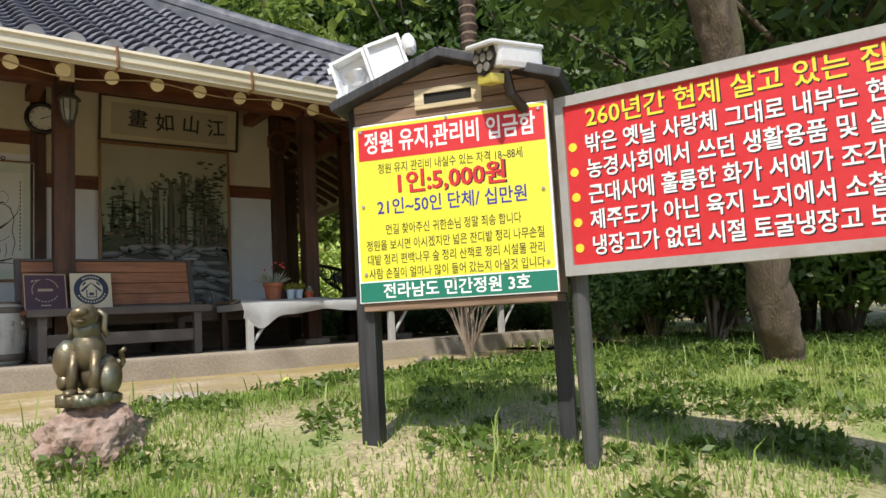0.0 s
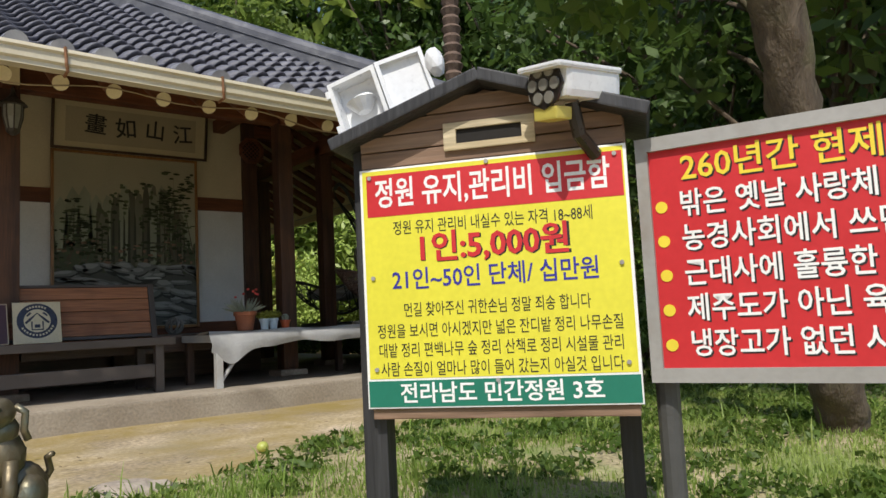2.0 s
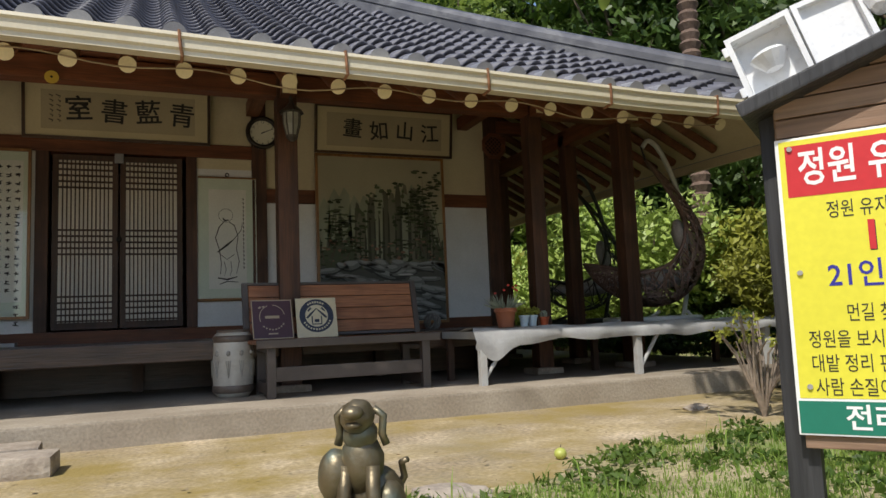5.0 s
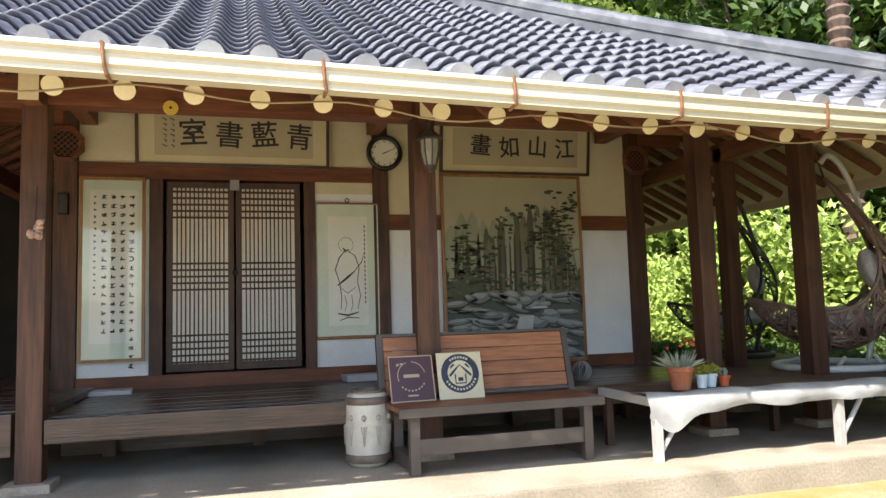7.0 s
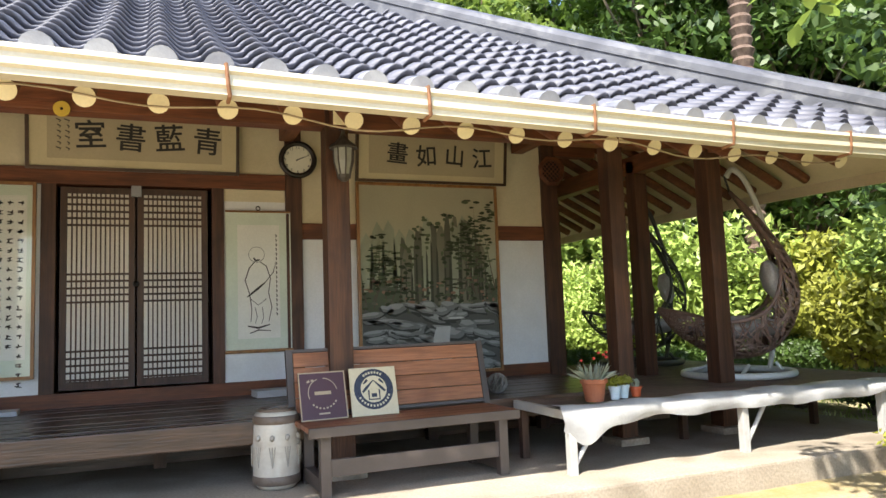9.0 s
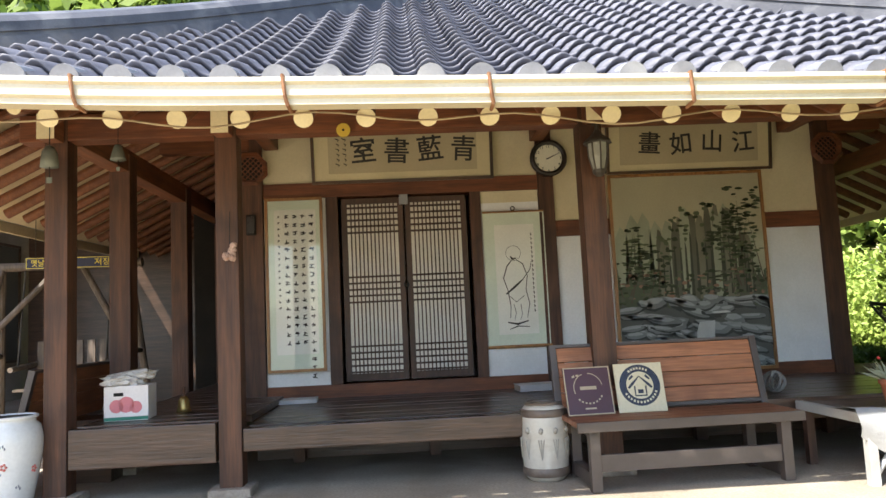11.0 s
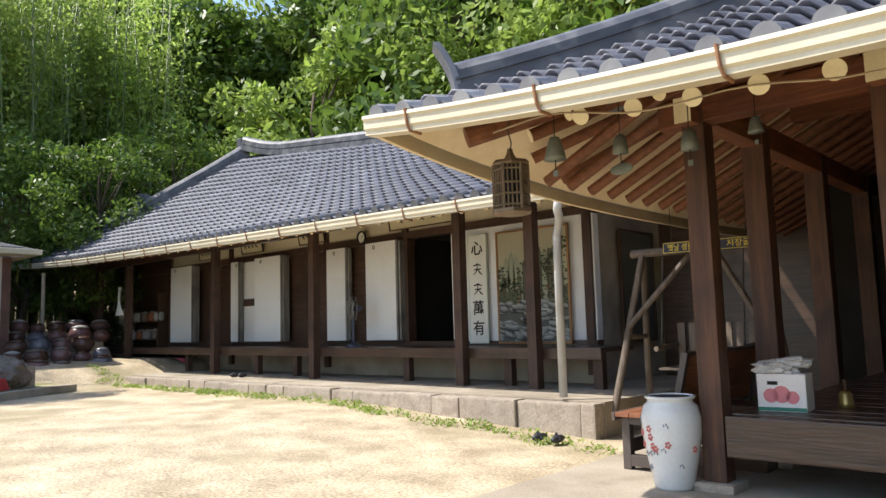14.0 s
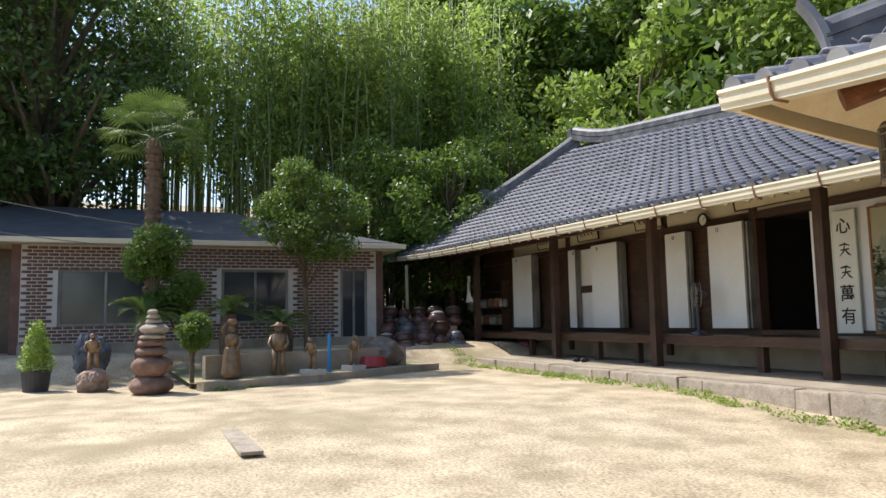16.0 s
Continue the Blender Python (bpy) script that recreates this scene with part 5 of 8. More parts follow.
for k, ch in enumerate("畫如山江"):
    lettering(ch, 0.24, INK, b2, Matrix.Translation((0.45 + k * 0.325, -0.024, 0.29 - 0.012 * (k % 2))) @ WALLFACE @ Matrix.Rotation(radians((-4, 5, -3, 4)[k]), 4, "Z"), bold=0.003)
s1 = picture("calligraphy_scroll", "tall framed scroll of handwritten columns behind glass", 0.57, 1.72, FRAMEORANGE, PAPERG, 0.028, 0.035, True)
s1.matrix_basis = pose(-0.58, WALL_Y - 0.042, 0.74)
part("sheet", box(0.09, 0.5, -0.0185, -0.0178, 0.17, 1.6), PAPERW, s1, "white calligraphy sheet")
for c in range(5):
    strokes = []
    for r in range(16 if c else 20):
        x, z = 0.455 - c * 0.08, 1.53 - r * (0.083 if c < 4 else 0.06)
        w = 0.02 if c < 4 else 0.01
        for q in range(3 if c < 4 else 2):
            a = rs.uniform(-0.5, 0.5)
            dx, dz = w * rs.uniform(0.9, 1.4), w * rs.uniform(-0.9, 0.9)
            strokes.append([(x - dx, z + dz + 0.4 * a * w, 0.005), (x, z + dz, 0.0068), (x + dx * 0.9, z + dz - a * w, 0.002)] if q % 2 == 0 else [(x + dz, z + w, 0.005), (x + dz * 0.6, z, 0.007), (x + dz - 0.4 * w, z - w, 0.0018)])
    brush(s1, strokes, INK, -0.0188, "ink_column")
s2 = picture("hanging_scroll", "pale mounted ink drawing of a robed figure hung beside the door", 0.62, 1.35, PAPERG, PAPERG, 0.012, 0.02)
s2.matrix_basis = pose(1.59, WALL_Y - 0.03, 0.885)
part("sheet", box(0.11, 0.51, -0.0128, -0.012, 0.12, 1.22), PAPERW, s2, "white drawing sheet")
part("roller", rod((-0.01, -0.014, 0.0), (0.63, -0.014, 0.0), 0.016, seg=10), FRAMEORANGE, s2)
part("roller", rod((0.0, -0.012, 1.35), (0.62, -0.012, 1.35), 0.012, seg=10), FRAMEORANGE, s2)
part("hook", tube([(0.31 + 0.02 * math.cos(t), -0.01, 1.385 + 0.02 * math.sin(t)) for t in steps(0, 6.28, 0.6)], 0.005, 6), DARK, s2)
halo = [(0.29 + 0.075 * math.cos(t), 0.93 + 0.075 * math.sin(t), 0.002) for t in steps(0, 6.29, 0.3)]
robe = [[(0.27, 0.86, 0.004), (0.22, 0.8, 0.006), (0.18, 0.68, 0.005), (0.22, 0.55, 0.004)], [(0.32, 0.86, 0.004), (0.38, 0.82, 0.005), (0.42, 0.7, 0.004), (0.4, 0.56, 0.004)], [(0.22, 0.55, 0.005), (0.24, 0.4, 0.004), (0.23, 0.28, 0.003)], [(0.4, 0.56, 0.004), (0.43, 0.42, 0.004), (0.4, 0.28, 0.003)], [(0.2, 0.52, 0.006), (0.3, 0.6, 0.012), (0.37, 0.66, 0.005)], [(0.37, 0.66, 0.004), (0.45, 0.76, 0.004), (0.47, 0.85, 0.002)], [(0.26, 0.9, 0.006), (0.28, 0.87, 0.012), (0.32, 0.88, 0.006)], [(0.23, 0.5, 0.003), (0.3, 0.44, 0.003), (0.38, 0.5, 0.003)], [(0.27, 0.42, 0.003), (0.29, 0.33, 0.003), (0.27, 0.26, 0.002)], [(0.34, 0.42, 0.003), (0.35, 0.32, 0.003), (0.33, 0.26, 0.002)], [(0.2, 0.24, 0.006), (0.3, 0.22, 0.01), (0.41, 0.25, 0.005)], [(0.22, 0.17, 0.004), (0.3, 0.2, 0.006), (0.42, 0.19, 0.003)]]
brush(s2, [halo] + robe, INK, -0.0132, "ink_drawing")
brush(s2, [[(0.475, 1.13 - k * 0.045, 0.004), (0.482, 1.115 - k * 0.045, 0.006), (0.478, 1.1 - k * 0.045, 0.003)] for k in range(18)], INK, -0.0132, "ink_column")


def landscape(name, label, w, h, seed):
    """A framed ink-and-colour landscape: mist, cliffs, pines, boulders and a fall, each a thin painted shape."""
    p = picture(name, label, w, h, FRAMEORANGE, paint("misty_painted_ground", (0.40, 0.37, 0.26), 0.8), 0.03, 0.035)
    r = random.Random(seed)
    cols = {k: paint("painted_" + k, c, 0.8, 0.3) for k, c in (("mist", (0.33, 0.33, 0.24)), ("far_cliff", (0.27, 0.29, 0.21)), ("woods", (0.075, 0.09, 0.055)), ("cliff", (0.1, 0.1, 0.07)), ("cliff_pale", (0.16, 0.155, 0.11)), ("cliff_dark", (0.05, 0.053, 0.037)), ("pine", (0.035, 0.045, 0.022)), ("pine_pale", (0.085, 0.105, 0.055)), ("branch", (0.09, 0.07, 0.05)), ("bank", (0.09, 0.095, 0.085)), ("boulder", (0.29, 0.3, 0.29)), ("boulder_mid", (0.17, 0.18, 0.175)), ("boulder_dark", (0.045, 0.048, 0.045)), ("fall", (0.46, 0.47, 0.46)), ("red_shrub", (0.22, 0.13, 0.09)))}
    layers = {}

    def poly(key, pts, lay):
        bm = layers.setdefault((key, lay), bmesh.new())
        y = -0.019 - 0.0008 * lay
        vs = [bm.verts.new((min(max(x, 0.035), w - 0.035), y, min(max(z, 0.035), h - 0.035))) for x, z in pts]
        c = bm.verts.new((sum(v.co.x for v in vs) / len(vs), y, sum(v.co.z for v in vs) / len(vs)))
        for q in range(len(vs)):
            if (vs[q].co - vs[q - 1].co).length > 1e-4:
                bm.faces.new((vs[q - 1], vs[q], c))

    def lump(key, cx, cz, rx, rz, lay, n=9, tilt=0.0):
        ring = [(rx * (0.75 + 0.45 * r.random()) * math.cos(6.283 * k / n), rz * (0.75 + 0.45 * r.random()) * math.sin(6.283 * k / n)) for k in range(n)]
        poly(key, [(cx + u, cz + v + tilt * u) for u, v in ring], lay)

    def band(key, z0, z1, rough, lay, n=26):
        for k in range(n):
            x0, x1 = w * k / n, w * (k + 1) / n
            poly(key, [(x0, h * z0), (x0, h * (z1 + r.uniform(-rough, rough))), (x1, h * (z1 + r.uniform(-rough, rough))), (x1, h * z0)], lay)

    band("mist", 0.3, 0.7, 0.03, 0)
    for k in range(12):
        x = w * (0.06 + 0.075 * k)
        top = h * (0.72 + 0.1 * math.sin(k * 0.9) + r.uniform(-0.03, 0.03))
        poly("far_cliff", [(x - w * 0.06, h * 0.45), (x - w * 0.035, top - h * 0.06), (x, top), (x + w * 0.04, top - h * 0.05), (x + w * 0.06, h * 0.45)], 1)
    band("woods", 0.28, 0.47, 0.035, 2)
    # stepped cliffs, each a broad pale face with a dark cleft beside it
    for k in range(17):
        x = w * (0.3 + 0.62 * k / 17 + r.uniform(-0.02, 0.02))
        top = h * (0.6 + 0.2 * math.sin(math.pi * (0.15 + 0.7 * k / 17)) + r.uniform(-0.06, 0.05))
        d = w * r.uniform(0.02, 0.042)
        poly(("cliff", "cliff_pale", "far_cliff")[k % 3], [(x - d, h * 0.36), (x - d * 0.9, top - h * r.uniform(0.04, 0.12)), (x - d * 0.3, top), (x + d * 0.5, top - h * 0.012), (x + d * 0.9, top - h * r.uniform(0.03, 0.1)), (x + d, h * 0.36)], 3 + k % 2)
        poly("cliff_dark", [(x + d * 0.5, h * 0.38), (x + d * 0.75, top - h * 0.12), (x + d, top - h * 0.16), (x + d * 1.05, h * 0.38)], 5)
        for q in range(5):
            lump("pine" if q % 2 else "pine_pale", x + d * r.uniform(-1, 1), top - h * r.uniform(-0.01, 0.2), w * r.uniform(0.01, 0.025), h * r.uniform(0.006, 0.012), 6, 8)
    # leaning pine stems with flat needle clumps
    for k in range(16):
        x, z = w * (r.uniform(0.02, 0.3) if k < 8 else r.uniform(0.72, 0.98)), h * r.uniform(0.34, 0.46)
        hh, lean = h * (r.uniform(0.12, 0.3) if k < 8 else r.uniform(0.25, 0.5)), w * r.uniform(-0.12, 0.12)
        poly("branch", [(x - 0.006, z), (x + lean * 0.6 - 0.004, z + hh * 0.6), (x + lean, z + hh), (x + lean * 0.6 + 0.005, z + hh * 0.58), (x + 0.007, z)], 6)
        for q in range(16):
            u = r.uniform(0.35, 1.05)
            lump("pine" if q % 3 else "pine_pale", x + lean * u + w * r.uniform(-0.07, 0.07), z + hh * u, w * r.uniform(0.012, 0.03), h * r.uniform(0.003, 0.009), 7 + q % 2, 8)
    for k in range(240):
        x = w * r.random()
        zz = h * r.uniform(0.33, 0.5)
        lump(("pine", "pine_pale", "cliff", "pine", "red_shrub")[k % 5], x, zz, w * r.uniform(0.008, 0.024), h * r.uniform(0.004, 0.01), 7 + k % 2, 8)
    for k in range(60):
        u = r.random()
        lump("pine" if k % 3 else "pine_pale", w * (0.58 + 0.4 * u), h * (0.62 + 0.27 * u + r.uniform(-0.05, 0.04)), w * r.uniform(0.012, 0.028), h * r.uniform(0.004, 0.009), 8, 8)
    # rocky stream bed
    band("bank", 0.0, 0.33, 0.02, 9)
    for k in range(80):
        x, z = w * r.random(), h * r.uniform(0.02, 0.36)
        rx, rz, t_ = w * r.uniform(0.05, 0.12), h * r.uniform(0.014, 0.03), r.uniform(-0.35, 0.1)
        lay = 10 + 3 * (k % 4)
        lump("boulder_dark", x, z - rz * 0.35, rx, rz, lay, 11, t_)
        lump("boulder_mid", x, z, rx * 0.97, rz * 0.9, lay + 1, 11, t_)
        lump("boulder", x - rx * 0.1, z + rz * 0.3, rx * 0.75, rz * 0.5, lay + 2, 11, t_)
    poly("fall", [(w * 0.48, h * 0.04), (w * 0.5, h * 0.2), (w * 0.52, h * 0.245), (w * 0.62, h * 0.25), (w * 0.61, h * 0.18), (w * 0.62, h * 0.04)], 23)
    lump("fall", w * 0.66, h * 0.29, w * 0.07, h * 0.006, 23, 11)
    for (key, lay), bm in layers.items():
        part("painted_" + key, bm, cols[key], p)
    return p


big = landscape("landscape_painting", "large painting of cliffs, pines and a waterfall in a brown frame", 1.6, 2.02, 5)
big.matrix_basis = pose(2.88, WALL_Y - 0.05, 0.545)

clock = thing("wall_clock", "round black-rimmed wall clock with a cream dial", "clock")
clock.matrix_basis = pose(2.29, WALL_Y - 0.06, 2.765)
DIAL = paint("cream_dial", (0.74, 0.72, 0.6), 0.5)
BLACKRIM = paint("black_plastic", (0.02, 0.015, 0.012), 0.3)
bm = tube([(0.165 * math.cos(t), -0.02, 0.165 * math.sin(t)) for t in steps(0, 6.283, 0.2)[:-1]], 0.026, 10, closed=True)
part("rim", bm, BLACKRIM, clock, smooth=True)
part("dial", rod((0, 0, 0), (0, -0.012, 0), 0.16, seg=32), DIAL, clock)
for k in range(12):
    a = k * math.pi / 6
    lettering(str(12 if k == 0 else k), 0.042, BLACK_P, clock, Matrix.Translation((0.125 * math.sin(a), -0.0135, 0.125 * math.cos(a))) @ WALLFACE)
for name, ang, ln, w in (("hour_hand", 65, 0.07, 0.006), ("minute_hand", 66, 0.125, 0.004)):
    a = radians(ang)
    part(name, rod((-0.02 * math.sin(a), -0.016, -0.02 * math.cos(a)), (ln * math.sin(a), -0.017, ln * math.cos(a)), w, w * 0.6, 6), BLACK_P, clock)


def octagon(x):
    o = thing("octagonal_vent", "octagonal wooden lattice vent frame on the corner post", "vent", "octagonal vents")
    bm = tube([(0.15 * math.cos(t), 0, 0.15 * math.sin(t)) for t in [math.pi / 8 + k * math.pi / 4 for k in range(8)]], 0.032, 4, closed=True)
    part("frame", bm, BEAM, o)
    part("backing", rod((0, 0.02, 0), (0, 0.01, 0), 0.14, seg=8), DARK, o)
    for k in range(-3, 4):
        c = k * 0.038
        e = math.sqrt(max(0, 0.0169 - c * c))
        d = 0.7071
        part("slat", rod((c * d - e * d, 0, c * d + e * d), (c * d + e * d, 0, c * d - e * d), 0.006, seg=5), BEAM, o)
        part("slat", rod((c * d - e * d, -0.006, -c * d - e * d), (c * d + e * d, -0.006, -c * d + e * d), 0.006, seg=5), BEAM, o)
    o.matrix_basis = pose(x, WALL_Y - 0.1, 2.76)
    return o


octagon(-0.7)
octagon(5.18)

# lantern on the post
IRON = material("weathered_iron", (0.05, 0.045, 0.04), (0.1, 0.09, 0.08), 8, 50, 0.6, 0.3, metal=0.3)
GREYG = material("frosted_lamp_glass", (0.24, 0.25, 0.23), (0.32, 0.33, 0.3), 6, 40, 0.25, 0.1)
lamp = thing("wall_lantern", "old iron and glass lantern hung on the post", "lamp")
part("roof", lathe([(0.11, 0.0), (0.105, 0.015), (0.05, 0.06), (0.02, 0.1), (0.012, 0.14)], 8), IRON, lamp)
part("glass", lathe([(0.045, -0.2), (0.07, -0.1), (0.075, -0.002)], 8), GREYG, lamp)
for k in range(8):
    a = k * math.pi / 4
    part("rib", tube([(0.077 * math.cos(a), 0.077 * math.sin(a), 0), (0.073 * math.cos(a), 0.073 * math.sin(a), -0.1), (0.048 * math.cos(a), 0.048 * math.sin(a), -0.2)], 0.006, 5), IRON, lamp)
part("base", lathe([(0.02, -0.25), (0.05, -0.225), (0.055, -0.2)], 8), IRON, lamp)
part("bracket", tube([(0, 0, 0.12), (0, 0.03, 0.17), (0, 0.12, 0.17)], 0.008, 6), IRON, lamp)
lamp.matrix_basis = pose(2.27, ROW_Y - 0.2, 2.43)
disc = thing("hanging_disc", "round yellow wooden disc hung from the eave beam", "ornament")
part("disc", rod((0, 0, 0), (0, 0.02, 0), 0.052, seg=20), paint("yellow_disc", (0.6, 0.42, 0.06), 0.6), disc)
part("pin", rod((0, -0.004, 0), (0, 0.0, 0), 0.01, seg=8), DARK, disc)
disc.matrix_basis = pose(0.38, ROW_Y - 0.105, 2.625)
orn = thing("dried_flower_bunch", "small pinkish dried flower bunch hung on the post", "ornament")
DRIED = material("dried_flowers", (0.4, 0.25, 0.2), (0.55, 0.4, 0.33), 20, 60, 0.9, 0.5)
bm = bmesh.new()
for k in range(9):
    blob((rs.uniform(-0.035, 0.035), rs.uniform(-0.02, 0.02), rs.uniform(-0.05, 0.06)), (0.024, 0.024, 0.024), bm, 0.4, 2, 3, k)
part("flowers", bm, DRIED, orn)
part("string", rod((0, 0, 0.05), (0, 0.02, 0.3), 0.003, seg=5), DARK, orn)
orn.matrix_basis = pose(-0.47, ROW_Y - 0.13, 1.74)
meter = thing("switch_box", "small dark switch box on the corner post", "switch box")
part("case", box(-0.045, 0.045, -0.05, 0, -0.1, 0.1, bevel=0.008), DARK, meter)
part("lid", box(-0.035, 0.035, -0.058, -0.051, -0.08, 0.08, bevel=0.003), BLACKRIM, meter)
meter.matrix_basis = pose(-0.71, WALL_Y - 0.061, 2.2)

# cable with sagging loops under the eave
cable = thing("light_cable", "thin pale cable looped along the rafter ends", "cable")
pts = []
for k in range(60):
    x = -2.6 + 8.6 * k / 59
    pts.append((x, EY + 0.32, gutter_z(x) + 0.055 + 0.03 * math.sin(x * 5.2) + 0.02 * math.sin(x * 2.3)))
part("wire", tube(pts, 0.006, 5), wood("tan_wire", (0.35, 0.27, 0.17), (0.42, 0.33, 0.22), 0), cable)

# bells and cage lantern under the corner eave
BRONZE_G = material("green_bronze", (0.13, 0.15, 0.13), (0.2, 0.22, 0.19), 10, 50, 0.6, 0.2, metal=0.3)


def bell(x, y, z, s=1.0, fish=False, shape=0):
    b = thing("wind_bell", "small grey-green bronze wind bell hung under the eave", "bell", "bells under the eave")
    prof = [(0.075, 0.0), (0.07, 0.02), (0.055, 0.08), (0.04, 0.13), (0.03, 0.15)] if shape == 0 else [(0.06, 0.0), (0.056, 0.05), (0.05, 0.1), (0.03, 0.14), (0.01, 0.15)]
    part("body", lathe(prof, 20), BRONZE_G, b, smooth=True)
    part("cord", rod((0, 0, 0.15), (0, 0, 0.42), 0.004, seg=5), DARK, b)
    part("clapper", rod((0, 0, 0.05), (0, 0, -0.07), 0.004, seg=5), DARK, b)
    if fish:
        part("fish", blob((0.0, 0, -0.12), (0.1, 0.012, 0.045), None, 0.1, 2), BRONZE_G, b, "flat bronze fish")
    else:
        part("tag", box(-0.018, 0.018, -0.003, 0.003, -0.11, -0.07), BRONZE_G, b)
    b.matrix_basis = pose(x, y, z) @ Matrix.Diagonal((s, s, s, 1))
    return b


bell(-2.31, 8.63, 2.31, 1.05)
bell(-2.1, 9.16, 2.4, 0.95, True, 1)
bell(-1.6, 9.2, 2.34, 1.0, False, 1)
bell(-1.28, 9.56, 2.46, 0.75)
cage = thing("cage_lantern", "hexagonal brown metal lantern hung from the eave corner", "lamp")
OLDBRASS = material("old_brass", (0.13, 0.09, 0.055), (0.2, 0.145, 0.09), 8, 40, 0.55, 0.3, metal=0.4)
R = 0.125
hexa = [(R * math.cos(math.pi / 6 + k * math.pi / 3), R * math.sin(math.pi / 6 + k * math.pi / 3)) for k in range(6)]
part("inner_body", lathe([(R * 0.8, 0.02), (R * 0.8, 0.33)], 6), DARK, cage)
part("base", lathe([(0.09, -0.03), (R * 1.25, -0.015), (R * 1.25, 0.01), (R * 1.08, 0.02)], 6), OLDBRASS, cage)
part("top", lathe([(R * 1.15, 0.33), (R * 1.2, 0.345), (R * 1.0, 0.37), (0.05, 0.385), (0.03, 0.42), (0.02, 0.46)], 6), OLDBRASS, cage)
for k in range(6):
    (x0, y0), (x1, y1) = hexa[k], hexa[(k + 1) % 6]
    part("corner_bar", rod((x0, y0, 0.0), (x0, y0, 0.34), 0.012, seg=6), OLDBRASS, cage)
    pn = bmesh.new()
    for z in (0.04, 0.12, 0.2, 0.3):
        rod((x0, y0, z), (x1, y1, z), 0.009, seg=5, bm=pn)
    for u in (0.25, 0.5, 0.75):
        rod((x0 + (x1 - x0) * u, y0 + (y1 - y0) * u, 0.02), (x0 + (x1 - x0) * u, y0 + (y1 - y0) * u, 0.33), 0.007, seg=5, bm=pn)
    part("grille", pn, OLDBRASS, cage)
part("hanger", tube([(0, 0, 0.45), (0.015, 0, 0.5), (0, 0, 0.56), (-0.012, 0, 0.6), (0, 0, 0.66)], 0.005, 6), IRON, cage)
cage.matrix_basis = pose(-2.7, 8.63, 2.0, 0, 0, 12)

# ---- things on the plinth and veranda ----
keg = thing("ceramic_stool", "pale ceramic drum stool with brown patterned bands", "stool")
KEG = material("pale_glazed_ceramic", (0.52, 0.49, 0.42), (0.6, 0.57, 0.5), 5, 40, 0.35, 0.1, stain=(0.4, 0.34, 0.27), stain_scale=6)
KEGB = material("brown_glazed_band", (0.12, 0.09, 0.07), (0.18, 0.14, 0.11), 14, 60, 0.4, 0.3)
part("body", lathe([(0.12, 0.0), (0.15, 0.03), (0.162, 0.1), (0.168, 0.27), (0.16, 0.46), (0.15, 0.51), (0.125, 0.535)], 32), KEG, keg, smooth=True)
for z0, z1, r_ in ((0.035, 0.1, 0.166), (0.445, 0.505, 0.164)):
    part("band", lathe([(r_ - 0.008, z0), (r_ + 0.002, z0 + 0.01), (r_ + 0.003, z1 - 0.01), (r_ - 0.008, z1)], 32), KEGB, keg, smooth=True)
part("rim", tube([(0.12 * math.cos(t), 0.12 * math.sin(t), 0.54) for t in steps(0, 6.283, 0.3)[:-1]], 0.014, 8, closed=True), KEGB, keg)
for k in range(10):
    a = k * 0.628
    st = bmesh.new()
    for q in range(3):
        rod((0.17 * math.cos(a), 0.17 * math.sin(a), 0.16), (0.172 * math.cos(a + 0.12 * (q - 1)), 0.172 * math.sin(a + 0.12 * (q - 1)), 0.3), 0.004, seg=4, bm=st)
    blob((0.17 * math.cos(a), 0.17 * math.sin(a), 0.36), (0.02, 0.02, 0.025), st, 0.3, 1)
    part("flower_relief", st, material("grey_relief", (0.33, 0.31, 0.27), (0.4, 0.38, 0.33), 8, 40, 0.5, 0.1) if k == 0 else bpy.data.materials["grey_relief"], keg)
keg.matrix_basis = pose(1.76, 9.55, 0)

plate1 = thing("award_plaque", "maroon plaque with a round line emblem leaning on the bench", "plaque")
MAROON = paint("maroon_plaque", (0.075, 0.03, 0.04), 0.35)
GOLD = paint("dull_gold_print", (0.42, 0.33, 0.22), 0.4)
part("board", box(0, 0.34, 0, 0.015, 0, 0.34, bevel=0.004), MAROON, plate1)
bm = bmesh.new()
for a, b, c, d in ((0, 0.34, 0, 0.008), (0, 0.34, 0.332, 0.34), (0, 0.008, 0.008, 0.332), (0.332, 0.34, 0.008, 0.332)):
    box(a, b, -0.004, 0.0, c, d, bm)
part("edge", bm, GOLD, plate1)
brush(plate1, [[(0.17 + 0.105 * math.cos(t), 0.19 + 0.105 * math.sin(t), 0.003) for t in steps(a, b, 0.12)] for a, b in ((1.9, 3.5), (0.2, 1.5))] + [[(0.06 + 0.03 * k, 0.27 + 0.012 * (k % 2), 0.006), (0.08 + 0.03 * k, 0.28, 0.009)] for k in range(2)] + [[(0.17 + 0.11 * math.cos(t), 0.19 + 0.11 * math.sin(t), 0.006), (0.17 + 0.11 * math.cos(t + 0.13), 0.19 + 0.11 * math.sin(t + 0.13), 0.006)] for t in steps(3.9, 5.6, 0.24)] + [[(0.13, 0.045, 0.006), (0.21, 0.045, 0.006)], [(0.11, 0.19, 0.012), (0.23, 0.19, 0.012)]], GOLD, -0.001, "emblem")
plate1.matrix_basis = pose(1.9, 9.33, 0.462, -16, 0, 4)
plate2 = thing("award_plaque", "pale gold plaque with a dark round house emblem", "plaque")
PALEGOLD = paint("pale_gold_plaque", (0.62, 0.54, 0.36), 0.3)
part("board", box(0, 0.35, 0, 0.015, 0, 0.35, bevel=0.004), PALEGOLD, plate2)
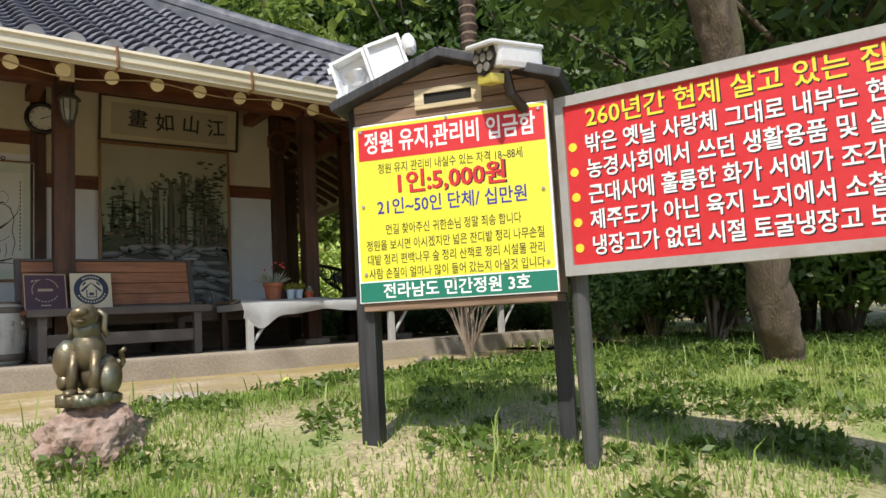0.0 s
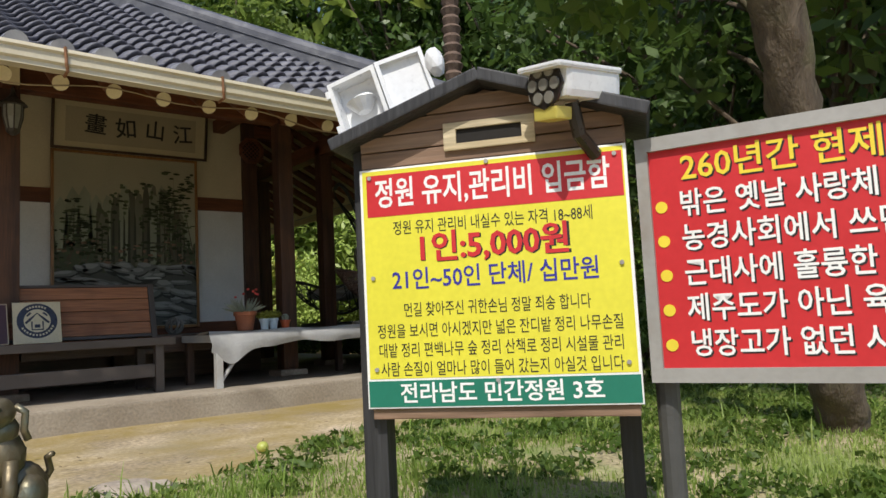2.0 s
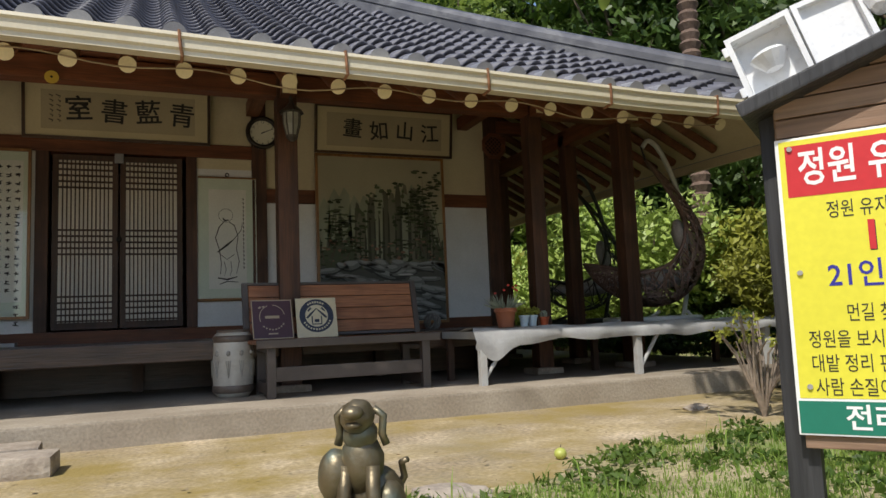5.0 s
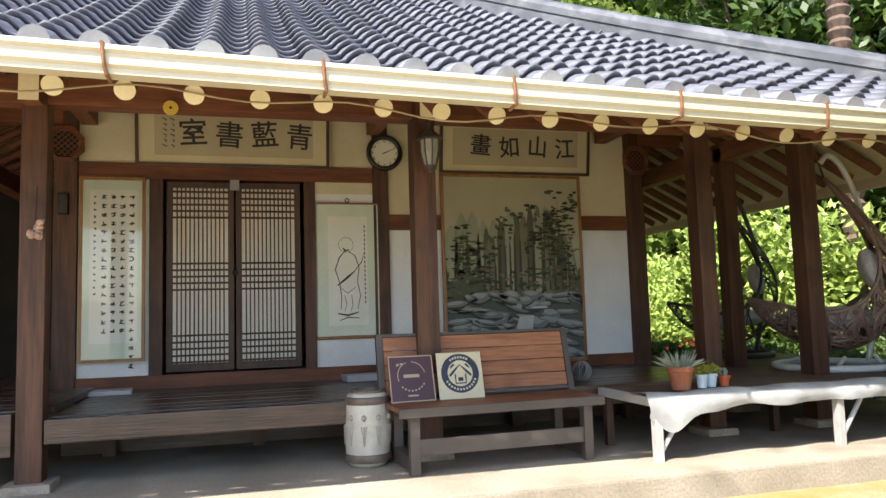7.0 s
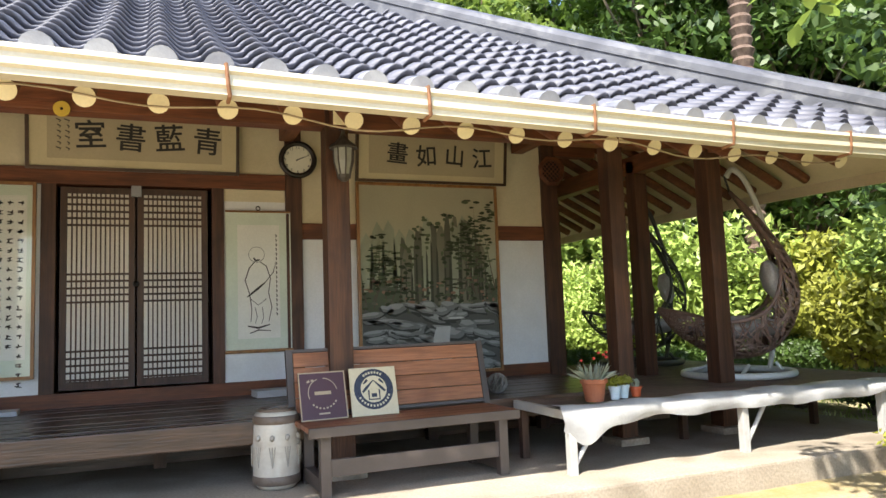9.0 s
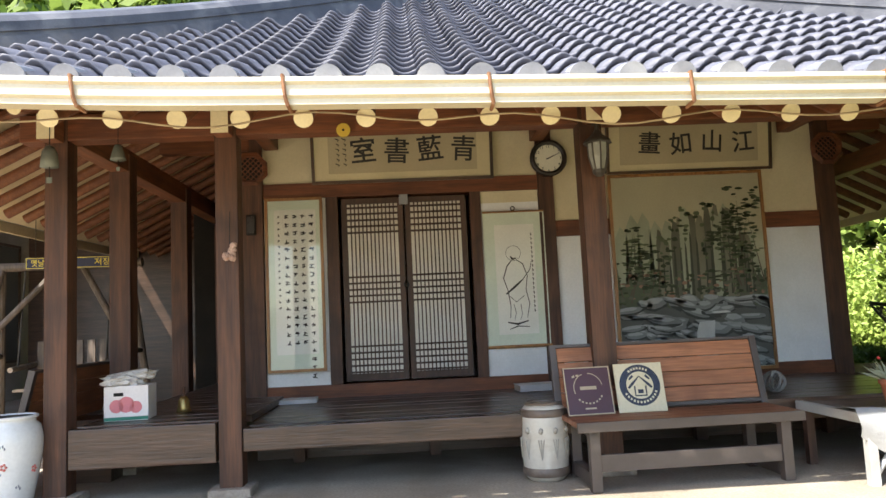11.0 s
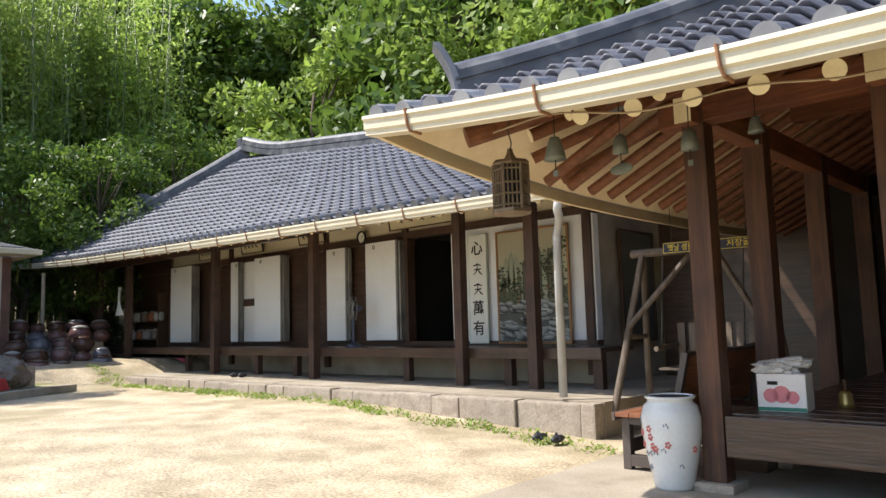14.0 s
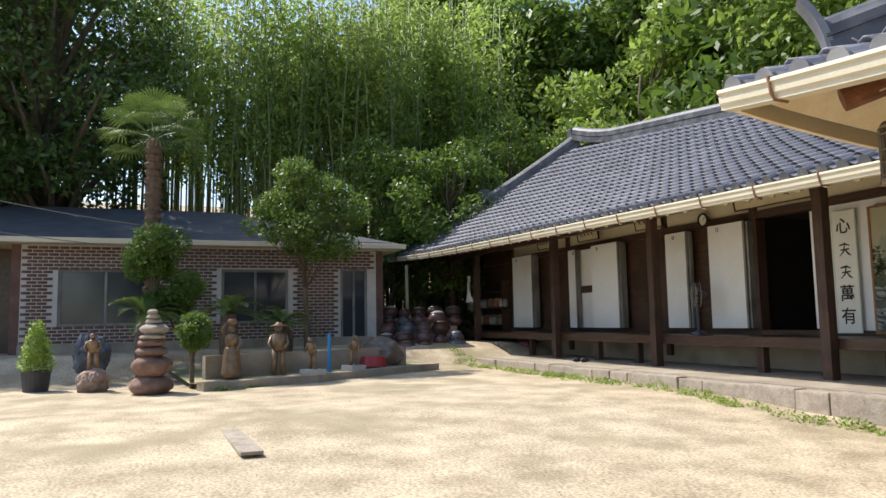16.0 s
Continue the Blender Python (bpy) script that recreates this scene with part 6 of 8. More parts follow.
part("round_field", rod((0.175, -0.001, 0.19), (0.175, 0.002, 0.19), 0.148, seg=32), paint("navy_black_field", (0.025, 0.028, 0.05), 0.3), plate2, "dark round emblem field")
part("inner_disc", rod((0.175, -0.0022, 0.19), (0.175, -0.001, 0.19), 0.098, seg=28), PALEGOLD, plate2)
brush(plate2, [[(0.175, 0.255, 0.003), (0.12, 0.2, 0.01), (0.09, 0.17, 0.008)], [(0.175, 0.255, 0.003), (0.23, 0.2, 0.01), (0.26, 0.17, 0.008)], [(0.135, 0.185, 0.006), (0.135, 0.115, 0.006), (0.215, 0.115, 0.006), (0.215, 0.185, 0.006)], [(0.1, 0.23, 0.006), (0.13, 0.26, 0.009)], [(0.25, 0.23, 0.006), (0.22, 0.26, 0.009)], [(0.155, 0.145, 0.014), (0.195, 0.145, 0.014)]], bpy.data.materials["navy_black_field"], -0.003, "house_emblem")
brush(plate2, [[(0.175 + 0.122 * math.cos(t), 0.19 + 0.122 * math.sin(t), 0.008), (0.175 + 0.122 * math.cos(t + 0.11), 0.19 + 0.122 * math.sin(t + 0.11), 0.008)] for t in steps(3.6, 5.8, 0.2) + steps(1.0, 2.1, 0.2)], PALEGOLD, -0.0015, "round_lettering")
plate2.matrix_basis = pose(2.27, 9.36, 0.462, -16, 0, 0)

for x, y, n in ((-0.28, 11.15, 3), (2.0, 11.2, 5)):
    pile = thing("paper_pile", "small pile of newspapers on the veranda floor", "papers")
    for k in range(n):
        part("sheet", box(-0.2 + rs.uniform(0, 0.02), 0.2, -0.13, 0.13 + rs.uniform(0, 0.02), k * 0.012, k * 0.012 + 0.01, bevel=0.003), paint("newsprint", (0.55, 0.55, 0.56), 0.8) if k == 0 and n == 3 else bpy.data.materials["newsprint"], pile)
    pile.matrix_basis = pose(x, y, 0.475, 0, 0, 4)
carton = thing("fruit_carton", "white fruit carton with pink print and plastic bags on top", "box")
CARD = paint("white_carton", (0.72, 0.68, 0.66), 0.7)
PINK = paint("pink_print", (0.6, 0.2, 0.22), 0.7)
part("carton", box(-0.16, 0.16, -0.13, 0.13, 0, 0.26, bevel=0.006), CARD, carton)
part("green_strip", box(-0.158, 0.158, -0.1325, -0.1305, 0.005, 0.03), GREEN, carton)
# hand hole drawn as a near-black strip, its shade put into the colour
part("hand_slot_shade", box(-0.09, -0.02, -0.1325, -0.1305, 0.185, 0.21), DARK, carton)
for c in ((-0.07, 0.11, 0.05), (0.0, 0.12, 0.06), (0.07, 0.1, 0.045)):
    part("fruit_print", rod((c[0], -0.1305, c[1]), (c[0], -0.1325, c[1]), c[2], seg=14), PINK, carton)
bm = bmesh.new()
for k in range(4):
    blob((rs.uniform(-0.08, 0.1), rs.uniform(-0.06, 0.06), 0.27 + 0.02 * k), (0.13, 0.09, 0.045), bm, 0.5, 3, 3.0, k)
part("plastic_bag", bm, material("clear_bag", (0.5, 0.47, 0.44), (0.65, 0.62, 0.58), 6, 40, 0.25, 0.5), carton, "crumpled plastic bags")
carton.matrix_basis = pose(-1.36, 10.0, 0.532, 0, 0, 6)
cup = thing("brass_bell", "brass hand bell standing on the veranda floor", "bell")
part("body", lathe([(0.06, 0), (0.05, 0.04), (0.042, 0.1), (0.025, 0.125)], 20), material("brass", (0.35, 0.24, 0.08), (0.45, 0.32, 0.12), 8, 40, 0.35, 0.1, metal=0.8), cup, smooth=True)
part("handle", rod((0, 0, 0.12), (0, 0, 0.2), 0.012, 0.016, 10), POST, cup)
cup.matrix_basis = pose(-1.05, 10.3, 0.533)

vase = thing("floor_vase", "tall white porcelain jar painted with pink and blue flowers", "vase")
PORC = material("white_porcelain", (0.66, 0.68, 0.68), (0.72, 0.74, 0.74), 3, 40, 0.18, 0.03, gloss_var=0.05)
prof = [(0.13, 0.0), (0.14, 0.02), (0.175, 0.2), (0.205, 0.38), (0.21, 0.5), (0.19, 0.58), (0.16, 0.605), (0.16, 0.63), (0.175, 0.64)]
part("body", lathe(prof, 36), PORC, vase, smooth=True)
# flat disc on the closed body, the hollow's shade painted near-black
part("mouth", rod((0, 0, 0.641), (0, 0, 0.643), 0.15, seg=24), DARK, vase, "near-black disc for the shaded open mouth")
part("rim", tube([(0.168 * math.cos(t), 0.168 * math.sin(t), 0.64) for t in steps(0, 6.283, 0.25)[:-1]], 0.012, 8, closed=True), PORC, vase)


def radius_at(z):
    for (r0, z0), (r1, z1) in zip(prof, prof[1:]):
        if z0 <= z <= z1:
            return r0 + (r1 - r0) * (z - z0) / max(1e-6, z1 - z0)
    return 0.15


PETAL, BLUEG = paint("pink_petals", (0.55, 0.16, 0.14), 0.3), paint("grey_blue_sprigs", (0.2, 0.22, 0.28), 0.3)
for k in range(26):
    a = -2.3 + rs.gauss(0, 0.75)
    z = min(0.56, max(0.08, rs.gauss(0.34, 0.12)))
    bm = bmesh.new()
    near_ = abs(z - 0.36) < 0.07
    for q in range(5 if near_ else 3):
        t = q * 1.2566
        rr = radius_at(z) + 0.001
        da, dz = 0.075 * math.cos(t), 0.018 * math.sin(t)
        blob(((rr) * math.cos(a + da), rr * math.sin(a + da), z + dz), (0.011, 0.011, 0.01) if near_ else (0.006, 0.006, 0.012), bm, 0.2, 1)
    part("painted_flower" if near_ else "painted_sprig", bm, PETAL if near_ else BLUEG, vase)
vase.matrix_basis = pose(-2.0, 9.5, 0.0)
part("dark_slab", box(-2.05, -1.65, 10.35, 10.75, 0.0, 0.5), DARKWOOD, maru)

# ---- swing and sign strip in the side porch ----
ROUGHWOOD = wood("rough_grey_timber", (0.10, 0.075, 0.055), (0.17, 0.13, 0.10), 2)
swing = thing("timber_swing", "rough timber A-frame swing seat under the side porch", "swing")
for x in (-3.75, -2.35):
    for dy in (-0.45, 0.45):
        part("leg", rod((x - 0.25 if x < -3 else x + 0.1, 12.6 + dy, 0.1), (x, 12.6, 2.02), 0.045, 0.04, 10), ROUGHWOOD, swing)
    part("cross_tie", rod((x - 0.12 if x < -3 else x + 0.05, 12.4, 1.0), (x - 0.12 if x < -3 else x + 0.05, 12.8, 1.0), 0.03, seg=8), ROUGHWOOD, swing)
    part("brace", rod((x - 0.12 if x < -3 else x + 0.05, 12.35, 1.1), (x + (0.6 if x < -3 else -0.5), 12.6, 1.95), 0.035, seg=8), ROUGHWOOD, swing)
part("top_beam", rod((-3.9, 12.6, 2.0), (-2.2, 12.6, 2.0), 0.05, seg=10), ROUGHWOOD, swing)
for k in range(6):
    part("seat_slat", box(-3.5, -2.55, 12.35 + k * 0.08, 12.42 + k * 0.08, 0.62, 0.645), ROUGHWOOD, swing)
for k in range(7):
    part("back_slat", box(-3.48 + k * 0.14, -3.39 + k * 0.14, 12.84, 12.865, 0.66, 1.15), ROUGHWOOD, swing)
for x in (-3.5, -2.55):
    part("arm_rest", rod((x, 12.3, 0.86), (x, 12.86, 0.9), 0.03, seg=8), ROUGHWOOD, swing)
    part("chain", rod((x, 12.45, 0.88), (x, 12.6, 1.97), 0.01, seg=6), IRON, swing)
strip = thing("name_strip", "narrow navy sign strip with yellow letters over the swing", "sign")
NAVYB = paint("navy_board", (0.015, 0.018, 0.05), 0.5)
part("board", box(0, 1.0, 0, 0.02, 0, 0.13, bevel=0.004), NAVYB, strip)
bm = bmesh.new()
for a, b, c, d in ((0.008, 0.992, 0.008, 0.014), (0.008, 0.992, 0.116, 0.122), (0.008, 0.014, 0.014, 0.116), (0.986, 0.992, 0.014, 0.116)):
    box(a, b, -0.003, 0.0, c, d, bm)
part("border", bm, YEL2, strip)
lettering("옛날 생활용품", 0.085, YEL2, strip, Matrix.Translation((0.27, -0.002, 0.062)) @ WALLFACE, width=0.42)
lettering("저장굴", 0.085, YEL2, strip, Matrix.Translation((0.82, -0.002, 0.062)) @ WALLFACE, width=0.24)
strip.matrix_basis = pose(-3.3, 12.2, 1.93, 0, 0, 8)
part("hang_wire", rod((0.1, 0.01, 0.13), (0.1, 0.01, 0.75), 0.004, seg=4), IRON, strip)
part("hang_wire", rod((0.9, 0.01, 0.13), (0.9, 0.01, 0.75), 0.004, seg=4), IRON, strip)
# store room walls added behind the porch, deep shade put into their dark colour
part("store_shade_wall", box(-5.2, -0.8, 16.0, 16.15, 0, 3.2), DARKWOOD, front)
part("store_shade_wall", box(-2.2, -0.82, 14.6, 14.7, 0, 2.9), DARK, front)

# ---- plants on the deck ----
TERRA = material("terracotta", (0.26, 0.085, 0.04), (0.34, 0.12, 0.06), 5, 40, 0.7, 0.2, stain=(0.18, 0.08, 0.05), stain_scale=8)
PALEBLUE = paint("pale_blue_pot", (0.52, 0.62, 0.68), 0.4)
ORANGE = paint("orange_pot", (0.45, 0.09, 0.03), 0.5)
GREYLEAF = material("grey_green_leaves", (0.30, 0.36, 0.28), (0.42, 0.46, 0.38), 3, 20, 0.6, 0.0, per=0.2, trans=0.3)
REDFLOWER = paint("red_petals", (0.5, 0.05, 0.04), 0.6)


def pot_plant(name, label, pot_mat, r, h, plant_fn, x, y, z):
    p = thing(name, label, "plant pot")
    part("pot", lathe([(r * 0.72, 0), (r * 0.95, h * 0.78), (r * 1.08, h * 0.8), (r * 1.08, h), (r * 0.95, h), (r * 0.9, h * 0.85)], 24), pot_mat, p, smooth=False)
    part("soil", rod((0, 0, h * 0.84), (0, 0, h * 0.88), r * 0.92, seg=20), SOIL, p)
    plant_fn(p, r, h)
    p.matrix_basis = pose(x, y, z)
    return p


def spiky(p, r, h):
    q = random.Random(8)
    bm = bmesh.new()
    for k in range(90):
        a, e = q.uniform(0, 6.283), q.uniform(0.35, 1.45)
        ln = q.uniform(0.1, 0.2)
        d = Vector((math.cos(a) * math.cos(e), math.sin(a) * math.cos(e), math.sin(e)))
        b0 = Vector((r * 0.5 * math.cos(a), r * 0.5 * math.sin(a), h * 0.86))
        s = d.cross(Vector((0, 0, 1))).normalized() * 0.006
        v = [bm.verts.new(t) for t in (b0 - s, b0 + s, b0 + d * ln * 0.6 + s, b0 + d * ln + Vector((0, 0, -0.02)), b0 + d * ln * 0.6 - s)]
        bm.faces.new(v)
    part("leaves", bm, GREYLEAF, p, "grey-green spiky leaves")
    bm = bmesh.new()
    for k in range(7):
        a = q.uniform(0, 6.283)
        blob((q.uniform(0.06, 0.13) * math.cos(a), q.uniform(0.06, 0.13) * math.sin(a), h + q.uniform(0.13, 0.2)), (0.014, 0.014, 0.012), bm, 0.3, 1)
    part("flowers", bm, REDFLOWER, p, "red flowers")


def tuft(p, r, h):
    part("leaves", leaf_cloud([(0, 0, h + 0.03), (0.03, 0, h + 0.04), (-0.03, 0.01, h + 0.03)], [0.05, 0.05, 0.05], 260, 0.013, 4), LEAF_Y, p, "yellow-green leaves")


def cactus(p, r, h):
    bm = bmesh.new()
    for a in (0.3, 2.2, 4.3):
        tube([(0.02 * math.cos(a), 0.02 * math.sin(a), h * 0.85), (0.03 * math.cos(a), 0.03 * math.sin(a), h + 0.03), (0.01 * math.cos(a), 0.01 * math.sin(a), h + 0.05)], 0.012, 8, bm)
    part("stems", bm, GREYLEAF, p, "stubby pale stems")


pot_plant("flower_pot", "terracotta pot of red flowers with grey-green leaves on the deck", TERRA, 0.095, 0.17, spiky, 4.03, 8.96, 0.478)
pot_plant("flower_pot", "small pale blue pot with a yellow-green plant on the deck", PALEBLUE, 0.045, 0.1, tuft, 4.22, 8.97, 0.478)
pot_plant("flower_pot", "small pale blue pot with a yellow-green plant on the deck", PALEBLUE, 0.045, 0.1, tuft, 4.32, 9.0, 0.478)
pot_plant("flower_pot", "small orange pot with stubby stems on the deck", ORANGE, 0.045, 0.08, cactus, 4.45, 9.02, 0.478)
wick = thing("wicker_ball", "small grey wicker basket beside the bench end", "basket")
bm = bmesh.new()
for k in range(16):
    a = rs.uniform(0, 3.14)
    ax = Vector((math.cos(a), math.sin(a), rs.uniform(-0.6, 0.6))).normalized()
    u_ = ax.orthogonal().normalized()
    w_ = ax.cross(u_)
    tube([(0.085 * (math.cos(t) * u_.x + math.sin(t) * w_.x), 0.085 * (math.cos(t) * u_.y + math.sin(t) * w_.y), 0.085 + 0.085 * (math.cos(t) * u_.z + math.sin(t) * w_.z)) for t in steps(0, 6.28, 0.5)], 0.006, 4, bm)
part("weave", bm, WEATHERED, wick)
wick.matrix_basis = pose(3.75, 10.05, 0.47)

# ---- hanging egg chairs ----
WICKER = material("brown_wicker", (0.16, 0.10, 0.08), (0.25, 0.16, 0.13), 10, 50, 0.5, 0.2)
CUSHION = material("grey_cushion", (0.5, 0.48, 0.49), (0.62, 0.6, 0.6), 5, 50, 0.9, 0.3)
WHITESTEEL = material("white_painted_steel", (0.62, 0.62, 0.6), (0.7, 0.7, 0.68), 3, 40, 0.4, 0.05)


def bend(pts, u):
    """Point on a smooth curve through pts, u from 0 to 1."""
    n = len(pts) - 1
    k = min(n - 1, int(u * n))
    f = u * n - k
    p = [Vector(pts[min(n, max(0, k + q))]) for q in (-1, 0, 1, 2)]
    return 0.5 * (2 * p[1] + (p[2] - p[0]) * f + (2 * p[0] - 5 * p[1] + 4 * p[2] - p[3]) * f * f + (3 * p[1] - p[0] - 3 * p[2] + p[3]) * f ** 3)


# outer line of the basket from its foot end, under the seat, up the back to the hanging point
KEEL = [(-0.78, 0, 0.7), (-0.55, 0, 0.42), (-0.1, 0, 0.2), (0.35, 0, 0.27), (0.62, 0, 0.62), (0.63, 0, 1.05), (0.4, 0, 1.5), (0.05, 0, 1.92)]
RIM = [(-0.78, 0, 0.72), (-0.5, 0, 0.66), (-0.1, 0, 0.56), (0.25, 0, 0.64), (0.42, 0, 0.86), (0.45, 0, 1.16), (0.3, 0, 1.52), (0.05, 0, 1.92)]
WIDE = [(0.04, 0, 0), (0.3, 0, 0), (0.44, 0, 0), (0.44, 0, 0), (0.4, 0, 0), (0.3, 0, 0), (0.15, 0, 0), (0.01, 0, 0)]


def shell(u, v):
    w = 2 * v - 1
    p = bend(KEEL, u).lerp(bend(RIM, u), abs(w) ** 2.0)
    return Vector((p.x, bend(WIDE, u).x * math.sin(w * math.pi / 2), p.z))


def egg_chair(label, stand_mat, weave_mat, dense, cushions):
    """A crescent basket swing whose back sweeps up to its hanging point, on a ring stand."""
    c = thing("hanging_chair", label, "hanging chair")
    part("base_ring", tube([(0.56 * math.cos(t), 0.56 * math.sin(t), 0.035) for t in steps(0, 6.283, 0.2)[:-1]], 0.034, 10, closed=True), stand_mat, c, smooth=True)
    for a in (0.5, 2.6, 4.7):
        part("base_bar", rod((0.54 * math.cos(a), 0.54 * math.sin(a), 0.035), (0.35 * math.cos(a) + 0.1, 0.35 * math.sin(a) + 0.1, 0.12), 0.02, seg=8), stand_mat, c)
    pole_line = [(0.36, 0.42, 0.04), (0.45, 0.44, 0.5), (0.48, 0.42, 1.0), (0.4, 0.3, 1.55), (0.24, 0.1, 2.0), (0.1, 0.02, 2.16), (0.02, 0, 2.08)]
    part("stand_pole", tube([tuple(bend(pole_line, k / 24)) for k in range(25)], 0.03, 10), stand_mat, c, smooth=True)
    weave = bmesh.new()
    q = random.Random(21)
    for k in range(dense):
        u0, v0 = q.random() * 0.72, q.random()
        du, dv = q.uniform(-0.22, 0.22), q.uniform(-0.8, 0.8)
        tube([shell(min(0.8, max(0.01, u0 + du * t)), min(1, max(0, v0 + dv * t))) for t in (0, 0.25, 0.5, 0.75, 1)], 0.009, 4, weave)
    for k in range(dense // 6):
        u0, v0 = q.uniform(0.68, 0.93), q.random()
        tube([shell(min(0.99, max(0.6, u0 + q.uniform(-0.08, 0.08))), min(1, max(0, v0 + d))) for d in (-0.4, 0, 0.4)], 0.008, 4, weave)
    part("weave", weave, weave_mat, c, "open woven basket")
    for v in (0.0, 1.0):
        part("rim", tube([shell(k / 28, v) for k in range(29)], 0.02, 8), weave_mat, c, smooth=True)
    part("keel", tube([shell(k / 28, 0.5) for k in range(29)], 0.018, 8), weave_mat, c, smooth=True)
    for k in range(2, 24, 3):
        part("rib", tube([shell(k / 26, v / 10) for v in range(11)], 0.014, 6), weave_mat, c)
    part("chain", rod((0.0, 0, 2.1), (0.05, 0, 1.9), 0.012, seg=8), IRON, c)
    part("seat_cushion", blob((0.0, 0, 0.5), (0.5, 0.34, 0.12), None, 0.14, 3, 3), cushions, c, "pale grey seat cushion", smooth=True)
    pad = blob((0, 0, 0), (0.1, 0.26, 0.2), None, 0.16, 3, 3)
    bmesh.ops.rotate(pad, matrix=Matrix.Rotation(radians(-12), 3, "Y"), verts=pad.verts)
    bmesh.ops.translate(pad, vec=(0.4, 0, 0.98), verts=pad.verts)
    part("back_cushion", pad, cushions, c, "pale grey back cushion", smooth=True)
    return c


ch1 = egg_chair("brown wicker crescent swing chair on a white ring stand", WHITESTEEL, WICKER, 300, CUSHION)
ch1.matrix_basis = pose(6.4, 10.0, 0.452, 0, 0, -40) @ Matrix.Diagonal((0.93, 0.93, 0.97, 1))
ch2 = egg_chair("black steel crescent swing chair with grey cushions", DARKMETAL, DARKMETAL, 40, CUSHION)
ch2.matrix_basis = pose(6.72, 12.0, 0.452, 0, 0, -36) @ Matrix.Diagonal((0.9, 0.9, 0.97, 1))

# ---- lamps on the collection box ----
WHITEPL = paint("white_plastic", (0.72, 0.73, 0.74), 0.3)
flood = thing("flood_lamp_case", "white plastic lamp case with its cover open on the box roof", "lamp")
bm = bmesh.new()
for a, b, c0, d in ((-0.075, 0.075, 0.0, 0.012), (-0.075, 0.075, 0.158, 0.17), (-0.075, -0.063, 0.012, 0.158), (0.063, 0.075, 0.012, 0.158)):
    box(a, b, -0.055, 0.01, c0, d, bm)
part("case", bm, WHITEPL, flood)
part("case_back", box(-0.063, 0.063, -0.055, -0.045, 0.012, 0.158), WHITEPL, flood)
part("reflector", lathe([(0.02, 0), (0.035, 0.02), (0.045, 0.035)], 14, at=(0, -0.02, 0.06)), WHITEPL, flood)
part("sensor", blob((0, -0.03, 0.1), (0.04, 0.02, 0.022), None, 0.1, 2), WHITEPL, flood, "white moulded sensor")
cover = new("cover")
cover.parent = flood
bm = bmesh.new()
mm = Matrix.Translation((0.078, 0.005, 0)) @ Matrix.Rotation(radians(-12), 4, "Z")
for a, b, c0, d in ((0, 0.14, 0.0, 0.012), (0, 0.14, 0.158, 0.17), (0, 0.012, 0.012, 0.158), (0.128, 0.14, 0.012, 0.158)):
    box(a, b, -0.02, 0.01, c0, d, bm, m=mm)
part("cover_frame", bm, WHITEPL, cover)
part("cover_panel", box(0.012, 0.128, -0.016, -0.01, 0.012, 0.158, m=mm), WHITEPL, cover, "pale cover panel")
for z in (0.03, 0.14):
    part("latch", box(-0.087, -0.075, -0.02, 0.012, z - 0.012, z + 0.012, bevel=0.003), WHITEPL, flood)
part("side_bulb", blob((0.24, -0.02, 0.11), (0.028, 0.028, 0.045), None, 0.1, 2), WHITEPL, flood)
flood.matrix_basis = SF @ pose(0.03, 0.0, 1.045, 0, -17, 0)
cctv = thing("solar_lamp", "white solar spot lamp with seven round leds and a yellow foot", "lamp")
part("body", box(-0.07, 0.07, -0.16, 0.04, -0.035, 0.045, bevel=0.02), WHITEPL, cctv)
part("hood", box(-0.075, 0.075, -0.16, 0.07, 0.035, 0.052, bevel=0.01), WHITEPL, cctv)
part("face", rod((0, 0.041, 0.002), (0, 0.048, 0.002), 0.062, seg=8), BLACKRIM, cctv, "black lamp face")
LENS = material("grey_lens", (0.2, 0.19, 0.16), (0.27, 0.26, 0.22), 8, 30, 0.2, 0.0)
for k in range(7):
    a = k * math.pi / 3
    x, z = (0, 0.002) if k == 6 else (0.038 * math.cos(a), 0.002 + 0.038 * math.sin(a))
    part("led", rod((x, 0.047, z), (x, 0.052, z), 0.0155, seg=14), LENS, cctv)
part("yellow_foot", box(-0.04, 0.04, -0.01, 0.045, -0.085, -0.052, bevel=0.006), paint("dull_yellow", (0.55, 0.47, 0.1), 0.4), cctv, "yellow sensor foot")
part("arm", tube([(0.03, -0.02, -0.04), (0.035, -0.04, -0.12), (0.035, -0.1, -0.17)], 0.018, 8), BLACKRIM, cctv)
cctv.matrix_basis = SF @ pose(0.575, 0.1, 1.065, -4, 8, 38)

# ---- lion statue on its rock ----
rockmat = material("pink_granite", (0.24, 0.15, 0.11), (0.42, 0.32, 0.26), 9, 40, 0.95, 1.0, stain=(0.12, 0.09, 0.07), stain_scale=6)
rock = thing("rough_rock", "rough pinkish granite rock in the grass", "rock")
part("stone", blob((0, 0, 0), (0.2, 0.19, 0.185), None, 0.2, 5, 2.6, 3), rockmat, rock)
rock.matrix_basis = pose(1.72, 5.3, -0.24)
lion = thing("lion_statue", "bronze seated lion statue with a ball on a scalloped base", "statue")
BRZ = material("aged_bronze", (0.12, 0.095, 0.055), (0.22, 0.18, 0.11), 9, 40, 0.4, 0.3, metal=0.6, stain=(0.12, 0.2, 0.18), stain_scale=8, stain_amount=0.5)
bm = lathe([(0.105, 0.0), (0.115, 0.01), (0.115, 0.03), (0.1, 0.04)], 20)
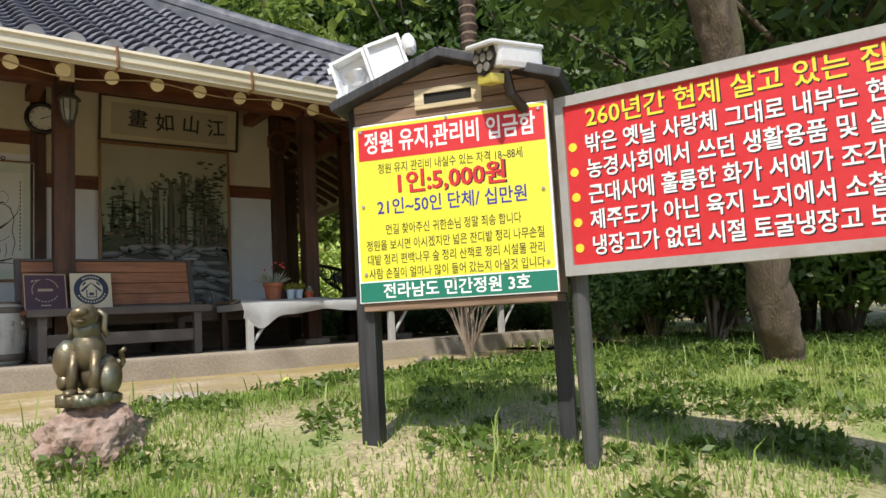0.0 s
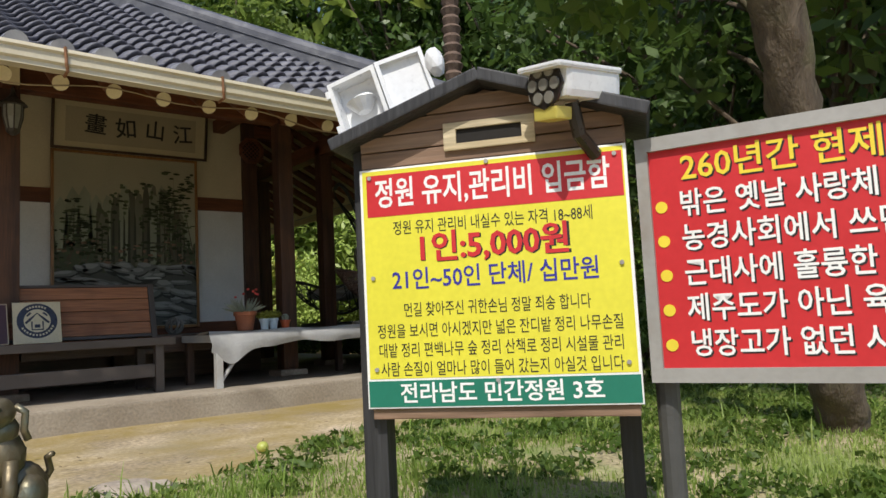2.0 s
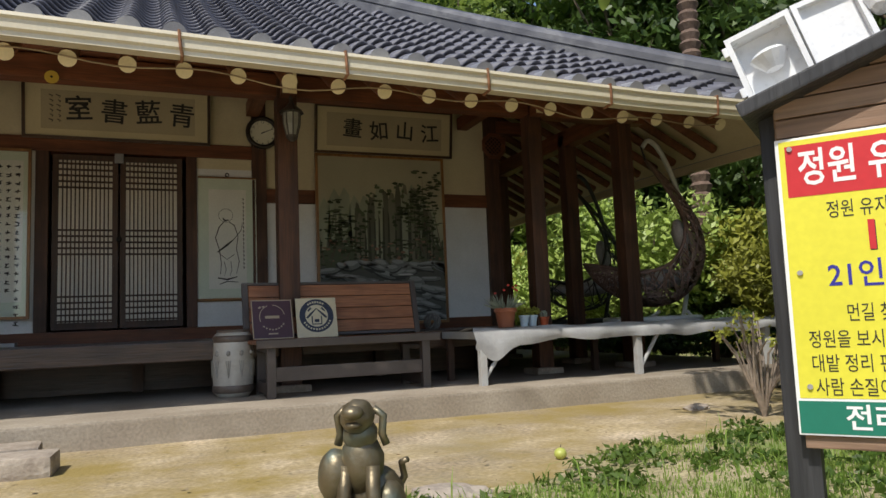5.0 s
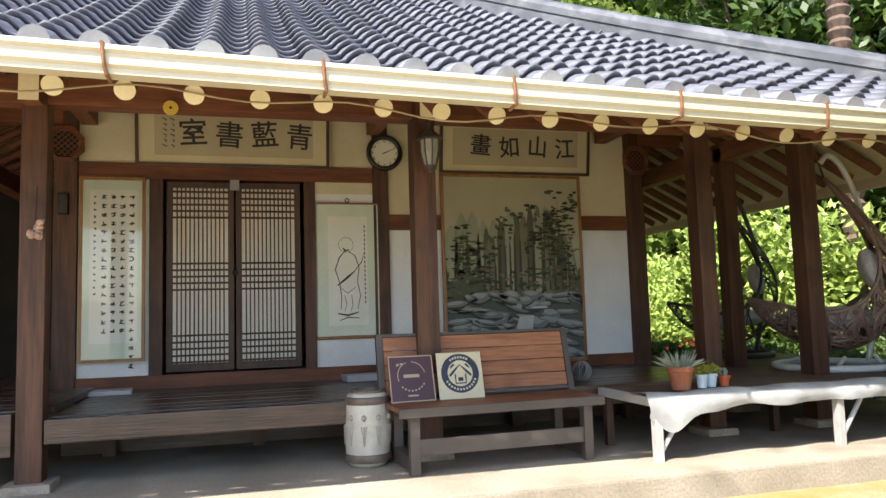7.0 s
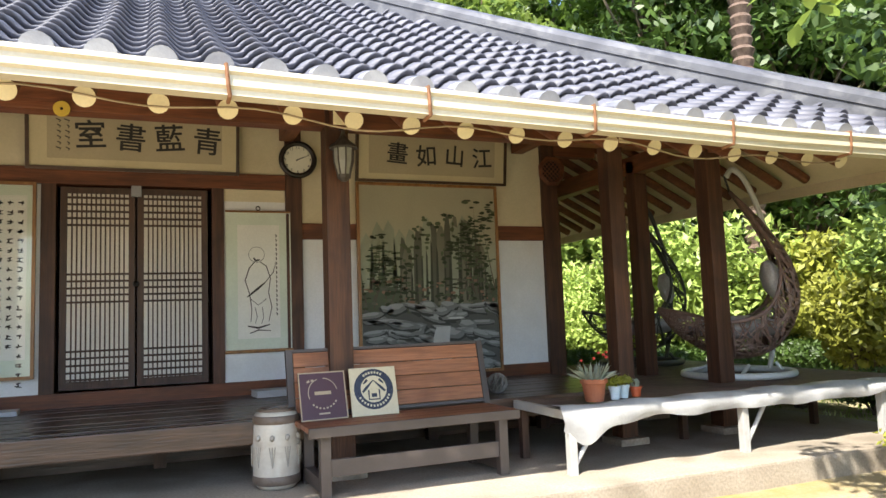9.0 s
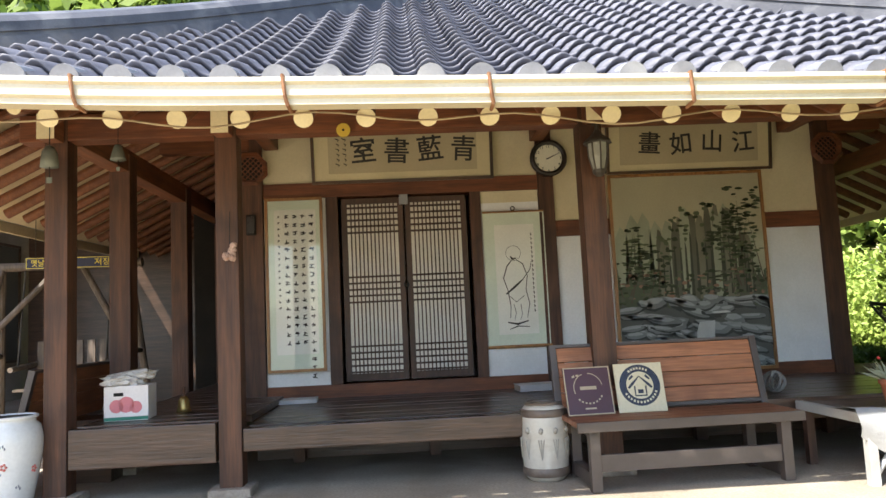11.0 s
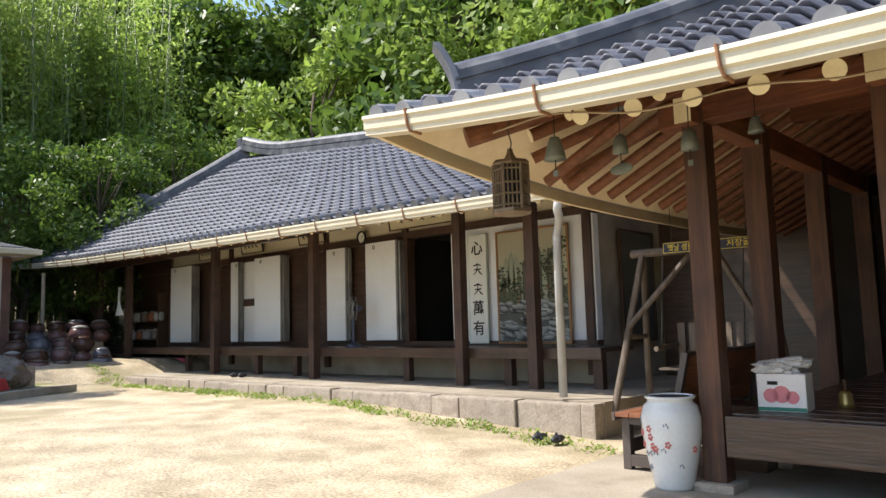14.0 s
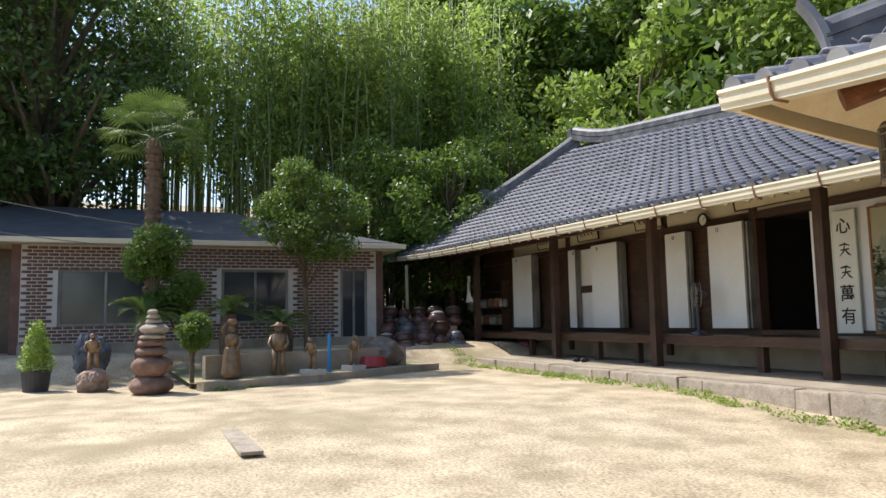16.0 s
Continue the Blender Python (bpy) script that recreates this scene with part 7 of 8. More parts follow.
for k in range(7):
    a = -2.6 + k * 0.33
    rod((0.09 * math.cos(a), 0.09 * math.sin(a), 0.0), (0.09 * math.cos(a), 0.09 * math.sin(a), 0.045), 0.028, seg=10, bm=bm)
blob((0.02, 0.03, 0.11), (0.085, 0.075, 0.08), bm, 0.08, 3)
blob((0.075, -0.005, 0.09), (0.045, 0.055, 0.065), bm, 0.08, 3)
blob((0.0, -0.01, 0.2), (0.062, 0.058, 0.085), bm, 0.08, 3)
for sx in (-0.035, 0.04):
    tube([(sx, -0.045, 0.2), (sx * 1.1, -0.06, 0.12), (sx, -0.07, 0.05)], 0.021, 8, bm)
    blob((sx, -0.085, 0.05), (0.026, 0.034, 0.017), bm, 0.1, 2)
blob((0.0, -0.02, 0.28), (0.048, 0.045, 0.05), bm, 0.08, 3)
blob((0.0, -0.04, 0.33), (0.047, 0.05, 0.048), bm, 0.1, 3)
blob((0.0, -0.085, 0.345), (0.032, 0.03, 0.02), bm, 0.1, 2)
blob((0.0, -0.075, 0.312), (0.026, 0.025, 0.012), bm, 0.1, 2)
for sx in (-1, 1):
    tube([(sx * 0.04, -0.02, 0.35), (sx * 0.066, -0.015, 0.33), (sx * 0.06, -0.01, 0.28), (sx * 0.07, -0.005, 0.25)], 0.012, 6, bm)
tube([(0.07, 0.06, 0.1), (0.1, 0.07, 0.15), (0.095, 0.06, 0.19), (0.115, 0.05, 0.2)], 0.013, 6, bm, taper=0.7)
blob((-0.07, -0.03, 0.17), (0.05, 0.045, 0.075), bm, 0.05, 3)
blob((-0.075, -0.035, 0.09), (0.032, 0.03, 0.035), bm, 0.1, 2)
part("statue_body", bm, BRZ, lion, smooth=True)
lion.matrix_basis = pose(1.71, 5.28, -0.068, 0, 0, -32) @ Matrix.Diagonal((1.05, 1.05, 1.06, 1))

apple = thing("fallen_fruit", "small yellow-green fruit lying on the yard", "fruit")
part("fruit", blob((0, 0, 0.03), (0.033, 0.033, 0.03), None, 0.06, 3), paint("yellow_green_fruit", (0.42, 0.45, 0.1), 0.4), apple, smooth=True)
part("stalk", rod((0, 0, 0.055), (0.004, 0, 0.075), 0.002, seg=5), BARK, apple)
apple.matrix_basis = pose(3.08, 6.5, -0.18)
for x, y, s in ((2.25, 5.95, 0.13), (4.9, 7.6, 0.07), (1.1, 5.7, 0.05)):
    st_ = thing("field_stone", "flat grey stone at the edge of the grass", "stone")
    part("stone", blob((0, 0, 0), (s * 1.5, s, s * 0.5), None, 0.3, 3, 2, x), STONE, st_)
    st_.matrix_basis = pose(x, y, ground_z(x, y) + 0.01)
for x, y, w, d, a in ((0.15, 8.1, 0.75, 0.34, 4), (0.35, 7.72, 0.6, 0.3, -3)):
    sl = thing("stepping_stone", "long weathered stone step before the plinth", "step")
    part("stone", box(-w / 2, w / 2, -d / 2, d / 2, 0, 0.12, bevel=0.03), STONE, sl)
    sl.matrix_basis = pose(x, y, -0.19, 0, 0, a)

# ---- shrubs and trees round the sign and the porch ----
def bush(label, r, h, leaf_mat, seed, leaves=2500, leaf=0.05, name="shrub"):
    q = random.Random(seed)
    b = thing(name, label, "shrub")
    cs, rr = [], []
    for k in range(14):
        a, e = q.uniform(0, 6.283), q.random()
        cs.append((r * 0.6 * e * math.cos(a), r * 0.6 * e * math.sin(a), h * q.uniform(0.3, 0.8)))
        rr.append(r * q.uniform(0.3, 0.5))
    bm = bmesh.new()
    for c in cs:
        tube([(0, 0, -0.1), (c[0] * 0.4, c[1] * 0.4, c[2] * 0.5), c], 0.02 + r * 0.01, 5, bm, taper=0.3)
    part("branching_stem", bm, BARK, b)
    part("foliage", leaf_cloud(cs, rr, leaves, leaf, seed, h / (2 * r)), leaf_mat, b)
    return b


sh_d = bush("dense dark green garden shrub", 0.95, 1.7, LEAF_D, 31, 7000, 0.045)
sh_g = bush("rounded green garden shrub in the bed", 0.9, 1.5, LEAF, 32, 6000, 0.05)
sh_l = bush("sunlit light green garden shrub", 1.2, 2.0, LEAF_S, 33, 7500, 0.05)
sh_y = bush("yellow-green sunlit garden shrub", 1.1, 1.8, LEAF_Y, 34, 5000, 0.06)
hedge = bush("low clipped dark green hedge bush", 0.7, 0.75, LEAF_D, 35, 5000, 0.035)
for ob, (x, y) in ((sh_d, (7.4, 6.3)), (sh_g, (8.9, 8.6)), (sh_l, (9.8, 14.5)), (sh_y, (9.6, 11.2)), (hedge, (8.0, 13.4))):
    ob.location = (x, y, ground_z(x, y))
rb = random.Random(17)
for x, y, s in ((6.5, 6.9, 0.75), (8.2, 5.4, 1.1), (7.9, 7.4, 1.0), (8.6, 4.2, 1.2), (9.4, 6.4, 1.2), (9.2, 3.0, 1.2), (7.6, 3.2, 0.7), (10.2, 5.0, 1.3)):
    plant(sh_d if rb.random() < 0.7 else sh_g, x, y, s, rb.uniform(0, 6))
for k in range(9):
    plant(hedge, 7.6 + 0.75 * k, 15.2 - 0.55 * k, rb.uniform(0.9, 1.15), rb.uniform(0, 6))
for k in range(6):
    plant(hedge, 8.1 + 0.2 * k, 13.0 - 0.9 * k, rb.uniform(0.8, 1.0), rb.uniform(0, 6))
for k in range(26):
    a = rb.random()
    x, y = 8.6 + 9 * rb.random(), 13.5 + 7.5 * rb.random()
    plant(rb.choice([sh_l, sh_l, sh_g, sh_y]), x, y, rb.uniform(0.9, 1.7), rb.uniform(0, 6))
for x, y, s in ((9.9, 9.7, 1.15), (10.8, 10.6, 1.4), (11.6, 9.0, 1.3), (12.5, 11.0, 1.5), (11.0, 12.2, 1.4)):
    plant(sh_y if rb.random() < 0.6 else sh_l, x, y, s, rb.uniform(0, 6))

# leaning tree beside the red board
lt = thing("tree", "old leaning tree with rough bark beside the red board", "tree")
gz = ground_z(5.35, 4.44)
tr_pts = [(5.38, 4.45, gz - 0.3), (5.33, 4.43, gz + 0.1), (5.2, 4.39, 0.1), (4.97, 4.31, 0.7), (4.7, 4.22, 1.3), (4.45, 4.14, 1.8), (4.15, 4.05, 2.6), (3.95, 4.0, 3.6), (3.9, 4.0, 5.0)]
fine = [Vector(a).lerp(Vector(b), u / 6) for a, b in zip(tr_pts, tr_pts[1:]) for u in range(6)] + [Vector(tr_pts[-1])]
bm = tube([tuple(q) for q in fine], 0.13, 24, taper=0.7)
for v in bm.verts:
    v.co += Vector((noise.noise(v.co * 9), noise.noise(v.co * 9 + Vector((5, 0, 0))), 0)) * 0.03 + Vector((noise.noise(v.co * 34), noise.noise(v.co * 34 + Vector((5, 0, 0))), 0)) * 0.014
limbs = []
rl = random.Random(5)
for k in range(22):
    z = rl.uniform(2.5, 4.8)
    a = rl.uniform(-0.6, 1.7)
    ln = rl.uniform(1.2, 3.4)
    b0 = Vector((4.05, 4.03, z))
    e0 = b0 + Vector((math.cos(a) * ln, math.sin(a) * ln, rl.uniform(-0.2, 0.6)))
    tube([b0, b0.lerp(e0, 0.5) + Vector((0, 0, 0.12)), e0], 0.035, 6, bm, taper=0.3)
    limbs += [tuple(b0.lerp(e0, u)) for u in (0.55, 0.8, 1.0)]
part("trunk", bm, BARK, lt, smooth=True)
part("crown", leaf_cloud(limbs, [0.42] * len(limbs), 5200, 0.085, 41, 0.7), LEAF, lt)
bt = tree("broadleaf tree with big dark leaves", 6.5, 2.3, 0.15, LEAF_D, 45, 7000, 0.1, 0.3, clumps=34)
bt.location = (8.4, 5.6, ground_z(8.4, 5.6))
for x, y, s in ((10.5, 8.0, 1.1), (10.2, 3.6, 1.2), (12.5, 6.2, 1.3), (7.9, 9.9, 0.0)):
    if s:
        plant(bt, x, y, s, rb.uniform(0, 6))
# near branch with large leaves
br = thing("leafy_branch", "overhanging branch with large fresh green leaves", "branch")
tw = bmesh.new()
tube([(4.1, 4.05, 2.75), (4.3, 5.3, 2.8), (3.9, 6.0, 2.62), (3.5, 6.3, 2.55)], 0.02, 6, tw, taper=0.4)
leafv, leaff = [], []
for k in range(120):
    u = rl.random()
    c = Vector((4.8 - 1.45 * u, 5.2 + 1.2 * u, 2.78 - 0.26 * u)) + Vector((rl.gauss(0, 0.13), rl.gauss(0, 0.13), rl.gauss(-0.02, 0.1)))
    a = rl.uniform(0, 6.283)
    d = Vector((math.cos(a), math.sin(a), rl.uniform(-1.1, 0.0))).normalized()
    s = d.cross(Vector((0, 0, 1))).normalized()
    L, W = rl.uniform(0.1, 0.17), rl.uniform(0.028, 0.042)
    o = len(leafv)
    leafv += [tuple(c), tuple(c + d * L * 0.35 + s * W), tuple(c + d * L * 0.75 + s * W * 0.7), tuple(c + d * L), tuple(c + d * L * 0.75 - s * W * 0.7), tuple(c + d * L * 0.35 - s * W), tuple(c + d * L * 0.5 + Vector((0, 0, -0.01)))]
    leaff += [(o, o + 1, o + 6), (o + 1, o + 2, o + 6), (o + 2, o + 3, o + 6), (o + 3, o + 4, o + 6), (o + 4, o + 5, o + 6), (o + 5, o, o + 6)]
part("twig", tw, BARK, br)
part("leaves", mesh_from("leaves", leafv, leaff, True), LEAF_L, br)

# twiggy bare shrub
sb = thing("bare_shrub", "small bare twiggy shrub with a few pale leaves", "shrub")
bm = bmesh.new()
tips = []
for k in range(26):
    a, sp = rl.uniform(0, 6.283), rl.uniform(0.05, 0.36)
    p0 = Vector((0, 0, 0.0))
    p1 = Vector((0.05 * math.cos(a), 0.05 * math.sin(a), 0.16))
    p2 = Vector((sp * 0.6 * math.cos(a), sp * 0.6 * math.sin(a), rl.uniform(0.3, 0.45)))
    p3 = Vector((sp * math.cos(a + 0.2), sp * math.sin(a + 0.2), rl.uniform(0.5, 0.72)))
    tube([p0, p1, p2, p3], 0.013, 5, bm, taper=0.35)
    tips.append(tuple(p3))
part("branching_twig", bm, material("pale_twig_bark", (0.22, 0.17, 0.13), (0.32, 0.26, 0.2), 8, 40, 0.9, 0.5), sb)
part("leaves", leaf_cloud(tips, [0.07] * len(tips), 260, 0.022, 3), LEAF_Y, sb)
sb.location = (5.0, 7.05, ground_z(5.0, 7.05))

# palm trunk behind the house
pt = thing("palm_tree", "tall palm with a shaggy brown trunk", "palm tree")
bm = bmesh.new()
for k in range(46):
    z = k * 0.2
    lathe([(0.15, z - 0.02), (0.2 + 0.02 * (k % 2), z + 0.12), (0.155, z + 0.19)], 11, bm)
SHAG = material("shaggy_palm_trunk", (0.11, 0.07, 0.05), (0.19, 0.13, 0.095), 12, 50, 0.95, 1.0)
part("trunk", bm, SHAG, pt)


def fan_leaf(bm, base, a, e, ln, n=22, spread=1.9):
    d = Vector((math.cos(a) * math.cos(e), math.sin(a) * math.cos(e), math.sin(e)))
    s = d.cross(Vector((0, 0, 1))).normalized()
    tip = base + d * ln * 0.55
    tube([base, base.lerp(tip, 0.5) + Vector((0, 0, 0.04)), tip], 0.012, 5, bm)
    for k in range(n):
        t = (k / (n - 1) - 0.5) * spread * 1.6
        dd = (d * math.cos(t) + s * math.sin(t)).normalized()
        w = s * math.cos(t) * 0.018 - d * math.sin(t) * 0.018
        l2 = ln * 0.55
        m1 = tip + dd * l2 * 0.65
        m2 = tip + dd * l2 + Vector((0, 0, -0.22 * l2))
        vs = [bm.verts.new(p) for p in (tip, m1 + w, m2, m1 - w)]
        bm.faces.new(vs)


PALMLEAF = material("palm_leaf_green", (0.09, 0.15, 0.03), (0.17, 0.24, 0.06), 2, 12, 0.45, 0.0, trans=0.4)
bm = bmesh.new()
for k in range(26):
    fan_leaf(bm, Vector((0, 0, 9.1)), k * 2.4, rl.uniform(-0.6, 1.2), 1.4)
part("fronds", bm, PALMLEAF, pt)
pt.location = (10.87, 14.07, ground_z(10.87, 14.07))

# ---- grass ----
rg = np.random.RandomState(9)
gv, gf = [], []


def blade_patch(count, x0, x1, y0, y1, test, h0, h1, w):
    done = 0
    while done < count:
        x, y = rg.uniform(x0, x1), rg.uniform(y0, y1)
        done += 1
        if not test(x, y):
            continue
        dens = noise.noise(Vector((x * 1.4, y * 1.4, 4)))
        if dens < rg.uniform(-0.55, 0.15):
            continue
        z = ground_z(x, y) + 0.02
        a, lean = rg.uniform(0, 6.283), rg.uniform(0.1, 0.9)
        h = rg.uniform(h0, h1) * (0.8 + 0.5 * dens)
        d = Vector((math.cos(a), math.sin(a), 0))
        s = Vector((-d.y, d.x, 0)) * w
        o = len(gv)
        b0 = Vector((x, y, z))
        m = b0 + d * lean * h * 0.35 + Vector((0, 0, h * 0.6))
        t = b0 + d * lean * h * 0.95 + Vector((0, 0, h * (1 - 0.35 * lean)))
        gv.extend([tuple(b0 - s), tuple(b0 + s), tuple(m + s * 0.8), tuple(m - s * 0.8), tuple(t)])
        gf.extend([(o, o + 1, o + 2, o + 3), (o + 3, o + 2, o + 4)])


blade_patch(95000, 1.0, 6.6, 3.2, 7.4, in_lawn, 0.02, 0.07, 0.003)
blade_patch(9000, 6.4, 13, 3.0, 14, lambda x, y: True, 0.04, 0.12, 0.007)
tagged(part("grass", mesh_from("grass", gv, gf), GRASS), "patchy green lawn grass", "grass", kind="stuff")
gv, gf = [], []
blade_patch(900, 1.2, 6.0, 3.4, 7.6, in_lawn, 0.12, 0.24, 0.004)
tagged(part("tall_grass", mesh_from("tall_grass", gv, gf), GRASS), "scattered tall grass tufts", "grass", kind="stuff")
# low broad weeds and ground ivy
wc, wr = [], []
for k in range(900):
    x, y = rb.uniform(1.6, 8.5), rb.uniform(3.0, 8.3)
    if in_lawn(x, y) and (x > 3.6 or rb.random() < 0.4):
        wc.append((x, y, ground_z(x, y) + 0.045))
        wr.append(rb.uniform(0.06, 0.16))
# dark ivy green, which also stands in for tree shade on the lawn
tagged(part("weeds", leaf_cloud(wc, wr, 30000, 0.022, 77, 0.3), LEAF), "low broad-leaved weeds in the lawn", "weeds", kind="stuff")
# moss and weeds along the far plinth and garden kerb
wc, wr = [], []
for k in range(150):
    x = rb.uniform(-17, -3.4)
    wc.append((x, 11.45 + rb.gauss(0, 0.12) - (0.15 if x > -8 else 0), ground_z(x, 11.4) + 0.02))
    wr.append(rb.uniform(0.05, 0.2))
for k in range(60):
    u = rb.random()
    wc.append((-12.6 - 2.7 * u + 0.15, 5.1 + 5.1 * u - 0.05, ground_z(-13, 7) + 0.02))
    wr.append(rb.uniform(0.05, 0.15))
tagged(part("edge_weeds", leaf_cloud(wc, wr, 6500, 0.025, 78, 0.4), LEAF_L), "weeds and moss along the plinth foot", "weeds", kind="stuff")

# ---- things at the long house ----
fan = thing("electric_fan", "old electric fan standing on the veranda of the long house", "fan")
FANM = material("dark_blue_plastic", (0.03, 0.035, 0.06), (0.05, 0.055, 0.09), 4, 30, 0.4, 0.05)
part("base", lathe([(0.15, 0), (0.14, 0.04), (0.06, 0.07), (0.03, 0.1)], 20), FANM, fan)
part("pole", rod((0, 0, 0.08), (0, 0, 0.55), 0.025, seg=10), FANM, fan)
cg = bmesh.new()
for rr_, yy in ((0.22, -0.05), (0.22, 0.05), (0.15, -0.085), (0.08, -0.1)):
    tube([(rr_ * math.cos(t), yy, 0.72 + rr_ * math.sin(t)) for t in steps(0, 6.283, 0.3)[:-1]], 0.007, 5, cg, closed=True)
for k in range(18):
    a = k * 0.349
    tube([(0.03 * math.cos(a), -0.1, 0.72 + 0.03 * math.sin(a)), (0.15 * math.cos(a), -0.085, 0.72 + 0.15 * math.sin(a)), (0.22 * math.cos(a), 0.0, 0.72 + 0.22 * math.sin(a))], 0.004, 4, cg)
part("cage", cg, WEATHERED, fan)
for k in range(4):
    a = k * 1.5708 + 0.4
    part("blade", blob((0.1 * math.cos(a), -0.01, 0.72 + 0.1 * math.sin(a)), (0.085, 0.012, 0.075), None, 0.1, 2), GREYG, fan)
part("motor", blob((0, 0.08, 0.72), (0.07, 0.09, 0.07), None, 0.05, 2), FANM, fan)
fan.matrix_basis = pose(-10.15, 13.4, 0.842, 0, 0, -35)
lp = landscape("landscape_painting", "large green landscape painting in a brown frame on the long house", 1.42, 1.85, 9)
lp.matrix_basis = pose(-7.12, LW - 0.06, 0.87)
lsc = picture("calligraphy_scroll", "tall white scroll with five large brushed characters", 0.42, 1.85, PAPERG, PAPERW, 0.02, 0.02)
lsc.matrix_basis = pose(-7.76, LW - 0.06, 0.88)
for k in range(5):
    z = 1.6 - k * 0.34
    st = [[(0.12, z + 0.06, 0.01), (0.22, z + 0.08, 0.016), (0.3, z + 0.05, 0.008)], [(0.14, z - 0.01, 0.01), (0.29, z + 0.0, 0.012)], [(0.22, z + 0.1, 0.008), (0.2, z - 0.03, 0.014), (0.12, z - 0.1, 0.006)], [(0.22, z, 0.01), (0.27, z - 0.07, 0.014), (0.32, z - 0.1, 0.008)]]
    if k in (0, 3, 4):
        lettering({0: "心", 3: "萬", 4: "有"}[k], 0.26, INK, lsc, Matrix.Translation((0.21, -0.0155, z)) @ WALLFACE, bold=0.004)
    else:
        brush(lsc, st[k % 2:] + st[:1], INK, -0.0155, "large_character")
for x, w in ((-9.7, 1.65), (-12.6, 0.9), (-14.9, 0.9), (-16.9, 0.7)):
    lb = picture("calligraphy_board", "small framed calligraphy board under the eave of the long house", w, 0.36, FRAMEBROWN, CREAM, 0.022, 0.03)
    brush(lb, [[(w * (0.2 + 0.17 * k) - 0.06, 0.22, 0.012), (w * (0.2 + 0.17 * k), 0.16, 0.018), (w * (0.2 + 0.17 * k) + 0.05, 0.12, 0.008)] for k in range(4)] + [[(w * (0.2 + 0.17 * k) - 0.05, 0.13, 0.008), (w * (0.2 + 0.17 * k) + 0.06, 0.23, 0.01)] for k in range(4)], INK, -0.0165, "brushed_characters")
    lb.matrix_basis = pose(x, LW - 0.07, 3.02, 10)
lck = thing("wall_clock", "small dark-rimmed clock high on the long house wall", "clock")
part("rim", tube([(0.12 * math.cos(t), -0.02, 0.12 * math.sin(t)) for t in steps(0, 6.283, 0.3)[:-1]], 0.02, 8, closed=True), BLACKRIM, lck)
part("dial", rod((0, 0, 0), (0, -0.01, 0), 0.115, seg=24), DIAL, lck)
part("hand", rod((0, -0.014, 0), (0.05, -0.014, 0.05), 0.005, seg=5), BLACK_P, lck)
lck.matrix_basis = pose(-10.5, LW - 0.1, 2.98)
dp = picture("dark_painting", "tall dark painting on the shaded side wall", 1.1, 1.8, FRAMEBROWN, paint("dark_painted_ground", (0.07, 0.07, 0.055), 0.6), 0.04, 0.04)
dp.matrix_basis = pose(-5.28, 14.75, 0.85, 0, 0, 90)
PINKB, DARKSHOE, REDP = paint("pink_rubber", (0.4, 0.06, 0.12), 0.4), paint("dark_rubber", (0.03, 0.03, 0.035), 0.5), paint("red_plastic", (0.35, 0.03, 0.03), 0.4)


def boot(x, y, z, mat, tall):
    b = thing("rubber_boot" if tall else "slipper", "pink rubber boot under the veranda" if tall else "dark slipper on the plinth", "shoe", "boots under the veranda" if tall else "slippers on the plinth")
    bm = blob((0, -0.05, 0.045), (0.05, 0.13, 0.045), None, 0.05, 2)
    part("foot", bm, mat, b, smooth=True)
    if tall:
        part("shaft", lathe([(0.05, 0.03), (0.055, 0.25), (0.06, 0.3)], 12, at=(0, 0.03, 0)), mat, b)
    else:
        part("strap", tube([(-0.05, -0.08, 0.03), (0, -0.08, 0.1), (0.05, -0.08, 0.03)], 0.02, 6), mat, b)
    b.matrix_basis = pose(x, y, z, 0, 0, rb.uniform(-20, 20))


for k in range(5):
    boot(-17.6 + k * 0.17, 13.5, 0.27, PINKB, True)
for x, y in ((-12.9, 12.6), (-12.7, 12.65), (-17.95, 12.8), (-17.8, 12.85), (-4.35, 11.2), (-4.15, 11.25)):
    boot(x, y, 0.27 if x < -5 else 0.02 + ground_z(x, y), DARKSHOE, False)
bk = thing("bucket", "red plastic bucket on the far end of the plinth", "bucket")
part("body", lathe([(0.11, 0), (0.15, 0.28), (0.16, 0.3)], 18), REDP, bk)
part("handle", tube([(-0.15, 0, 0.29), (-0.08, 0, 0.4), (0.08, 0, 0.4), (0.15, 0, 0.29)], 0.007, 5), WEATHERED, bk)
bk.matrix_basis = pose(-20.3, 13.0, 0.27)
towel = thing("hung_cloth", "white cloth hung on the far post", "cloth")
bm = bmesh.new()
rw = []
for k in range(9):
    u = k / 8
    rw.append([bm.verts.new((-0.18 * u + 0.36 * u * j / 6 + 0.02 * math.sin(j * 2 + k), 0.05 * math.sin(j * 1.7 + k * 0.4), -0.75 * u)) for j in range(7)])
for a, b in zip(rw, rw[1:]):
    for j in range(6):
        bm.faces.new((a[j], a[j + 1], b[j + 1], b[j]))
part("cloth", bm, PAPERW, towel, smooth=True)
towel.matrix_basis = pose(-19.1, 12.85, 2.45)
shelf = thing("kitchen_shelf", "dark shelf with pots at the end of the long house", "shelf")
for z in (1.0, 1.5, 2.0):
    part("board", box(-1.0, 1.0, -0.15, 0.15, z, z + 0.03), DARKWOOD, shelf)
for x in (-1.0, 1.0):
    part("upright", box(x - 0.03, x + 0.03, -0.15, 0.15, 0.85, 2.3), DARKWOOD, shelf)
shelf.matrix_basis = pose(-19.8, 13.9, 0)
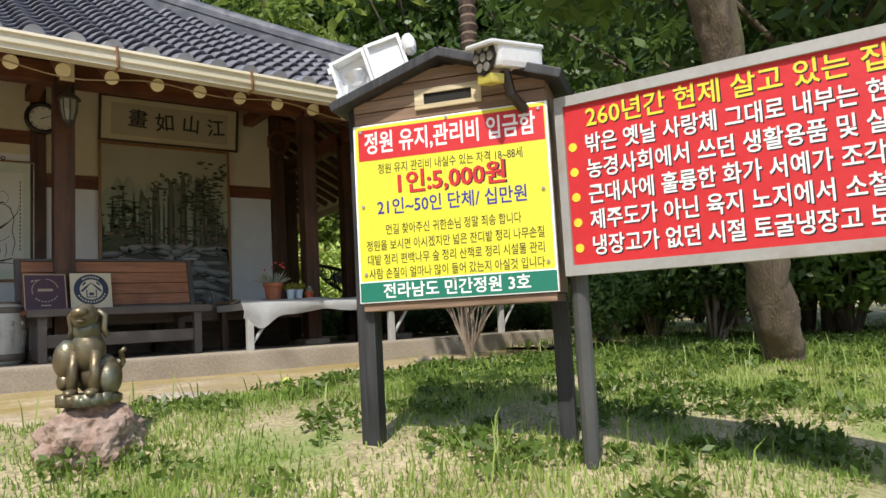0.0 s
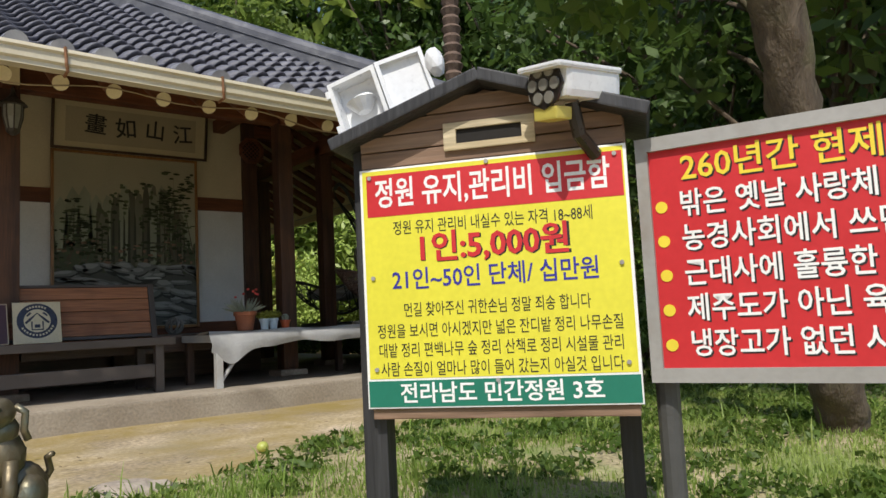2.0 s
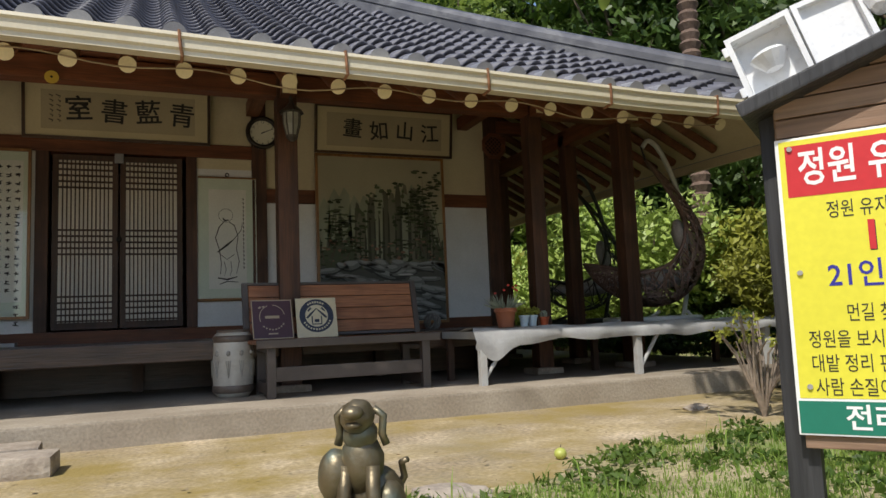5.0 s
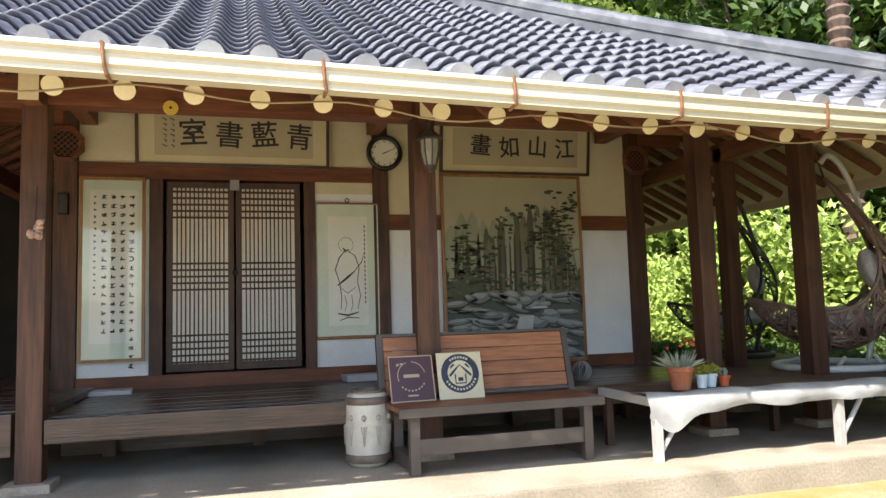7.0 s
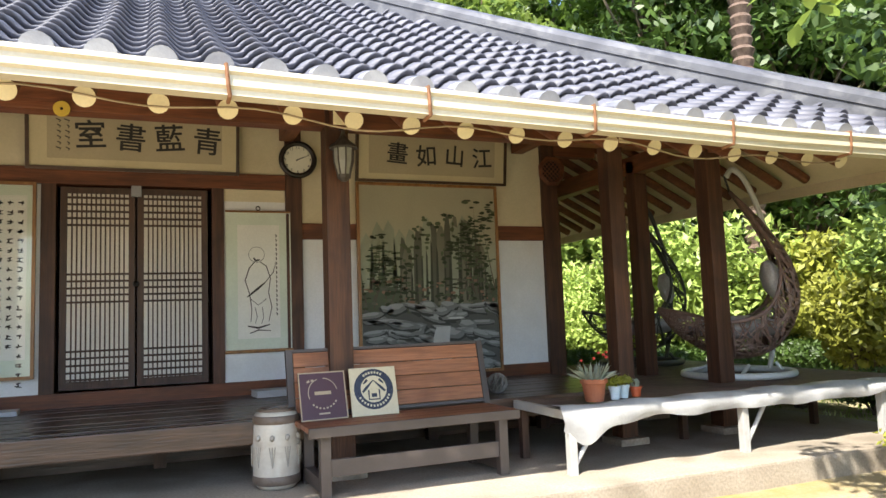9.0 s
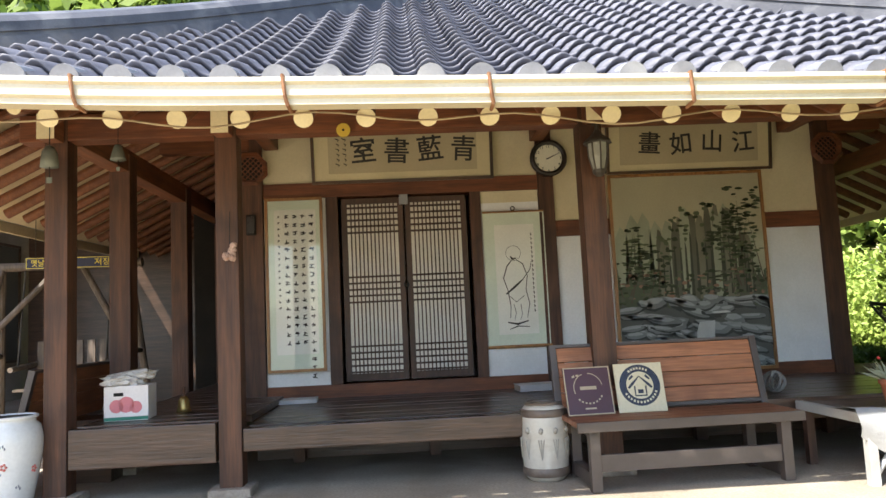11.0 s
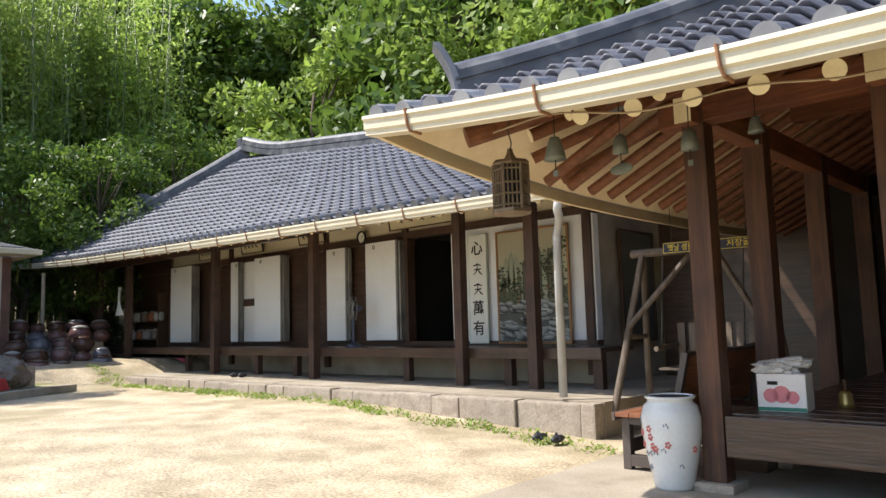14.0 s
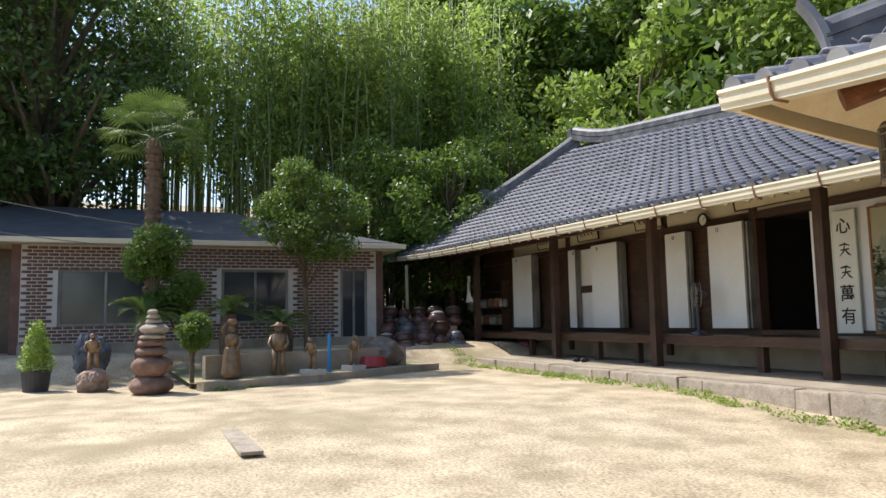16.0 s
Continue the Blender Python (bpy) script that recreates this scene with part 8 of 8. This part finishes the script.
for k in range(9):
    pot = thing("cooking_pot", "metal or clay pot on the kitchen shelf", "pot", "pots on the shelf")
    r_ = rb.uniform(0.09, 0.15)
    part("body", lathe([(r_ * 0.8, 0), (r_, 0.05), (r_, 0.2), (r_ * 0.9, 0.24)], 16), rb.choice([METAL, TERRA, KEGB, WHITEPL]), pot)
    part("lid", lathe([(r_, 0.24), (r_ * 0.5, 0.28), (0.02, 0.3)], 16), METAL, pot)
    pot.matrix_basis = pose(-20.65 + 0.22 * k, 13.85, 1.032 if k % 2 else 1.532)

# ---- garden before the brick house ----
bed = thing("garden_bed", "raised garden bed behind a low concrete kerb", "garden bed", kind="structure")
kerb = [Vector((-12.55, 5.1)), Vector((-13.3, 7.2)), Vector((-15.2, 10.35))]
for a, b in zip(kerb, kerb[1:]):
    d = (b - a).normalized()
    nrm = Vector((-d.y, d.x))
    bm = bmesh.new()
    pts = [a, b, b + nrm * 0.28, a + nrm * 0.28]
    lo = [bm.verts.new((p.x, p.y, -0.2)) for p in pts]
    hi = [bm.verts.new((p.x, p.y, 0.22)) for p in pts]
    bm.faces.new(hi)
    for k in range(4):
        bm.faces.new((lo[k], lo[(k + 1) % 4], hi[(k + 1) % 4], hi[k]))
    part("kerb", bm, CONCRETE, bed)
part("soil", mesh_from("soil", [(-12.8, 5.2, 0.18), (-13.5, 7.25, 0.18), (-15.4, 10.3, 0.18), (-17.5, 10.3, 0.3), (-17.5, 4.5, 0.3), (-13.2, 4.9, 0.18)], [(0, 1, 2, 3, 4, 5)]), SOIL, bed)
bm = bmesh.new()
a, b = Vector((-13.7, 5.2)), Vector((-15.3, 9.6))
box(0, (b - a).length, 0, 0.14, 0.0, 0.62, bm, m=Matrix.Translation((a.x, a.y, 0)) @ Matrix.Rotation(math.atan2(b.y - a.y, b.x - a.x), 4, "Z"))
part("back_wall", bm, CONCRETE, bed, "grey block wall")
BRONZE_S = material("brown_statue_metal", (0.19, 0.12, 0.07), (0.31, 0.215, 0.135), 8, 40, 0.5, 0.3, metal=0.4)


def figure(x, y, z, h, kind, turn):
    f = thing("garden_statue", {"skirt": "bronze statue of a skirted figure carrying a jar", "hat": "bronze statue of a figure in a broad hat", "lean": "small bronze statue of a bending figure on a block"}[kind], "statue", "garden statues")
    bm = bmesh.new()
    if kind == "skirt":
        lathe([(0.2, 0), (0.21, 0.1), (0.15, 0.55), (0.11, 0.62)], 16, bm)
        lathe([(0.11, 0.6), (0.14, 0.75), (0.12, 0.84), (0.05, 0.88)], 14, bm)
    else:
        for sx in (-0.07, 0.07):
            tube([(sx * 1.4, 0, 0), (sx * 1.2, -0.03, 0.3), (sx, 0, 0.56)], 0.065, 8, bm)
        lathe([(0.13, 0.5), (0.15, 0.7), (0.14, 0.83), (0.05, 0.88)], 14, bm)
    blob((0, 0, 0.96), (0.075, 0.08, 0.095), bm, 0.06, 2)
    if kind == "hat":
        lathe([(0.19, 1.0), (0.18, 1.02), (0.08, 1.04), (0.05, 1.09)], 16, bm)
    elif kind == "skirt":
        lathe([(0.06, 1.03), (0.1, 1.08), (0.1, 1.14), (0.07, 1.17)], 12, bm)
    for sx in (-1, 1):
        if kind == "skirt" and sx < 0:
            tube([(-0.13, 0, 0.82), (-0.2, -0.02, 0.95), (-0.1, -0.02, 1.08)], 0.032, 7, bm)
        else:
            tube([(sx * 0.14, 0, 0.82), (sx * 0.2, -0.05, 0.65), (sx * 0.14, -0.16, 0.55)], 0.032, 7, bm)
    if kind == "lean":
        for v in bm.verts:
            v.co.y -= 0.35 * max(0, v.co.z - 0.45) ** 1.3
            v.co.z *= 0.92
    part("statue_body", bm, BRONZE_S, f, smooth=True)
    f.matrix_basis = pose(x, y, z, 0, 0, turn) @ Matrix.Diagonal((h / 1.15, h / 1.15, h / 1.15, 1))


figure(-13.6, 5.65, 0.22, 1.05, "skirt", 70)
figure(-13.9, 6.55, 0.22, 1.05, "hat", 75)
figure(-13.45, 7.12, 0.32, 0.72, "lean", 40)
figure(-14.2, 8.1, 0.32, 0.72, "lean", 95)
for x, y in ((-13.45, 7.12), (-14.2, 8.1)):
    bl = thing("concrete_block", "pale concrete block under a statue", "block")
    part("block", box(-0.2, 0.2, -0.17, 0.17, 0, 0.11, bevel=0.01), PALE, bl)
    bl.matrix_basis = pose(x, y, 0.21, 0, 0, 20)
cairn = thing("stone_cairn", "stacked cairn of rounded brown and grey stones", "cairn")
z = 0.0
for k, (w, h) in enumerate(((0.42, 0.32), (0.4, 0.34), (0.32, 0.17), (0.29, 0.13), (0.27, 0.09), (0.29, 0.17), (0.16, 0.1), (0.13, 0.08), (0.11, 0.08))):
    part("stone", blob((rb.uniform(-0.02, 0.02), rb.uniform(-0.02, 0.02), z + h / 2), (w, w * 0.8, h * 0.56), None, 0.14, 3, 1.5, k), material("cairn_stone_brown", (0.16, 0.09, 0.065), (0.26, 0.16, 0.12), 6, 40, 0.9, 0.5) if k == 0 else (bpy.data.materials["cairn_stone_brown"] if k < 4 else STONE), cairn, smooth=True)
    z += h * 0.94
cairn.matrix_basis = pose(-12.7, 4.3, 0.06)
topi = bush("round clipped shrub on a thin trunk", 0.42, 0.8, LEAF, 51, 4200, 0.03, "clipped_shrub")
topi.matrix_basis = pose(-13.3, 4.95, 0.62)
part("trunk", rod((0, 0, -0.6), (0, 0, 0.3), 0.04, seg=8), BARK, topi)
rk = thing("rough_rock", "brown boulder with a small figure at the yard edge", "rock")
part("stone", blob((0, 0, 0.18), (0.32, 0.26, 0.24), None, 0.2, 4, 2, 5), rockmat, rk)
rk.matrix_basis = pose(-13.7, 3.35, 0.05)
figure(-13.7, 3.35, 0.45, 0.75, "lean", 80)
rk2 = thing("blue_grey_rock", "blue-grey scholar stone on a pale block", "rock")
part("stone", blob((0, 0, 0.55), (0.36, 0.3, 0.42), None, 0.35, 4, 2.4, 9), material("blue_grey_stone", (0.07, 0.08, 0.1), (0.14, 0.15, 0.18), 5, 40, 0.7, 0.6), rk2)
part("block", box(-0.3, 0.3, -0.2, 0.2, -0.1, 0.2, bevel=0.01), PALE, rk2)
rk2.matrix_basis = pose(-15.2, 3.2, 0.1)
cyp = thing("potted_conifer", "small feathery conifer in a dark pot", "potted plant")
part("pot", lathe([(0.2, 0), (0.24, 0.35), (0.26, 0.38)], 18), DARKSHOE, cyp)
part("foliage", leaf_cloud([(0, 0, 0.5 + 0.14 * k) for k in range(6)], [0.3 - 0.035 * k for k in range(6)], 1800, 0.035, 61), LEAF_L, cyp)
cyp.matrix_basis = pose(-14.3, 2.4, 0.06)
bol = thing("boulder", "large dark brown boulder in the garden bed", "rock")
part("stone", blob((0, 0, 0.25), (0.6, 0.5, 0.38), None, 0.2, 4, 1.6, 2), KEGB, bol)
bol.matrix_basis = pose(-15.6, 9.1, 0.2)
basin = thing("plastic_basin", "upturned red plastic basin beside the boulder", "basin")
part("body", lathe([(0.33, 0), (0.32, 0.03), (0.26, 0.2), (0.24, 0.21)], 22), REDP, basin)
basin.matrix_basis = pose(-14.9, 8.7, 0.24)
pole = thing("blue_pole", "short blue plastic pipe standing in the bed", "pipe")
part("pipe", rod((0, 0, 0), (0.02, 0, 0.75), 0.035, seg=10), paint("blue_plastic", (0.03, 0.22, 0.5), 0.4), pole)
part("cap", rod((0.02, 0, 0.75), (0.02, 0, 0.77), 0.04, seg=10), bpy.data.materials["blue_plastic"], pole)
pole.matrix_basis = pose(-14.2, 7.6, 0.2)


def cycad(x, y, z, trunk, s, seed):
    c = thing("cycad", "cycad with arching feathery green fronds", "palm tree", "cycads in the garden")
    q = random.Random(seed)
    part("trunk", lathe([(0.16, -0.3), (0.2, trunk * 0.5), (0.17, trunk)], 14), SHAG, c)
    for k in range(20):
        a, e = k * 2.4, q.uniform(0.15, 1.1)
        pts_ = []
        for j in range(9):
            u = j / 8
            pts_.append(Vector((math.cos(a) * s * u * math.cos(e), math.sin(a) * s * u * math.cos(e), trunk + s * (u * math.sin(e) - 0.55 * u * u))))
        bm = bmesh.new()
        tube(pts_, 0.012, 4, bm, taper=0.4)
        for j in range(1, 34):
            u = j / 34
            p = pts_[int(u * 8)].lerp(pts_[min(8, int(u * 8) + 1)], u * 8 - int(u * 8))
            t = (pts_[min(8, int(u * 8) + 1)] - pts_[int(u * 8)]).normalized()
            sd = t.cross(Vector((0, 0, 1))).normalized()
            ln = 0.2 * s * math.sin(math.pi * min(0.97, u * 0.85 + 0.12))
            for sg in (-1, 1):
                tip = p + sd * sg * ln + t * ln * 0.5 + Vector((0, 0, 0.03))
                vs = [bm.verts.new(v) for v in (p, p + t * 0.022, tip)]
                bm.faces.new(vs)
        part("frond", bm, PALMLEAF, c)
    c.matrix_basis = pose(x, y, z)


cycad(-15.6, 4.15, 0.4, 1.0, 1.05, 1)
cycad(-15.9, 5.8, 0.4, 1.0, 1.1, 2)
cycad(-16.6, 7.1, 0.4, 0.8, 1.0, 3)
wp = thing("windmill_palm", "windmill palm with a shaggy trunk and fan leaves", "palm tree")
bm = bmesh.new()
for k in range(29):
    lathe([(0.13, k * 0.17 - 0.02), (0.19 + 0.02 * (k % 2), k * 0.17 + 0.1), (0.14, k * 0.17 + 0.17)], 10, bm)
part("trunk", bm, SHAG, wp)
for k in range(22):
    bm = bmesh.new()
    fan_leaf(bm, Vector((0, 0, 4.9)), k * 2.4, 1.2 - 1.5 * k / 22, 1.2)
    part("fan_leaf", bm, PALMLEAF, wp)
wp.location = (-16.6, 4.25, ground_z(-16.6, 4.25))
plant(sh_g, -16.1, 4.3, 0.95, 1.0, 1.9)
plant(sh_g, -16.2, 4.75, 0.85, 2.0, 1.1)
ytree = tree("small round-headed garden tree with green leaves", 4.15, 1.2, 0.075, LEAF, 52, 12000, 0.05, 0.6, clumps=34)
ytree.matrix_basis = pose(-16.3, 7.55, 0.35)
wtree = tree("garden tree with green leaves behind the houses", 6.2, 1.9, 0.12, LEAF, 53, 9000, 0.085, 0.25, clumps=34)
wtree.matrix_basis = pose(-21.5, 13.2, 0.6)
plant(wtree, -23.5, 12.0, 1.05, 2.0)
plant(wtree, -23.5, 16.5, 1.2, 4.0)
for x, y in ((-21.8, 9.9), (-22.5, 13.4), (-21.9, 15.2)):
    plant(sh_d, x, y, 1.2, x, 0.5)


def onggi(x, y, z, r, h, mat, lid):
    j = thing("clay_jar", "glazed brown clay storage jar with a lid", "jar", "clay jars")
    part("body", lathe([(r * 0.6, 0), (r * 0.95, h * 0.4), (r, h * 0.6), (r * 0.8, h * 0.88), (r * 0.7, h * 0.92)], 18), mat, j, smooth=True)
    part("lid", lathe([(r * 0.8, h * 0.92), (r * 0.82, h * 0.96), (r * 0.4, h * 1.08), (0.03, h * 1.12)], 18), lid, j, smooth=True)
    j.matrix_basis = pose(x, y, z)


ONGGI = material("brown_onggi_glaze", (0.07, 0.035, 0.025), (0.13, 0.07, 0.05), 4, 40, 0.25, 0.1)
ONGGI2 = material("grey_onggi_glaze", (0.10, 0.10, 0.12), (0.17, 0.17, 0.19), 4, 40, 0.3, 0.1)
ONGGI3 = material("plum_onggi_glaze", (0.12, 0.06, 0.06), (0.2, 0.11, 0.1), 4, 40, 0.28, 0.1)
jp = thing("jar_terrace", "stepped concrete terrace for the clay jars", "terrace", kind="structure")
for k in range(5):
    x, z = -17.5 - 0.72 * k, 0.3 + 0.24 * k
    yc = 4.4 + 6.75 * (0.4 - x) / 19.4
    part("step", box(x - 0.36, x + 0.36, yc - 1.15, yc + 1.15, -0.1, z, bevel=0.03), CONCRETE, jp)
    y = yc - 1.05
    while y < yc + 1.0:
        r_ = rb.uniform(0.17, 0.29)
        onggi(x + rb.uniform(-0.06, 0.06), y + r_, z, r_, r_ * rb.uniform(1.1, 1.5), rb.choice([ONGGI, ONGGI3, ONGGI3, ONGGI2]), rb.choice([ONGGI, ONGGI2, METAL, KEGB]))
        y += 2 * r_ + 0.03

# stone strip in the yard and overhead wires
stp = thing("stone_strip", "narrow pale stone strip set in the yard", "paving")
part("strip", box(-1.2, 1.2, -0.1, 0.1, -0.02, 0.012, bevel=0.004), STONE, stp)
stp.matrix_basis = pose(-7.6, 5.1, ground_z(-7.6, 5.1) - 0.002, 0, 0, 2)
for za, zb in ((4.9, 3.2), (4.0, 3.0)):
    wr_ = thing("overhead_wire", "thin grey overhead wire before the brick house", "wire")
    part("wire", tube([(-17.5, -3 + 13 * u, za + (zb - za) * u - 0.5 * math.sin(math.pi * u)) for u in steps(0, 1, 0.06)], 0.012, 5), WEATHERED, wr_)

# ---- bamboo grove ----
bamboo = thing("bamboo_clump", "clump of tall slender bamboo stalks", "bamboo", "bamboo grove")
bm = bmesh.new()
cs, rr = [], []
for k in range(26):
    x, y = rb.uniform(-1.6, 1.6), rb.uniform(-1.2, 1.2)
    h = rb.uniform(9, 13)
    lx_, ly_ = rb.uniform(-0.9, 0.9), rb.uniform(-0.6, 0.6)
    tube([(x, y, -0.5), (x + lx_ * 0.2, y + ly_ * 0.2, h * 0.5), (x + lx_, y + ly_, h)], 0.045, 6, bm, taper=0.3)
    for j in range(7):
        u = 0.5 + 0.5 * j / 6
        cs.append((x + lx_ * u * u + rb.uniform(-0.4, 0.4), y + ly_ * u * u + rb.uniform(-0.4, 0.4), h * u))
        rr.append(rb.uniform(0.4, 0.75))
part("stalks", bm, BAMBOO, bamboo, smooth=True)
part("leaves", leaf_cloud(cs, rr, 5200, 0.1, 71, 0.9), LEAF_B, bamboo)
bamboo.location = (-27.5, 13.0, ground_z(-27.5, 13))
for k in range(20):
    plant(bamboo, -26.5 - rb.uniform(0, 6), 4.5 + 15 * k / 20 + rb.uniform(-0.8, 0.8), rb.uniform(0.85, 1.15), rb.uniform(0, 6))
big_oak = tree("large dark tree with a thick leaning trunk", 13, 4.2, 0.45, LEAF_D, 81, 26000, 0.11, 0.35, (0.05, -0.1), 60)
big_oak.location = (-25.5, 1.8, ground_z(-25.5, 1.8))
plant(big_oak, -25.0, -4.5, 1.0, 2.0)
plant(big_oak, -24.0, -9.0, 1.0, 4.0)

# dry leaves and grit scattered on the yard
dc = []
for k in range(900):
    x, y = rb.uniform(-13, 4), rb.uniform(5.0, 11.3)
    if not in_lawn(x, y) and not (y > 8.4 and x > -3.1):
        dc.append((x, y, ground_z(x, y) + 0.016))
DRYLEAF = material("dry_leaf_bits", (0.2, 0.14, 0.07), (0.34, 0.26, 0.15), 3, 20, 0.9, 0.0, per=0.4)
dv, df = [], []
for x, y, z in dc:
    a, s = rb.uniform(0, 6.283), rb.uniform(0.008, 0.028)
    o = len(dv)
    for t, q in ((0, 1.0), (1.3, 0.5), (3.14, 1.0), (4.7, 0.45)):
        dv.append((x + s * q * math.cos(a + t), y + s * q * math.sin(a + t), z + rb.uniform(0, 0.008)))
    df.append((o, o + 1, o + 2, o + 3))
tagged(part("leaf_litter", mesh_from("leaf_litter", dv, df), DRYLEAF), "dry leaf bits and grit on the yard", "leaf litter", kind="stuff")
set_letters()
